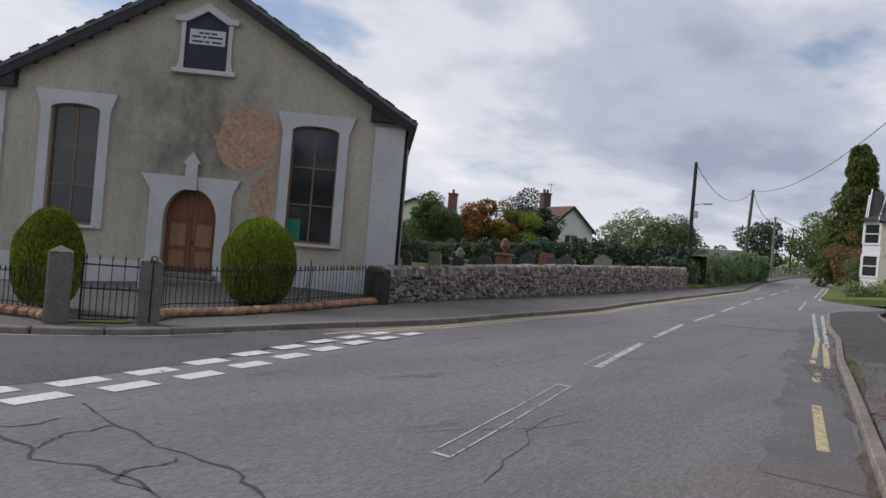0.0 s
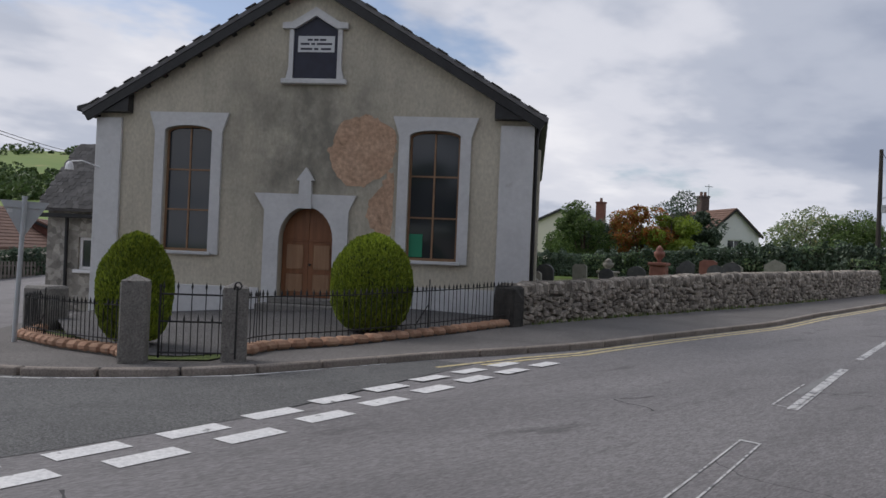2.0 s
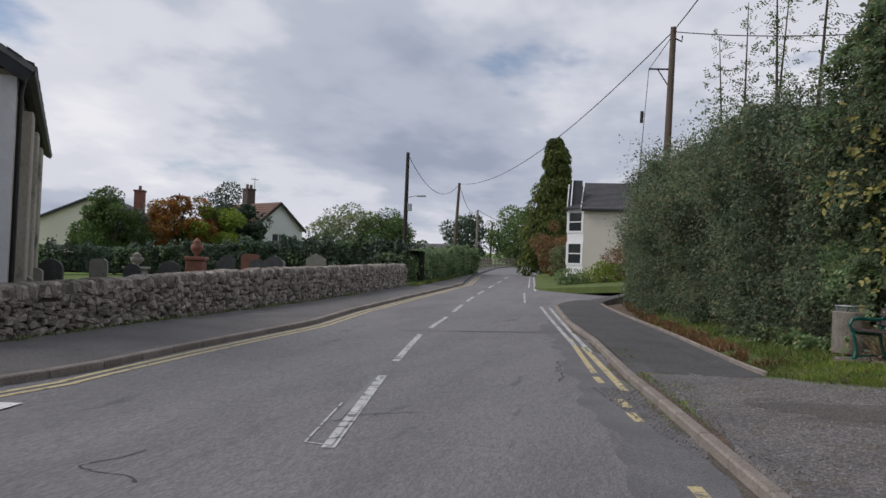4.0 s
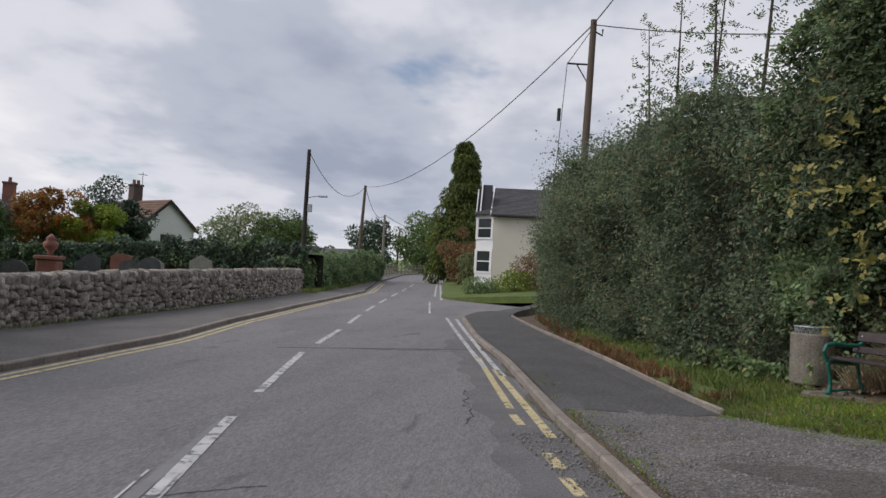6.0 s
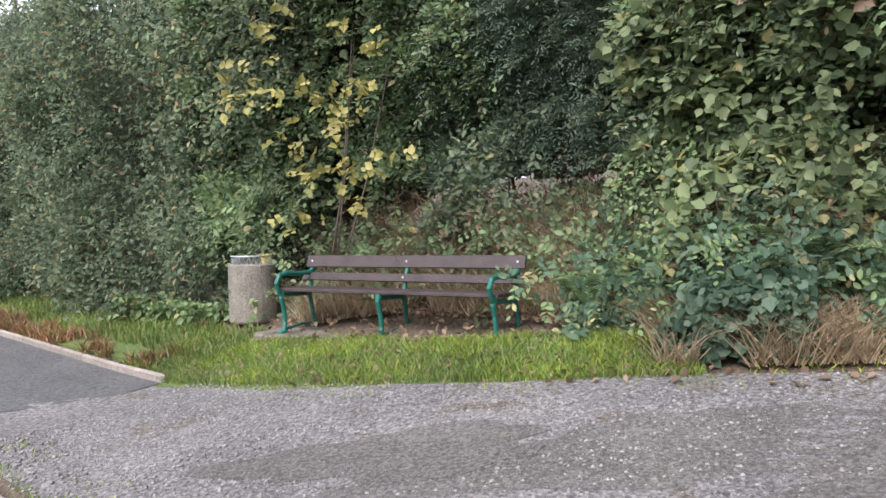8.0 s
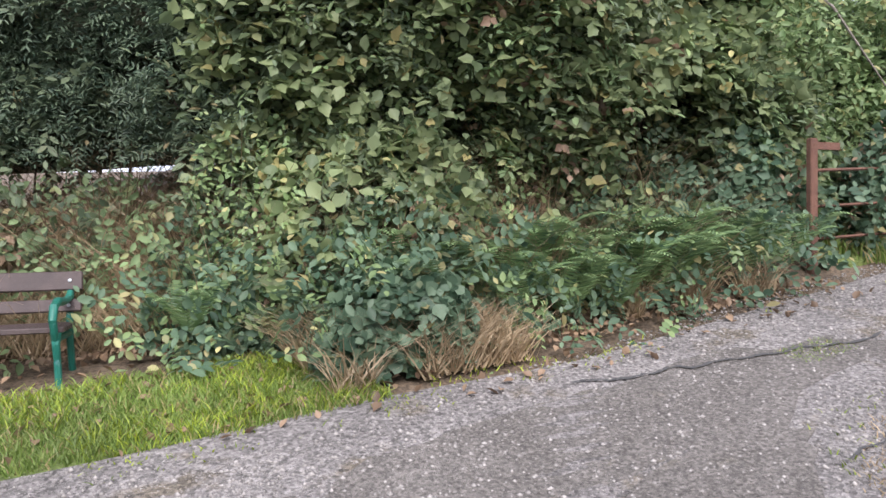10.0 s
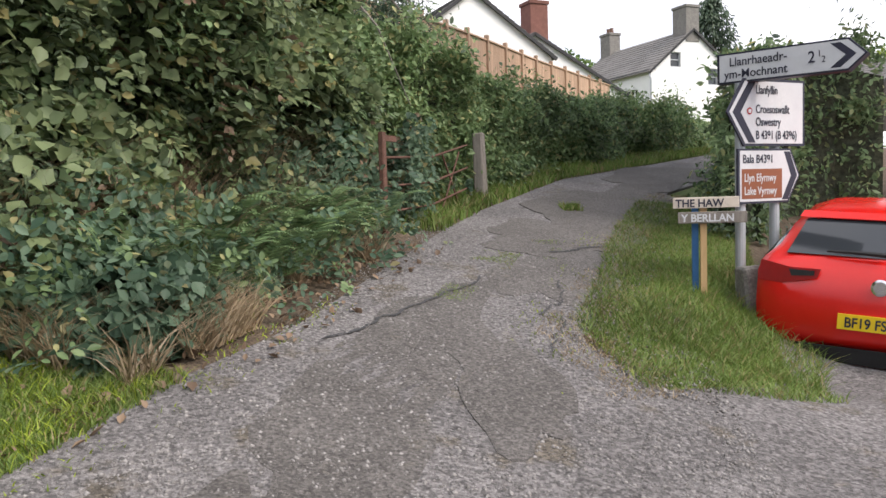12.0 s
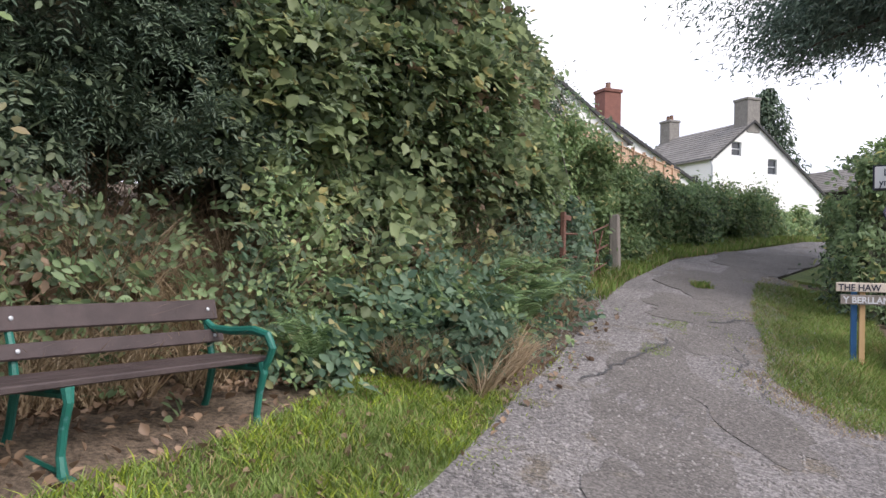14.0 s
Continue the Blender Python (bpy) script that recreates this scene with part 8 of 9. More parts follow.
# ---- houses, poles, trees, distance ----
def window_unit(root, x0, x1, z0, z1, y, cols=2, rows=1, label="white framed window", mat_=None, bar=0.05):
    fr = mat_ or M["upvc"]
    holes = []
    w, h = (x1 - x0) / cols, (z1 - z0) / rows
    for i in range(cols):
        for j in range(rows):
            a, b = x0 + i * w + bar * (1 if i == 0 else 0.5), x0 + (i + 1) * w - bar * (1 if i == cols - 1 else 0.5)
            c, d_ = z0 + j * h + bar * (1 if j == 0 else 0.5), z0 + (j + 1) * h - bar * (1 if j == rows - 1 else 0.5)
            holes.append([(a, c), (b, c), (b, d_), (a, d_)])
    win = part("window", slab([(x0, z0), (x1, z0), (x1, z1), (x0, z1)], holes, 0.08, y), fr, root, label)
    for hl in holes:
        part("pane", boxes((hl[0][0], hl[1][0], y + 0.05, y + 0.056, hl[0][1], hl[2][1])), M["glass"], win)
    part("sill", boxes((x0 - 0.06, x1 + 0.06, y - 0.05, y + 0.03, z0 - 0.07, z0 - 0.003)), fr, win)
    return win


def roof_slope(root, x0, x1, z_ridge, run, ang, sgn, y0, y1, material, course=0.3, name="roof", label=""):
    """One slope of a roof whose ridge runs along y at x0; laid in overlapping courses."""
    m = Matrix.Translation((x0, 0, z_ridge)) @ Matrix.Rotation(sgn * ang, 4, "Y")
    m = m @ Matrix.Rotation(radians(-90 * sgn), 4, "Z") @ Matrix.Rotation(0, 4, "X")
    bm_ = courses(bmesh.new(), run, course, *((-y1, -y0) if sgn > 0 else (y0, y1)), m)
    return part(name, bm_, material, root, label)


def gable_block(root, w, l, eave, ridge, wall_m, roof_m, over=0.25, holes_front=(), wall_label="", roof_label="", course=0.32):
    """Gable ends at y = 0 and y = l; width along x."""
    part("wall", slab([(-w / 2, -0.6), (w / 2, -0.6), (w / 2, eave), (0, ridge), (-w / 2, eave)], list(holes_front), 0.25), wall_m, root, wall_label)
    part("wall", slab([(-w / 2, -0.6), (w / 2, -0.6), (w / 2, eave), (0, ridge), (-w / 2, eave)], [], 0.25, l - 0.25), wall_m, root)
    for sg in (-1, 1):
        part("wall", boxes((sg * w / 2 - (0.25 if sg > 0 else 0), sg * w / 2 + (0 if sg > 0 else 0.25), 0.251, l - 0.251, -0.6, eave)), wall_m, root)
        ang = math.atan2(ridge - eave, w / 2)
        roof_slope(root, 0, 0, ridge + 0.08, w / 2 / math.cos(ang) + over, ang, sg, -over, l + over, roof_m, course, label=roof_label)
        m = Matrix.Translation((0, 0, ridge + 0.02)) @ Matrix.Rotation(sg * ang, 4, "Y")
        run = w / 2 / math.cos(ang) + over
        part("bargeboard", box(bmesh.new(), 0 if sg > 0 else -run, run if sg > 0 else 0, -over - 0.02, -over + 0.03, -0.14, 0.02, m), M["black"], root)


def chimney(root, x, y, z0, z1, w, d_, material, pots=1, label=""):
    bm_ = boxes((x - w / 2, x + w / 2, y - d_ / 2, y + d_ / 2, z0, z1 - 0.15), (x - w / 2 - 0.05, x + w / 2 + 0.05, y - d_ / 2 - 0.05, y + d_ / 2 + 0.05, z1 - 0.149, z1), bevel=0.015)
    c = part("chimney", bm_, material, root, label)
    for k in range(pots):
        part("pot", lathe(bmesh.new(), [(0.13, 0), (0.11, 0.3), (0.13, 0.34)], 12, (x + (k - (pots - 1) / 2) * 0.35, y, z1)), M["tile"], c)


# cream house with a two-storey white bay
h1 = empty("house", pose(-3.9, 49.25, 1.15, 0, 0, 3), "cream rendered house with a white two-storey bay and slate roof", "house")
part("wall", boxes((0, 7.5, 0, 0.3, -0.8, 4.15)), M["cream"], h1, "plain cream rendered side wall")
part("wall", boxes((0, 0.3, 0.301, 8, -0.8, 4.15)), M["cream"], h1)
part("wall", boxes((7.2, 7.5, 0.301, 8, -0.8, 4.15), (0.301, 7.199, 7.7, 8, -0.8, 4.15)), M["cream"], h1)
for sg in (0, 1):
    m = Matrix.Translation((0, 4.0, 6.02)) @ Matrix.Rotation(radians(180 * sg), 4, "Z") @ Matrix.Rotation(radians(24.5), 4, "X")
    part("roof", courses(bmesh.new(), 4.7, 0.22, *((-0.15, 7.7) if sg == 0 else (-7.7, 0.15)), m, True), M["slate_far"], h1, "grey slate roof laid in fine courses")
part("gutter", boxes((-0.15, 7.7, -0.36, -0.24, 3.96, 4.08), bevel=0.02), M["black"], h1)
part("verge_board", box(bmesh.new(), -0.2, -0.152, -4.7, 0, -0.1, 0.1, Matrix.Translation((0, 4.0, 6.02)) @ Matrix.Rotation(radians(24.5), 4, "X")), M["upvc"], h1, "white painted verge board")
# two plain black gable prisms, each edged with white bargeboards
for y, d_ in ((0.2, 0.55), (3.4, 0.95)):
    g_ = part("gable", slab([(0, 0), (1.4, 1.75), (2.8, 0)], [], d_, 0), M["black"], h1, "plain black gable over the bay")
    g_.matrix_local = Matrix.Translation((-0.21, y, 4.15)) @ Matrix.Rotation(radians(90), 4, "Z")
    for sg in (0, 1):
        mm = Matrix.Translation((-0.25 - d_, y + 1.4, 5.95)) @ Matrix.Rotation(radians(51.3 if sg == 0 else 128.7), 4, "X")
        part("bargeboard", box(bmesh.new(), 0, 0.06, -2.35, 0, -0.02, 0.1, mm), M["upvc"], h1, "white bargeboard")
bay = bmesh.new()
for v0, v1 in ((-0.6, 0.9), (2.2, 2.75), (3.98, 4.1)):
    lo = [bm_v for bm_v in [bay.verts.new(p) for p in ((0, 0.1, v0), (-0.95, 0.75, v0), (-0.95, 2.2, v0), (0, 2.85, v0))]]
    hi = [bay.verts.new(p) for p in ((0, 0.1, v1), (-0.95, 0.75, v1), (-0.95, 2.2, v1), (0, 2.85, v1))]
    for k in range(3):
        bay.faces.new((lo[k], lo[k + 1], hi[k + 1], hi[k]))
    bay.faces.new(hi)
    bay.faces.new(lo[::-1])
bayo = part("bay", bay, M["upvc"], h1, "white canted bay front")
for z0, z1 in ((0.9, 2.2), (2.75, 3.98)):
    for (ax, ay), (bx, by) in (((0, 0.1), (-0.95, 0.75)), ((-0.95, 0.75), (-0.95, 2.2)), ((-0.95, 2.2), (0, 2.85))):
        wl_ = math.hypot(bx - ax, by - ay)
        mm = Matrix.Translation((ax, ay, 0)) @ Matrix.Rotation(math.atan2(by - ay, bx - ax), 4, "Z")
        fr = part("window", slab([(0, z0), (wl_, z0), (wl_, z1), (0, z1)], [[(0.14, z0 + 0.1), (wl_ - 0.14, z0 + 0.1), (wl_ - 0.14, (z0 + z1) / 2 - 0.03), (0.14, (z0 + z1) / 2 - 0.03)], [(0.14, (z0 + z1) / 2 + 0.03), (wl_ - 0.14, (z0 + z1) / 2 + 0.03), (wl_ - 0.14, z1 - 0.1), (0.14, z1 - 0.1)]], 0.1, -0.05), M["upvc"], h1, "white sash window of the bay")
        fr.matrix_local = mm
        for c in ((z0 + 0.1, (z0 + z1) / 2 - 0.03), ((z0 + z1) / 2 + 0.03, z1 - 0.1)):
            part("pane", boxes((0.14, wl_ - 0.14, 0.0, 0.006, *c)), M["glass"], fr)
part("bay_roof", slab([(0, 0), (1.2, 0), (1.0, 0.1), (0.1, 0.35)], [], 2.9, 0), M["slate_far"], h1).matrix_local = Matrix.Translation((0.05, 0.05, 4.11)) @ Matrix.Rotation(radians(180), 4, "Z") @ Matrix.Translation((0, -2.9, 0))

# white house behind the churchyard hedge, and the grey-roofed one further left
h2 = empty("house", pose(-28.6, 59.9, 0.9, 0, 0, 62), "white rendered house with a brown tiled roof and end gable", "house")
gable_block(h2, 4.6, 9, 3.3, 5.25, M["white"], M["tile"], 0.3, [[(-0.5, 1.75), (0.75, 1.75), (0.75, 2.85), (-0.5, 2.85)]], "white rendered gable wall", "brown tiled roof")
window_unit(h2, -0.5, 0.75, 1.75, 2.85, 0.1, 2, 1)
chimney(h2, 0, 4.4, 4.8, 6.6, 0.75, 0.75, mat("sooty_brick", (0.07, 0.05, 0.045), (0.12, 0.09, 0.08), 4, 0.9, 0.4, 30), 2, "dark brick chimney with two pots")
part("aerial", tube(bmesh.new(), [(0.5, 4.4, 6.0), (0.5, 4.4, 7.6)], 0.03, 5), M["galv"], h2)
part("aerial", tube(bmesh.new(), [(0.0, 4.2, 7.4), (1.0, 4.6, 7.45)], 0.03, 5), M["galv"], h2)
h3 = empty("house", pose(-42.0, 55.0, 0.6, 0, 0, 20), "cream house with a hipped slate roof and brick chimney", "house")
gable_block(h3, 8, 8, 3.6, 5.4, M["cream"], M["slate_far"], 0.3, [], "cream rendered wall", "grey slate roof")
chimney(h3, 3.2, 1.2, 3.4, 6.2, 0.7, 0.7, M["brick"], 1, "orange brick chimney")
window_unit(h3, 0.9, 1.8, 1.6, 2.7, -0.04, 1, 1, "dark framed window", M["sash"])
ext = part("lean_to", slab([(0, -0.6), (4.5, -0.6), (4.5, 1.8), (2.2, 3.2), (0, 1.8)], [], 3.0, -3.0), M["slate_far"], h3, "low slated outbuilding")

# bungalows down the side road
for (x, y, rz, w, l, e, r, wm, rm, lab) in [(-40.5, 7.5, 55, 6.5, 10, 1.9, 4.0, M["cream"], M["tile"], "bungalow with brown tiled roof beside the side road"), (-47.5, 14.5, 60, 9, 10, 1.7, 3.4, M["brick"], M["tile"], "low red-brick bungalow with white bargeboards"),
                                            (-39.0, 2.5, 70, 6, 8, 2.6, 4.6, M["cream"], M["slate_far"], "cream cottage with slate roof at the bend")]:
    hb = empty("house", pose(x, y, -0.75, 0, 0, rz), lab, "house", "houses down the side road")
    gable_block(hb, w, l, e, r, wm, rm, 0.35, [[(-0.9, 0.6), (0.7, 0.6), (0.7, 1.6), (-0.9, 1.6)]], "", "tiled roof")
    window_unit(hb, -0.9, 0.7, 0.6, 1.6, 0.1, 2, 1)
pf = tagged(new("picket_fence"), "weathered grey picket fence along the side road", "fence")
fp = resample([(-34.5, 3.0), (-36.5, 9.5), (-40.0, 18.0)], 90)
pm = bpy.data.meshes.new("picket")
bm = boxes((-0.045, 0.045, -0.012, 0.012, -0.3, 0.85))
bm.to_mesh(pm)
bm.free()
pm.materials.append(M["old_wood"])
for x, y in fp:
    share("picket", pm, pose(x, y, -0.35, 0, 0, 70), pf)
for z in (0.2, 0.65):
    part("rail", tube(bmesh.new(), [(x, y, -0.35 + z) for x, y in fp[::15]] + [tuple(fp[-1]) + (-0.35 + z,)], 0.03, 4), M["old_wood"], pf)

# slate-roofed house and white cottage up the lane
def long_house(name, x, y, z, eave, ridge, long, wide, back, wall_m, roof_m, label, category, front=(), gable=(), hip=False, fm=None):
    """Long front along the local x axis facing +y, gable end at x = 0, the roof running down further at the back."""
    root = empty(name, pose(x, y, z, 0, 0, -13.9), label, category)
    part("wall", slab([(0, -0.8), (long, -0.8), (long, eave), (0, eave)], [[(a, c), (b, c), (b, d_), (a, d_)] for a, b, c, d_ in front], 0.3, -0.3), wall_m, root, "white long wall")
    slope_b = math.atan2(ridge - eave, wide / 2)
    low = ridge - (wide / 2 + back) * math.tan(slope_b) * 0.92
    g_ = part("wall", slab([(0.301, -0.8), (wide + back, -0.8), (wide + back, low), (wide / 2, ridge), (0.301, eave + 0.2)], [[(a, c), (b, c), (b, d_), (a, d_)] for a, b, c, d_ in gable], 0.3, 0), wall_m, root, "white gable end wall")
    g_.matrix_local = Matrix.Rotation(radians(-90), 4, "Z")
    part("wall", slab([(0.301, -0.8), (wide + back, -0.8), (wide + back, low), (wide / 2, ridge), (0.301, eave + 0.2)], [], 0.3, long - 0.3), wall_m, root).matrix_local = Matrix.Rotation(radians(-90), 4, "Z")
    for a, b, c, d_ in front:
        window_unit(root, -b, -a, c, d_, 0.1, 4, 3, "white latticed casement", fm, 0.05).matrix_local = Matrix.Rotation(radians(180), 4, "Z")
    for a, b, c, d_ in gable:
        window_unit(root, a, b, c, d_, 0.1, 1, 2, "small grey casement", M["galv"]).matrix_local = Matrix.Rotation(radians(-90), 4, "Z")
    bf, bb = bmesh.new(), bmesh.new()
    mf = Matrix.Translation((0, -wide / 2, ridge + 0.05)) @ Matrix.Rotation(-slope_b, 4, "X")
    run = wide / 2 / math.cos(slope_b) + 0.3
    courses(bf, run, 0.28, -0.15, long + 0.15, mf)
    part("roof", bf, roof_m, root, "grey slated roof slope")
    mb = Matrix.Translation((0, -wide / 2, ridge + 0.05)) @ Matrix.Rotation(math.atan2(ridge - low, wide / 2 + back), 4, "X")
    runb = math.hypot(wide / 2 + back, ridge - low) + 0.2
    courses(bb, runb, 0.28, -0.15, long + 0.15, mb, True)
    part("roof", bb, roof_m, root)
    part("gutter", boxes((-0.1, long + 0.1, 0.1, 0.2, eave - 0.1, eave), bevel=0.02), M["black"], root)
    part("verge", box(bmesh.new(), -0.17, -0.1, -runb, 0, -0.1, 0.02, mb), M["black"], root)
    part("verge", box(bmesh.new(), -0.17, -0.1, 0, run, -0.1, 0.02, mf), M["black"], root)
    return root


h4 = long_house("house", 21.8, -0.25, 3.4, 2.9, 5.25, 9, 6.5, 0, M["white"], M["slate_far"], "white gabled house with slate roof behind the fence", "house")
h5 = long_house("house", 23.6, -5.0, 3.4, 2.7, 4.55, 8, 6.5, 1.5, M["white"], M["slate_far"], "slate-roofed wing with a tall brick chimney", "house")
chimney(h5, 1.0, -3.9, 3.6, 6.1, 0.85, 0.85, M["brick"], 1, "tall red brick chimney with a corbelled head")
fence = tagged(new("panel_fence"), "orange-brown close-boarded panel fence above the hedge", "fence")
fl = [(10.6, 7.8, 4.75), (11.73, 5.86, 4.96), (13.99, 2.3, 5.27), (16.57, -2.24, 5.46), (20.21, -9.73, 5.65)]
fq = resample(fl, 15)
board = bpy.data.meshes.new("board")
bm = boxes((0.0, 0.148, -0.012, 0.012, -1.75, 0.0))
bm.to_mesh(board)
bm.free()
board.materials.append(M["fence"])
for a, b in zip(fq, fq[1:]):
    dd = Vector(b - a)
    ang = math.atan2(dd.y, dd.x)
    ln_ = math.hypot(dd.x, dd.y)
    nb = int(ln_ / 0.152)
    for k in range(nb):
        f = k / nb
        share("board", board, Matrix.Translation(Vector(a) + dd * f - Vector((0, 0, 0.04))) @ Matrix.Rotation(ang, 4, "Z"), fence)
    part("post", box(bmesh.new(), -0.05, 0.05, -0.07, 0.03, -1.9, 0.1), M["fence"], fence).matrix_local = Matrix.Translation(a) @ Matrix.Rotation(ang, 4, "Z")
    rail = box(bmesh.new(), 0, dd.length, -0.05, 0.05, -0.035, 0.0)
    part("cap_rail", rail, M["fence"], fence).matrix_local = Matrix.Translation(a) @ dd.to_track_quat("X", "Z").to_matrix().to_4x4()

cot = long_house("cottage", 26.0, -19.9, 4.84, 3.0, 5.25, 7.9, 5.6, 2.6, M["white"], mat("stone_slate", (0.17, 0.16, 0.15), (0.25, 0.24, 0.225), 1.5, 0.9, 0.4, 12, vary=0.15), "white limewashed cottage with a stone-slate roof", "cottage", [(1.2, 2.6, 1.2, 2.15)], [(1.3, 2.0, 3.2, 4.0), (3.9, 4.6, 2.3, 3.2)])
chimney(cot, 7.5, -2.8, 4.6, 6.5, 1.0, 0.8, M["granite"], 2, "grey stone chimney with pots")
chimney(cot, 0.5, -2.8, 4.6, 6.6, 1.1, 0.9, M["granite"], 0, "broad grey stone chimney")
part("downpipe", tube(bmesh.new(), [(0.1, 0.12, 2.9), (-0.06, 0.06, 2.5), (-0.06, 0.06, -0.6)], 0.05, 6), M["galv"], cot)
barn = long_house("barn", 20.0, -33.0, 5.2, 2.0, 3.7, 12, 5.0, 1, M["pole_dark"], mat("barn_slate", (0.17, 0.16, 0.15), (0.24, 0.225, 0.21), 1.5, 0.9, 0.4, 12), "long low barn with a weathered slate roof", "barn")
far_field = ribbon("ground", [(12, 8), (14, -5), (16, -20), (16, -60)], [(90, 20), (90, -5), (90, -20), (90, -60)], 8, lambda x, y: np.minimum(bank(x, y), 4.9 + 0 * x) + 0.01, M["grass"], 0.0, 14)
tagged(far_field, "garden ground round the houses up the lane", "ground", kind="structure")


# ---- poles and wires ----
def pole(x, y, z, h, r, material, label, lean=0.0):
    root = empty("telegraph_pole", pose(x, y, z, 0, lean, 0), label, "telegraph pole", "poles along the road")
    part("pole", tube(bmesh.new(), [(0, 0, -0.5), (0, 0, h * 0.5), (0, 0, h)], [r, r * 0.85, r * 0.68], 12), material, root)
    return root


p1 = pole(0.22, 32.4, 0.3, 9.85, 0.15, M["pole"], "tall brown wooden telegraph pole behind the hedge", 1.2)
part("arm", tube(bmesh.new(), [(0, 0, 8.4), (-0.75, 0, 8.42)], 0.03, 6), M["iron"], p1)
part("brace", tube(bmesh.new(), [(0, 0, 7.7), (-0.45, 0, 8.4)], 0.02, 5), M["iron"], p1)
part("insulator", tube(bmesh.new(), [(-0.9, 0, 6.55), (-0.9, 0, 6.95)], 0.06, 6), M["iron"], p1)
part("stay_wire", tube(bmesh.new(), [(0, 0, 9.6), (-0.75, 0, 8.4), (-0.95, 0, 3.0)], 0.014, 4), M["iron"], p1)
part("bracket", tube(bmesh.new(), [(0, 0, 9.5), (0.3, 0, 9.35), (0.3, 0, 9.55)], 0.03, 5), M["iron"], p1)
p2_ = pole(-14.8, 49.95, 0.7, 7.9, 0.15, M["pole_dark"], "dark pole carrying a street lamp")
part("lamp_arm", tube(bmesh.new(), [(0, 0, 5.1), (0.5, 0, 5.22), (0.85, 0, 5.22)], 0.025, 6), M["galv"], p2_)
part("lamp_head", boxes((0.7, 1.25, -0.1, 0.1, 5.17, 5.28), bevel=0.03), M["galv"], p2_, "small grey street lamp head")
part("meter_box", boxes((0.12, 0.36, -0.1, 0.1, 4.3, 4.75), bevel=0.02), M["galv"], p2_)
p3_ = pole(-17.45, 72.1, 1.4, 7.9, 0.17, M["pole"], "wooden telegraph pole leaning beside the road", 2.2)
p4_ = pole(-20.4, 94.05, 2.0, 6.6, 0.17, M["old_wood"], "wooden telegraph pole far along the road")
for x, y, z, h in ((-17.5, 128, 2.2, 7), (-22.5, 112, 2.2, 6)):
    pole(x, y, z, h, 0.16, M["pole"], "distant wooden pole beside the road", rng.uniform(-2, 2))


def wire(a, b, sag, label="thin black overhead wire", r=0.018):
    a, b = Vector(a), Vector(b)
    pts_ = [a.lerp(b, t) - Vector((0, 0, sag * 4 * t * (1 - t))) for t in np.linspace(0, 1, 22)]
    tagged(link("overhead_wire", tube(bmesh.new(), pts_, r, 4), M["iron"]), label, "wire", "overhead wires")


TOP1, TOP2, TOP3, TOP4 = (0.4, 32.4, 10.0), (-14.8, 49.95, 8.5), (-17.15, 72.1, 9.2), (-20.4, 94.05, 8.6)
wire(TOP1, TOP3, 1.5)
wire(TOP2, TOP3, 1.6, r=0.02)
wire(TOP3, TOP4, 1.2, r=0.025)
wire(TOP4, (-17.5, 128, 9.0), 1.0, r=0.03)
wire(TOP1, (13, 27, 9.0), 0.6)
wire(TOP1, (4.0, 20, 12.5), 0.4)
pole(-55.43, 19.17, -0.6, 8.2, 0.15, M["pole"], "wooden pole standing behind the annexe")
pole(-43.48, 6.8, -0.6, 9.3, 0.15, M["pole"], "wooden pole down the side road")
wire((-43.5, 6.82, 8.44), (-55.44, 19.19, 7.33), 0.3, r=0.025)
wire((-43.47, 6.79, 8.6), (-55.42, 19.15, 7.56), 0.3, r=0.025)


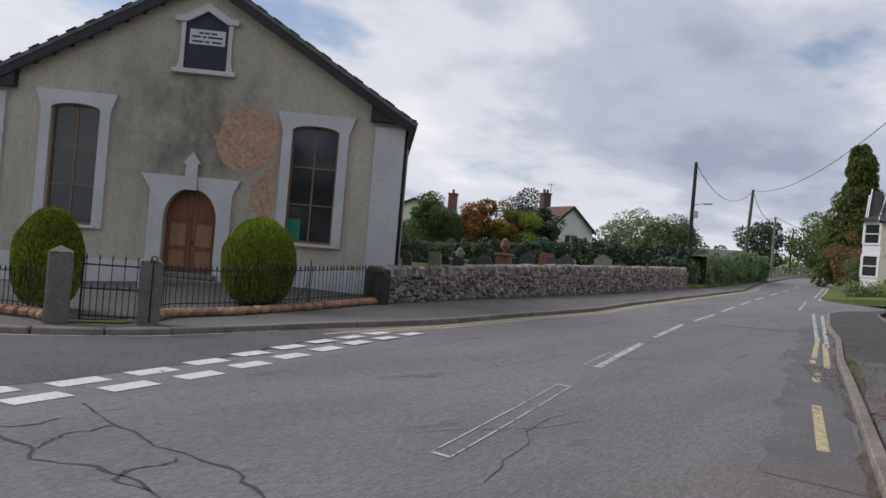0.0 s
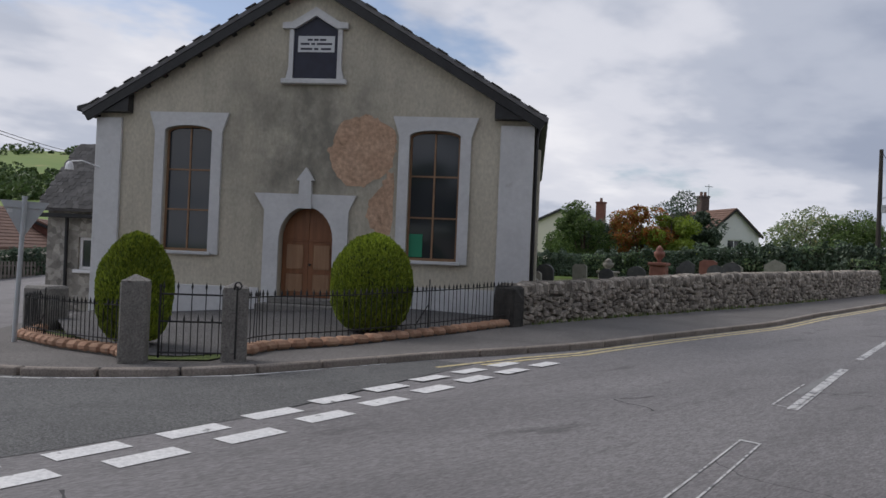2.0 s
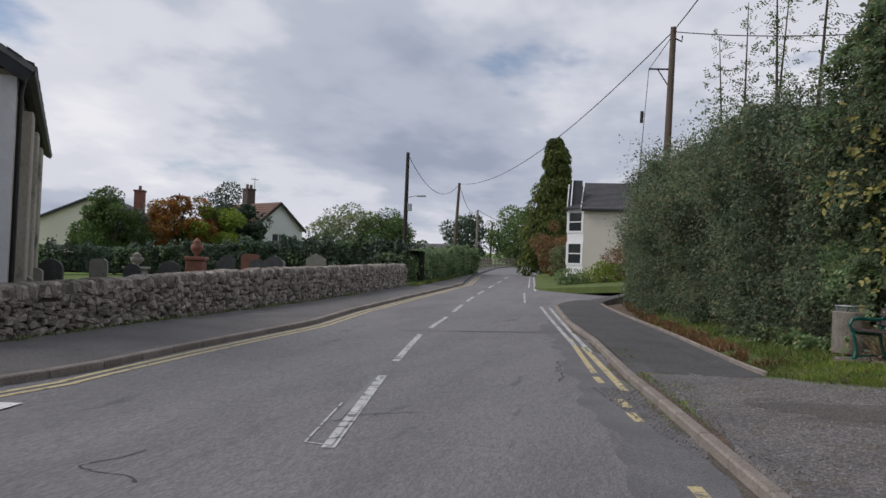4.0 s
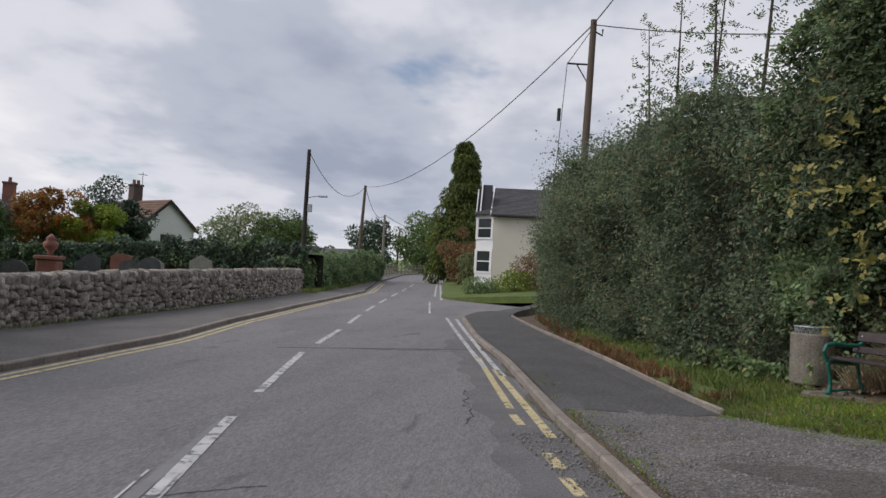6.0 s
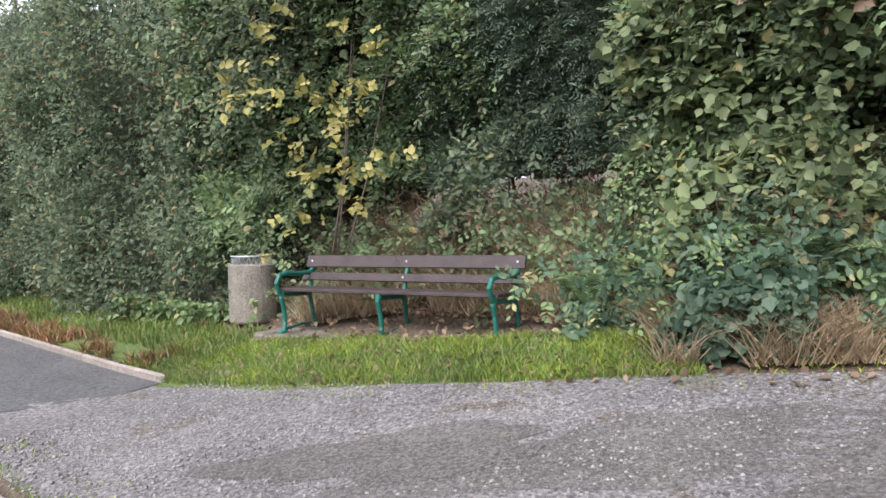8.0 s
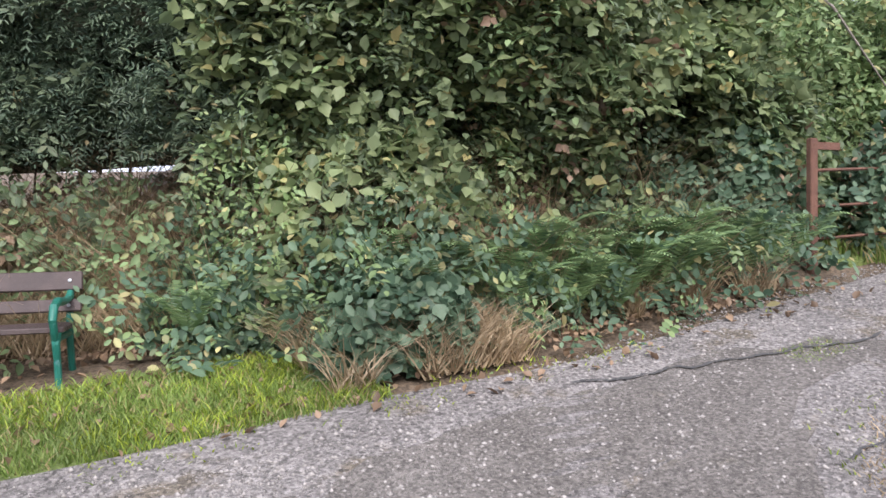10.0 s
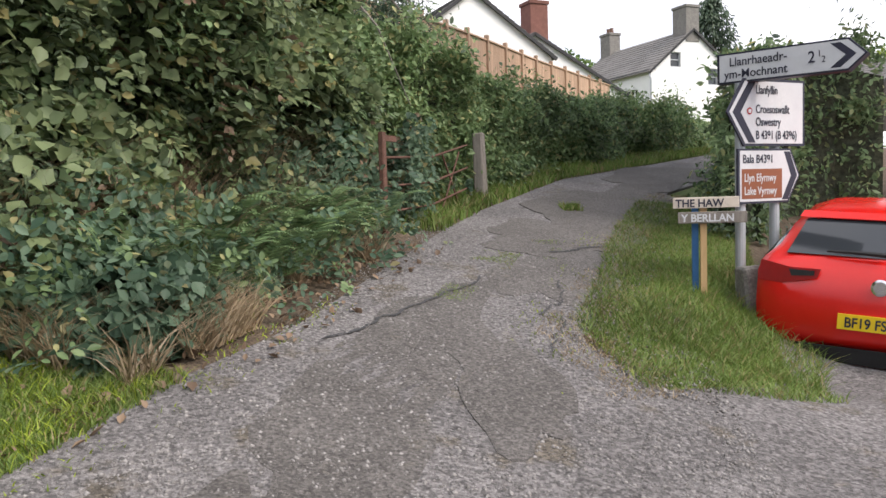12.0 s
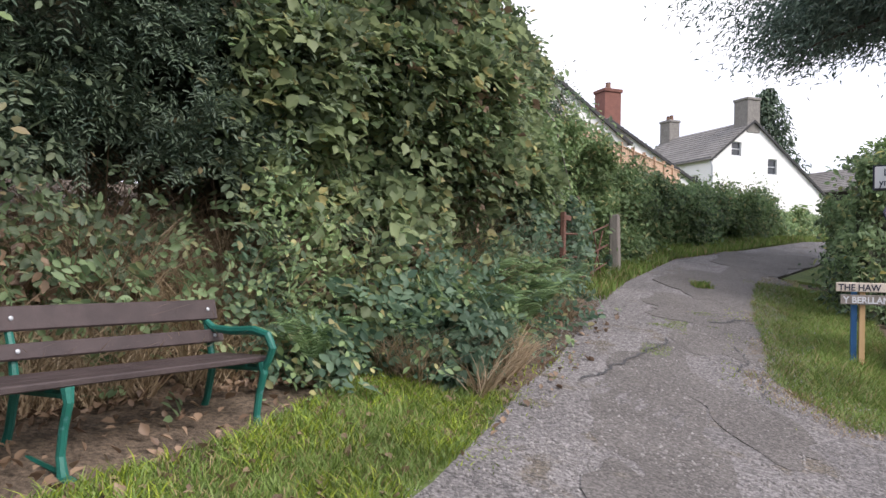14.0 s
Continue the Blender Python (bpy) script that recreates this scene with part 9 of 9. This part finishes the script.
# ---- trees ----
def tree(name, x, y, z, h, r, leaf, n, size, label, trunk=0.25, shape="round", seed=1, group="", clear=0.25, squash=1.0):
    """Tapered trunk, limbs and clumps of leaves with gaps between."""
    g = np.random.default_rng(seed)
    root = empty(name, pose(x, y, z), label, "tree", group)
    tops = [(0, 0, -0.3), (0.1 * trunk, 0, h * 0.3), (g.normal(0, 0.1), g.normal(0, 0.1), h * 0.6), (0, 0, h * 0.9)]
    part("trunk", tube(bmesh.new(), tops, [trunk, trunk * 0.75, trunk * 0.5, trunk * 0.12], 8), M["bark"], root)
    nc = 26 if shape == "round" else 70
    clouds = []
    for k in range(nc):
        if shape == "round":
            dv = g.normal(size=3)
            dv /= np.linalg.norm(dv)
            rad = r * g.uniform(0.45, 0.95)
            c = np.array([dv[0] * rad, dv[1] * rad, h * (clear + (1 - clear) * 0.5) + dv[2] * h * (1 - clear) * 0.42 * squash])
            cr = r * g.uniform(0.28, 0.5)
        else:
            f = (k + 0.5) / nc
            zz = h * (0.06 + 0.93 * f)
            rr_ = r * (1 - f) ** 0.75 * g.uniform(0.45, 0.95) + 0.1
            a = g.uniform(0, 2 * np.pi)
            c = np.array([np.cos(a) * rr_, np.sin(a) * rr_, zz])
            cr = (0.45 * r * (1 - 0.7 * f) + 0.15) * g.uniform(0.7, 1.2)
        if k < 9 and shape == "round":
            part("limb", tube(bmesh.new(), [(0, 0, h * clear), tuple(c * (0.5, 0.5, 0.75)), tuple(c)], [trunk * 0.35, trunk * 0.2, trunk * 0.05], 5), M["bark"], root)
        m_ = n // nc
        d3 = g.normal(size=(m_, 3))
        d3 /= np.linalg.norm(d3, axis=1)[:, None]
        pts_ = c + d3 * cr * (g.uniform(0.55, 1.08, m_) ** 0.6)[:, None] * np.array([1, 1, 0.75 if shape == "round" else 0.9])
        drop = np.array([0, 0, -0.3 if shape == "round" else -1.2])
        clouds.append(leaves(pts_, d3 + drop, d3 + (0, 0, 0.4), size, 0.55 if shape == "round" else 0.35, 0.45))
    big("crown", *join(*clouds), leaf, root)
    return root


tree("conifer", -7.75, 66, 1.3, 10.8, 2.4, L["conifer"], 34000, 0.28, "tall columnar cypress with drooping green-gold sprays", 0.35, "cone", 3)
tree("shrub", -6.3, 58, 1.3, 3.9, 1.6, L["rusty"], 6000, 0.14, "reddish-brown shrub in the front garden", 0.08, seed=4, clear=0.02)
tree("shrub", -5.5, 53.5, 1.2, 2.0, 0.9, L["maple"], 3000, 0.11, "yellow-green shrub in the front garden", 0.05, seed=5, clear=0.02)
tree("shrub", -0.9, 46.5, 1.2, 1.9, 1.7, L["rusty"], 6000, 0.1, "dark reddish shrub before the house", 0.06, seed=6, clear=0.02)
tree("shrub", -2.4, 45.8, 1.1, 1.0, 1.1, L["lime"], 1800, 0.12, "low yellow-green plants in the garden", 0.04, seed=7, clear=0.02)
tree("shrub", -4.2, 45.9, 0.9, 0.7, 1.0, L["bright"], 1600, 0.12, "low leafy plants in the front garden", 0.04, seed=8, clear=0.02)
for i, (x, y, h, r, lf, lab) in enumerate([(-30.5, 43.5, 5.2, 2.0, "tree", "slender green tree by the churchyard"), (-31.5, 47.5, 4.0, 2.8, "darkyew", "dark evergreen tree behind the hedge"), (-28.0, 46.5, 5.0, 2.1, "rowan", "rowan tree turning orange"), (-26.2, 47.0, 4.6, 1.9, "lime", "lime-green maple behind the hedge"), (-27.5, 51.0, 6.2, 2.4, "darkyew", "dark holly tree before the white house"),
                                           (-26.1, 50.5, 5.0, 1.3, "darkyew", "dark shrubby tree by the white gable"), (-22.0, 58, 5.4, 2.8, "maple", "brownish-green tree beside the white house"), (-18.6, 57, 4.9, 2.6, "tree", "dense green tree above the hedge"), (-33.0, 45.0, 3.2, 2.0, "tree", "green shrubby tree by the grey roof")]):
    tree("tree", x, y, float(height(x, y)) + 0.1, h * 0.9, r * 0.92, L[lf], 9500, 0.17, lab, 0.12, seed=20 + i, clear=0.12, group="trees behind the churchyard")
for i, (x, y, h, r, lf) in enumerate([(-24, 104, 6.5, 3.2, "darkyew"), (-19, 112, 8.0, 4.5, "tree"), (-21, 125, 9.0, 5, "maple"), (-14.5, 140, 9.5, 5, "tree"), (-9.0, 122, 7.5, 4, "tree"), (-7, 108, 6.5, 3.6, "tree"), (-6.5, 96, 6.0, 3.2, "maple"), (-12, 150, 10, 6, "tree"), (-6, 150, 10, 6, "tree"), (-18, 152, 10, 6, "tree"), (-2, 140, 9, 5, "tree")]):
    tree("tree", x, y, float(height(x, y)) - 0.1, h, r, L[lf], 3600, 0.4, "roadside tree near the bend", 0.2, seed=50 + i, clear=0.08, group="trees along the far road")
# churchyard hedges
hedge("churchyard_hedge", [(-33, 34.0), (-26, 38.5), (-20, 42.0), (-15.5, 43.6), (-12.2, 42.2)], [1.2, 1.25, 1.75, 1.95, 1.85], 1.6, 24000, L["darkyew"], 0.17, "dense dark green hedge behind the graves", up=lambda x, y: height(x, y), rough=0.2, base=0.3, extra=[(L["hedge2"], 0.4, 0.16, 0.3, 1)])
hedge("roadside_hedge", [(-12.0, 42.2), (-12.1, 47), (-12.6, 55), (-13.3, 64)], [1.5, 1.7, 1.8, 1.9], 1.4, 14000, L["hedge2"], 0.16, "clipped green roadside hedge beyond the wall", up=lambda x, y: height(x, y), rough=0.15, base=0.1, extra=[(L["bright"], 0.3, 0.14, 0.2, 1)])
stuff("grass", blades(scatter(5000, [(-11.3, 41), (-12.0, 50), (-13.4, 62)], (-0.7, 0.2), up=lambda x, y: height(x, y) + 0.1), 0.15, 0.7, 0.02), L["grass"], "rough grass below the roadside hedge", "grass")
hedge("side_road_hedge", [(-36.5, 8.0), (-37.2, 10.5), (-38.5, 16)], [1.2, 1.2, 1.2], 1.2, 5000, L["darkyew"], 0.16, "dark clipped hedge by the bungalow", up=lambda x, y: height(x, y), rough=0.12)
rf_ = tagged(new("rail_fence"), "grey wooden post-and-rail fence at the bend", "fence")
rp = resample([(-16.2, 73), (-17.8, 90), (-17.9, 106)], 16)
for x, y in rp:
    part("post", boxes((x - 0.07, x + 0.07, y - 0.07, y + 0.07, float(height(x, y)), float(height(x, y)) + 1.1)), M["old_wood"], rf_)
for z in (0.35, 0.7, 1.0):
    part("rail", tube(bmesh.new(), [(x, y, float(height(x, y)) + z) for x, y in rp], 0.05, 4), M["old_wood"], rf_)
gar = long_house("garage", -25.4, 88.0, 1.4, 1.7, 2.7, 5, 4, 0, M["white"], M["slate_far"], "small white garage with a grey roof", "garage")
for i, (x, y, m_) in enumerate([(-17.9, 77, "upvc"), (-20.2, 80, "galv")]):
    cr = empty("parked_car", pose(x, y, 1.55, 0, 0, 10), ("white" if i == 0 else "silver") + " car parked off the far road", "car", "cars parked far along the road")
    part("body", boxes((-0.85, 0.85, -2.0, 2.0, 0.3, 0.85), bevel=0.12), M[m_], cr)
    part("cabin", boxes((-0.72, 0.72, -1.3, 1.0, 0.84, 1.42), bevel=0.18), M["glass"], cr)
    for wx in (-0.8, 0.8):
        for wy in (-1.3, 1.3):
            part("wheel", lathe(bmesh.new(), [(0.15, -0.1), (0.31, -0.1), (0.31, 0.1), (0.15, 0.1)], 16), M["rubber"], cr).matrix_local = pose(wx, wy, 0.31, 0, 90, 0)

# cedar over the lane
ced = empty("cedar", pose(4.3, 0.6, 1.2), "dark spreading conifer with drooping boughs above the lane", "tree")
part("trunk", tube(bmesh.new(), [(0, 0, -0.3), (0, 0, 4), (0.1, 0, 9), (0, 0, 13)], [0.42, 0.36, 0.24, 0.05], 10), M["bark"], ced)
g = np.random.default_rng(5)
cl_ = []
for k in range(190):
    a = g.uniform(0, 2 * np.pi) if k < 120 else g.uniform(-0.5, 1.2)
    zz = g.uniform(5.0, 11.5) if k < 120 else g.uniform(5.4, 8.5)
    ln_ = g.uniform(2.8, 6.4 if k < 120 else 5.2) * (1 - (zz - 5) / 14)
    f = np.linspace(0.2, 1, 9)
    sp = np.c_[np.cos(a) * ln_ * f, np.sin(a) * ln_ * f, zz + 0.5 * f - 1.3 * f ** 2]
    if k < 40:
        part("bough", tube(bmesh.new(), [(0, 0, zz), tuple(sp[4]), tuple(sp[-1])], [0.07, 0.04, 0.01], 5), M["bark"], ced)
    for c in sp:
        m_ = 170
        q_ = c + g.normal(size=(m_, 3)) * np.array([0.46, 0.46, 0.2])
        cl_.append(leaves(q_, np.c_[np.full(m_, np.cos(a)), np.full(m_, np.sin(a)), np.full(m_, -0.9)], np.array([0, 0, 1.0]) + 0 * q_, 0.14, 0.2, 0.8, simple=True))
big("crown", *join(*cl_), L["cedar"], ced)
tree("tree", 24, -52, 5.2, 7.5, 4.0, L["lime"], 6000, 0.4, "yellow-green tree behind the barn", 0.25, seed=90)
tree("tree", 31, -52, 5.2, 7.5, 4.0, L["tree"], 5000, 0.4, "green tree behind the barn roof", 0.25, seed=91)
tree("conifer", 33, -36, 5.0, 10, 3.2, L["darkyew"], 7000, 0.35, "dark pine behind the cottage", 0.3, "cone", 92)
for i, (x, y) in enumerate([(42, -30), (50, -12), (46, 4)]):
    tree("tree", x, y, 4.8, 7, 4, L["tree"], 4000, 0.4, "garden tree behind the houses", 0.25, seed=94 + i)
# saplings above the hedge
for i, (x, y, h) in enumerate([(1.9, 24.0, 7.4), (2.3, 23.2, 7.9), (2.5, 22.6, 8.4), (2.9, 21.8, 8.8), (1.7, 25.2, 7.0)]):
    sp = empty("ash_sapling", pose(x, y, float(bank(x, y))), "slender ash sapling above the hedge", "tree", "ash saplings above the hedge")
    dx, dy = g.normal(0, 0.3, 2)
    part("stem", tube(bmesh.new(), [(0, 0, 0), (dx * 0.4, dy * 0.4, h * 0.5), (dx, dy, h)], [0.05, 0.035, 0.008], 6), M["bark"], sp)
    f = g.uniform(0.42, 1.0, 90)
    a = g.uniform(0, 2 * np.pi, 90)
    stem_ = np.c_[dx * f, dy * f, h * f] + g.normal(size=(90, 3)) * np.array([0.12, 0.12, 0.05]) * (1.35 - f)[:, None] * 2
    big("leaves", *sprays(stem_, np.c_[np.cos(a), np.sin(a)], 9, 0.32, 0.075, 0.4, 0.35, 0.7), L["tree"], sp)

# ---- hills ----
def hill(name, bearing0, bearing1, d0, d1, top, label, material):
    """A hillside between two bearings (degrees clockwise from +y), rising from d0 to d1."""
    nb_, nd = 70, 26
    bb = np.radians(np.linspace(bearing0, bearing1, nb_))
    f = np.linspace(0, 1, nd)
    B, F = np.meshgrid(bb, f)
    D = d0 + (d1 - d0) * F
    edge = np.clip((np.abs(np.linspace(-1, 1, nb_)) - 0.7) / 0.3, 0, 1)[None]
    P = np.c_[(np.sin(B) * D).ravel(), (np.cos(B) * D).ravel(), np.zeros(B.size)]
    Z = top * (F ** 1.25) * (1 + 0.14 * lumps(P, 0.008, 2).reshape(B.shape)) * (1 - 0.75 * edge ** 2) * np.where(F > 0.93, 0.97, 1) - 2
    P[:, 2] = Z.ravel()
    ob = raw(name, P, [(i * nb_ + j, i * nb_ + j + 1, (i + 1) * nb_ + j + 1, (i + 1) * nb_ + j) for i in range(nd - 1) for j in range(nb_ - 1)], material, smooth=True)
    return tagged(ob, label, "hill", kind="structure"), P


hill_mat = mat("hill_pasture", (0.12, 0.2, 0.045), (0.2, 0.25, 0.07), 0.012, 0.95, 0.2, 0.08, c3=(0.3, 0.26, 0.11), spot=0.6)
_, HP = hill("backdrop", -110, -68, 140, 760, 84, "green hillside of fields and woods", hill_mat)
_, HP2 = hill("backdrop", -68, -6, 700, 1600, 46, "low far hills on the horizon", hill_mat)
_, HP3 = hill("backdrop", -6, 30, 260, 700, 16, "wooded rise beyond the bend", hill_mat)


def woods(P, n, size, label, seed, lo=0.0, band=None):
    g_ = np.random.default_rng(seed)
    idx = g_.integers(0, len(P), n)
    base_ = P[idx] + np.c_[g_.normal(0, 12, (n, 2)), np.zeros(n)]
    keep = lumps(base_, 0.02, 5) > lo
    base_ = base_[keep]
    k = 60
    d3 = g_.normal(size=(len(base_), k, 3))
    d3 /= np.linalg.norm(d3, axis=2, keepdims=True)
    s_ = size * g_.uniform(0.5, 1.2, (len(base_), 1, 1))
    pts_ = (base_[:, None] + d3 * s_ * np.array([1, 1, 0.8]) + np.array([0, 0, 0.7]) * s_).reshape(-1, 3)
    dd = d3.reshape(-1, 3)
    tagged(big("woodland", *leaves(pts_, dd + (0, 0, 0.3), dd + (0, 0, 0.6), size * 0.5, 0.8, 0.4), L["wood"]), label, "woodland", kind="stuff")


woods(HP[len(HP) // 8:], 2600, 3.6, "dark hedgerow trees and woods on the hillside", 1, 0.3)
woods(HP2, 500, 10, "far hedgerow trees on the low hills", 2, 0.1)
woods(HP3, 420, 7, "trees on the rise beyond the bend", 3, -0.4)
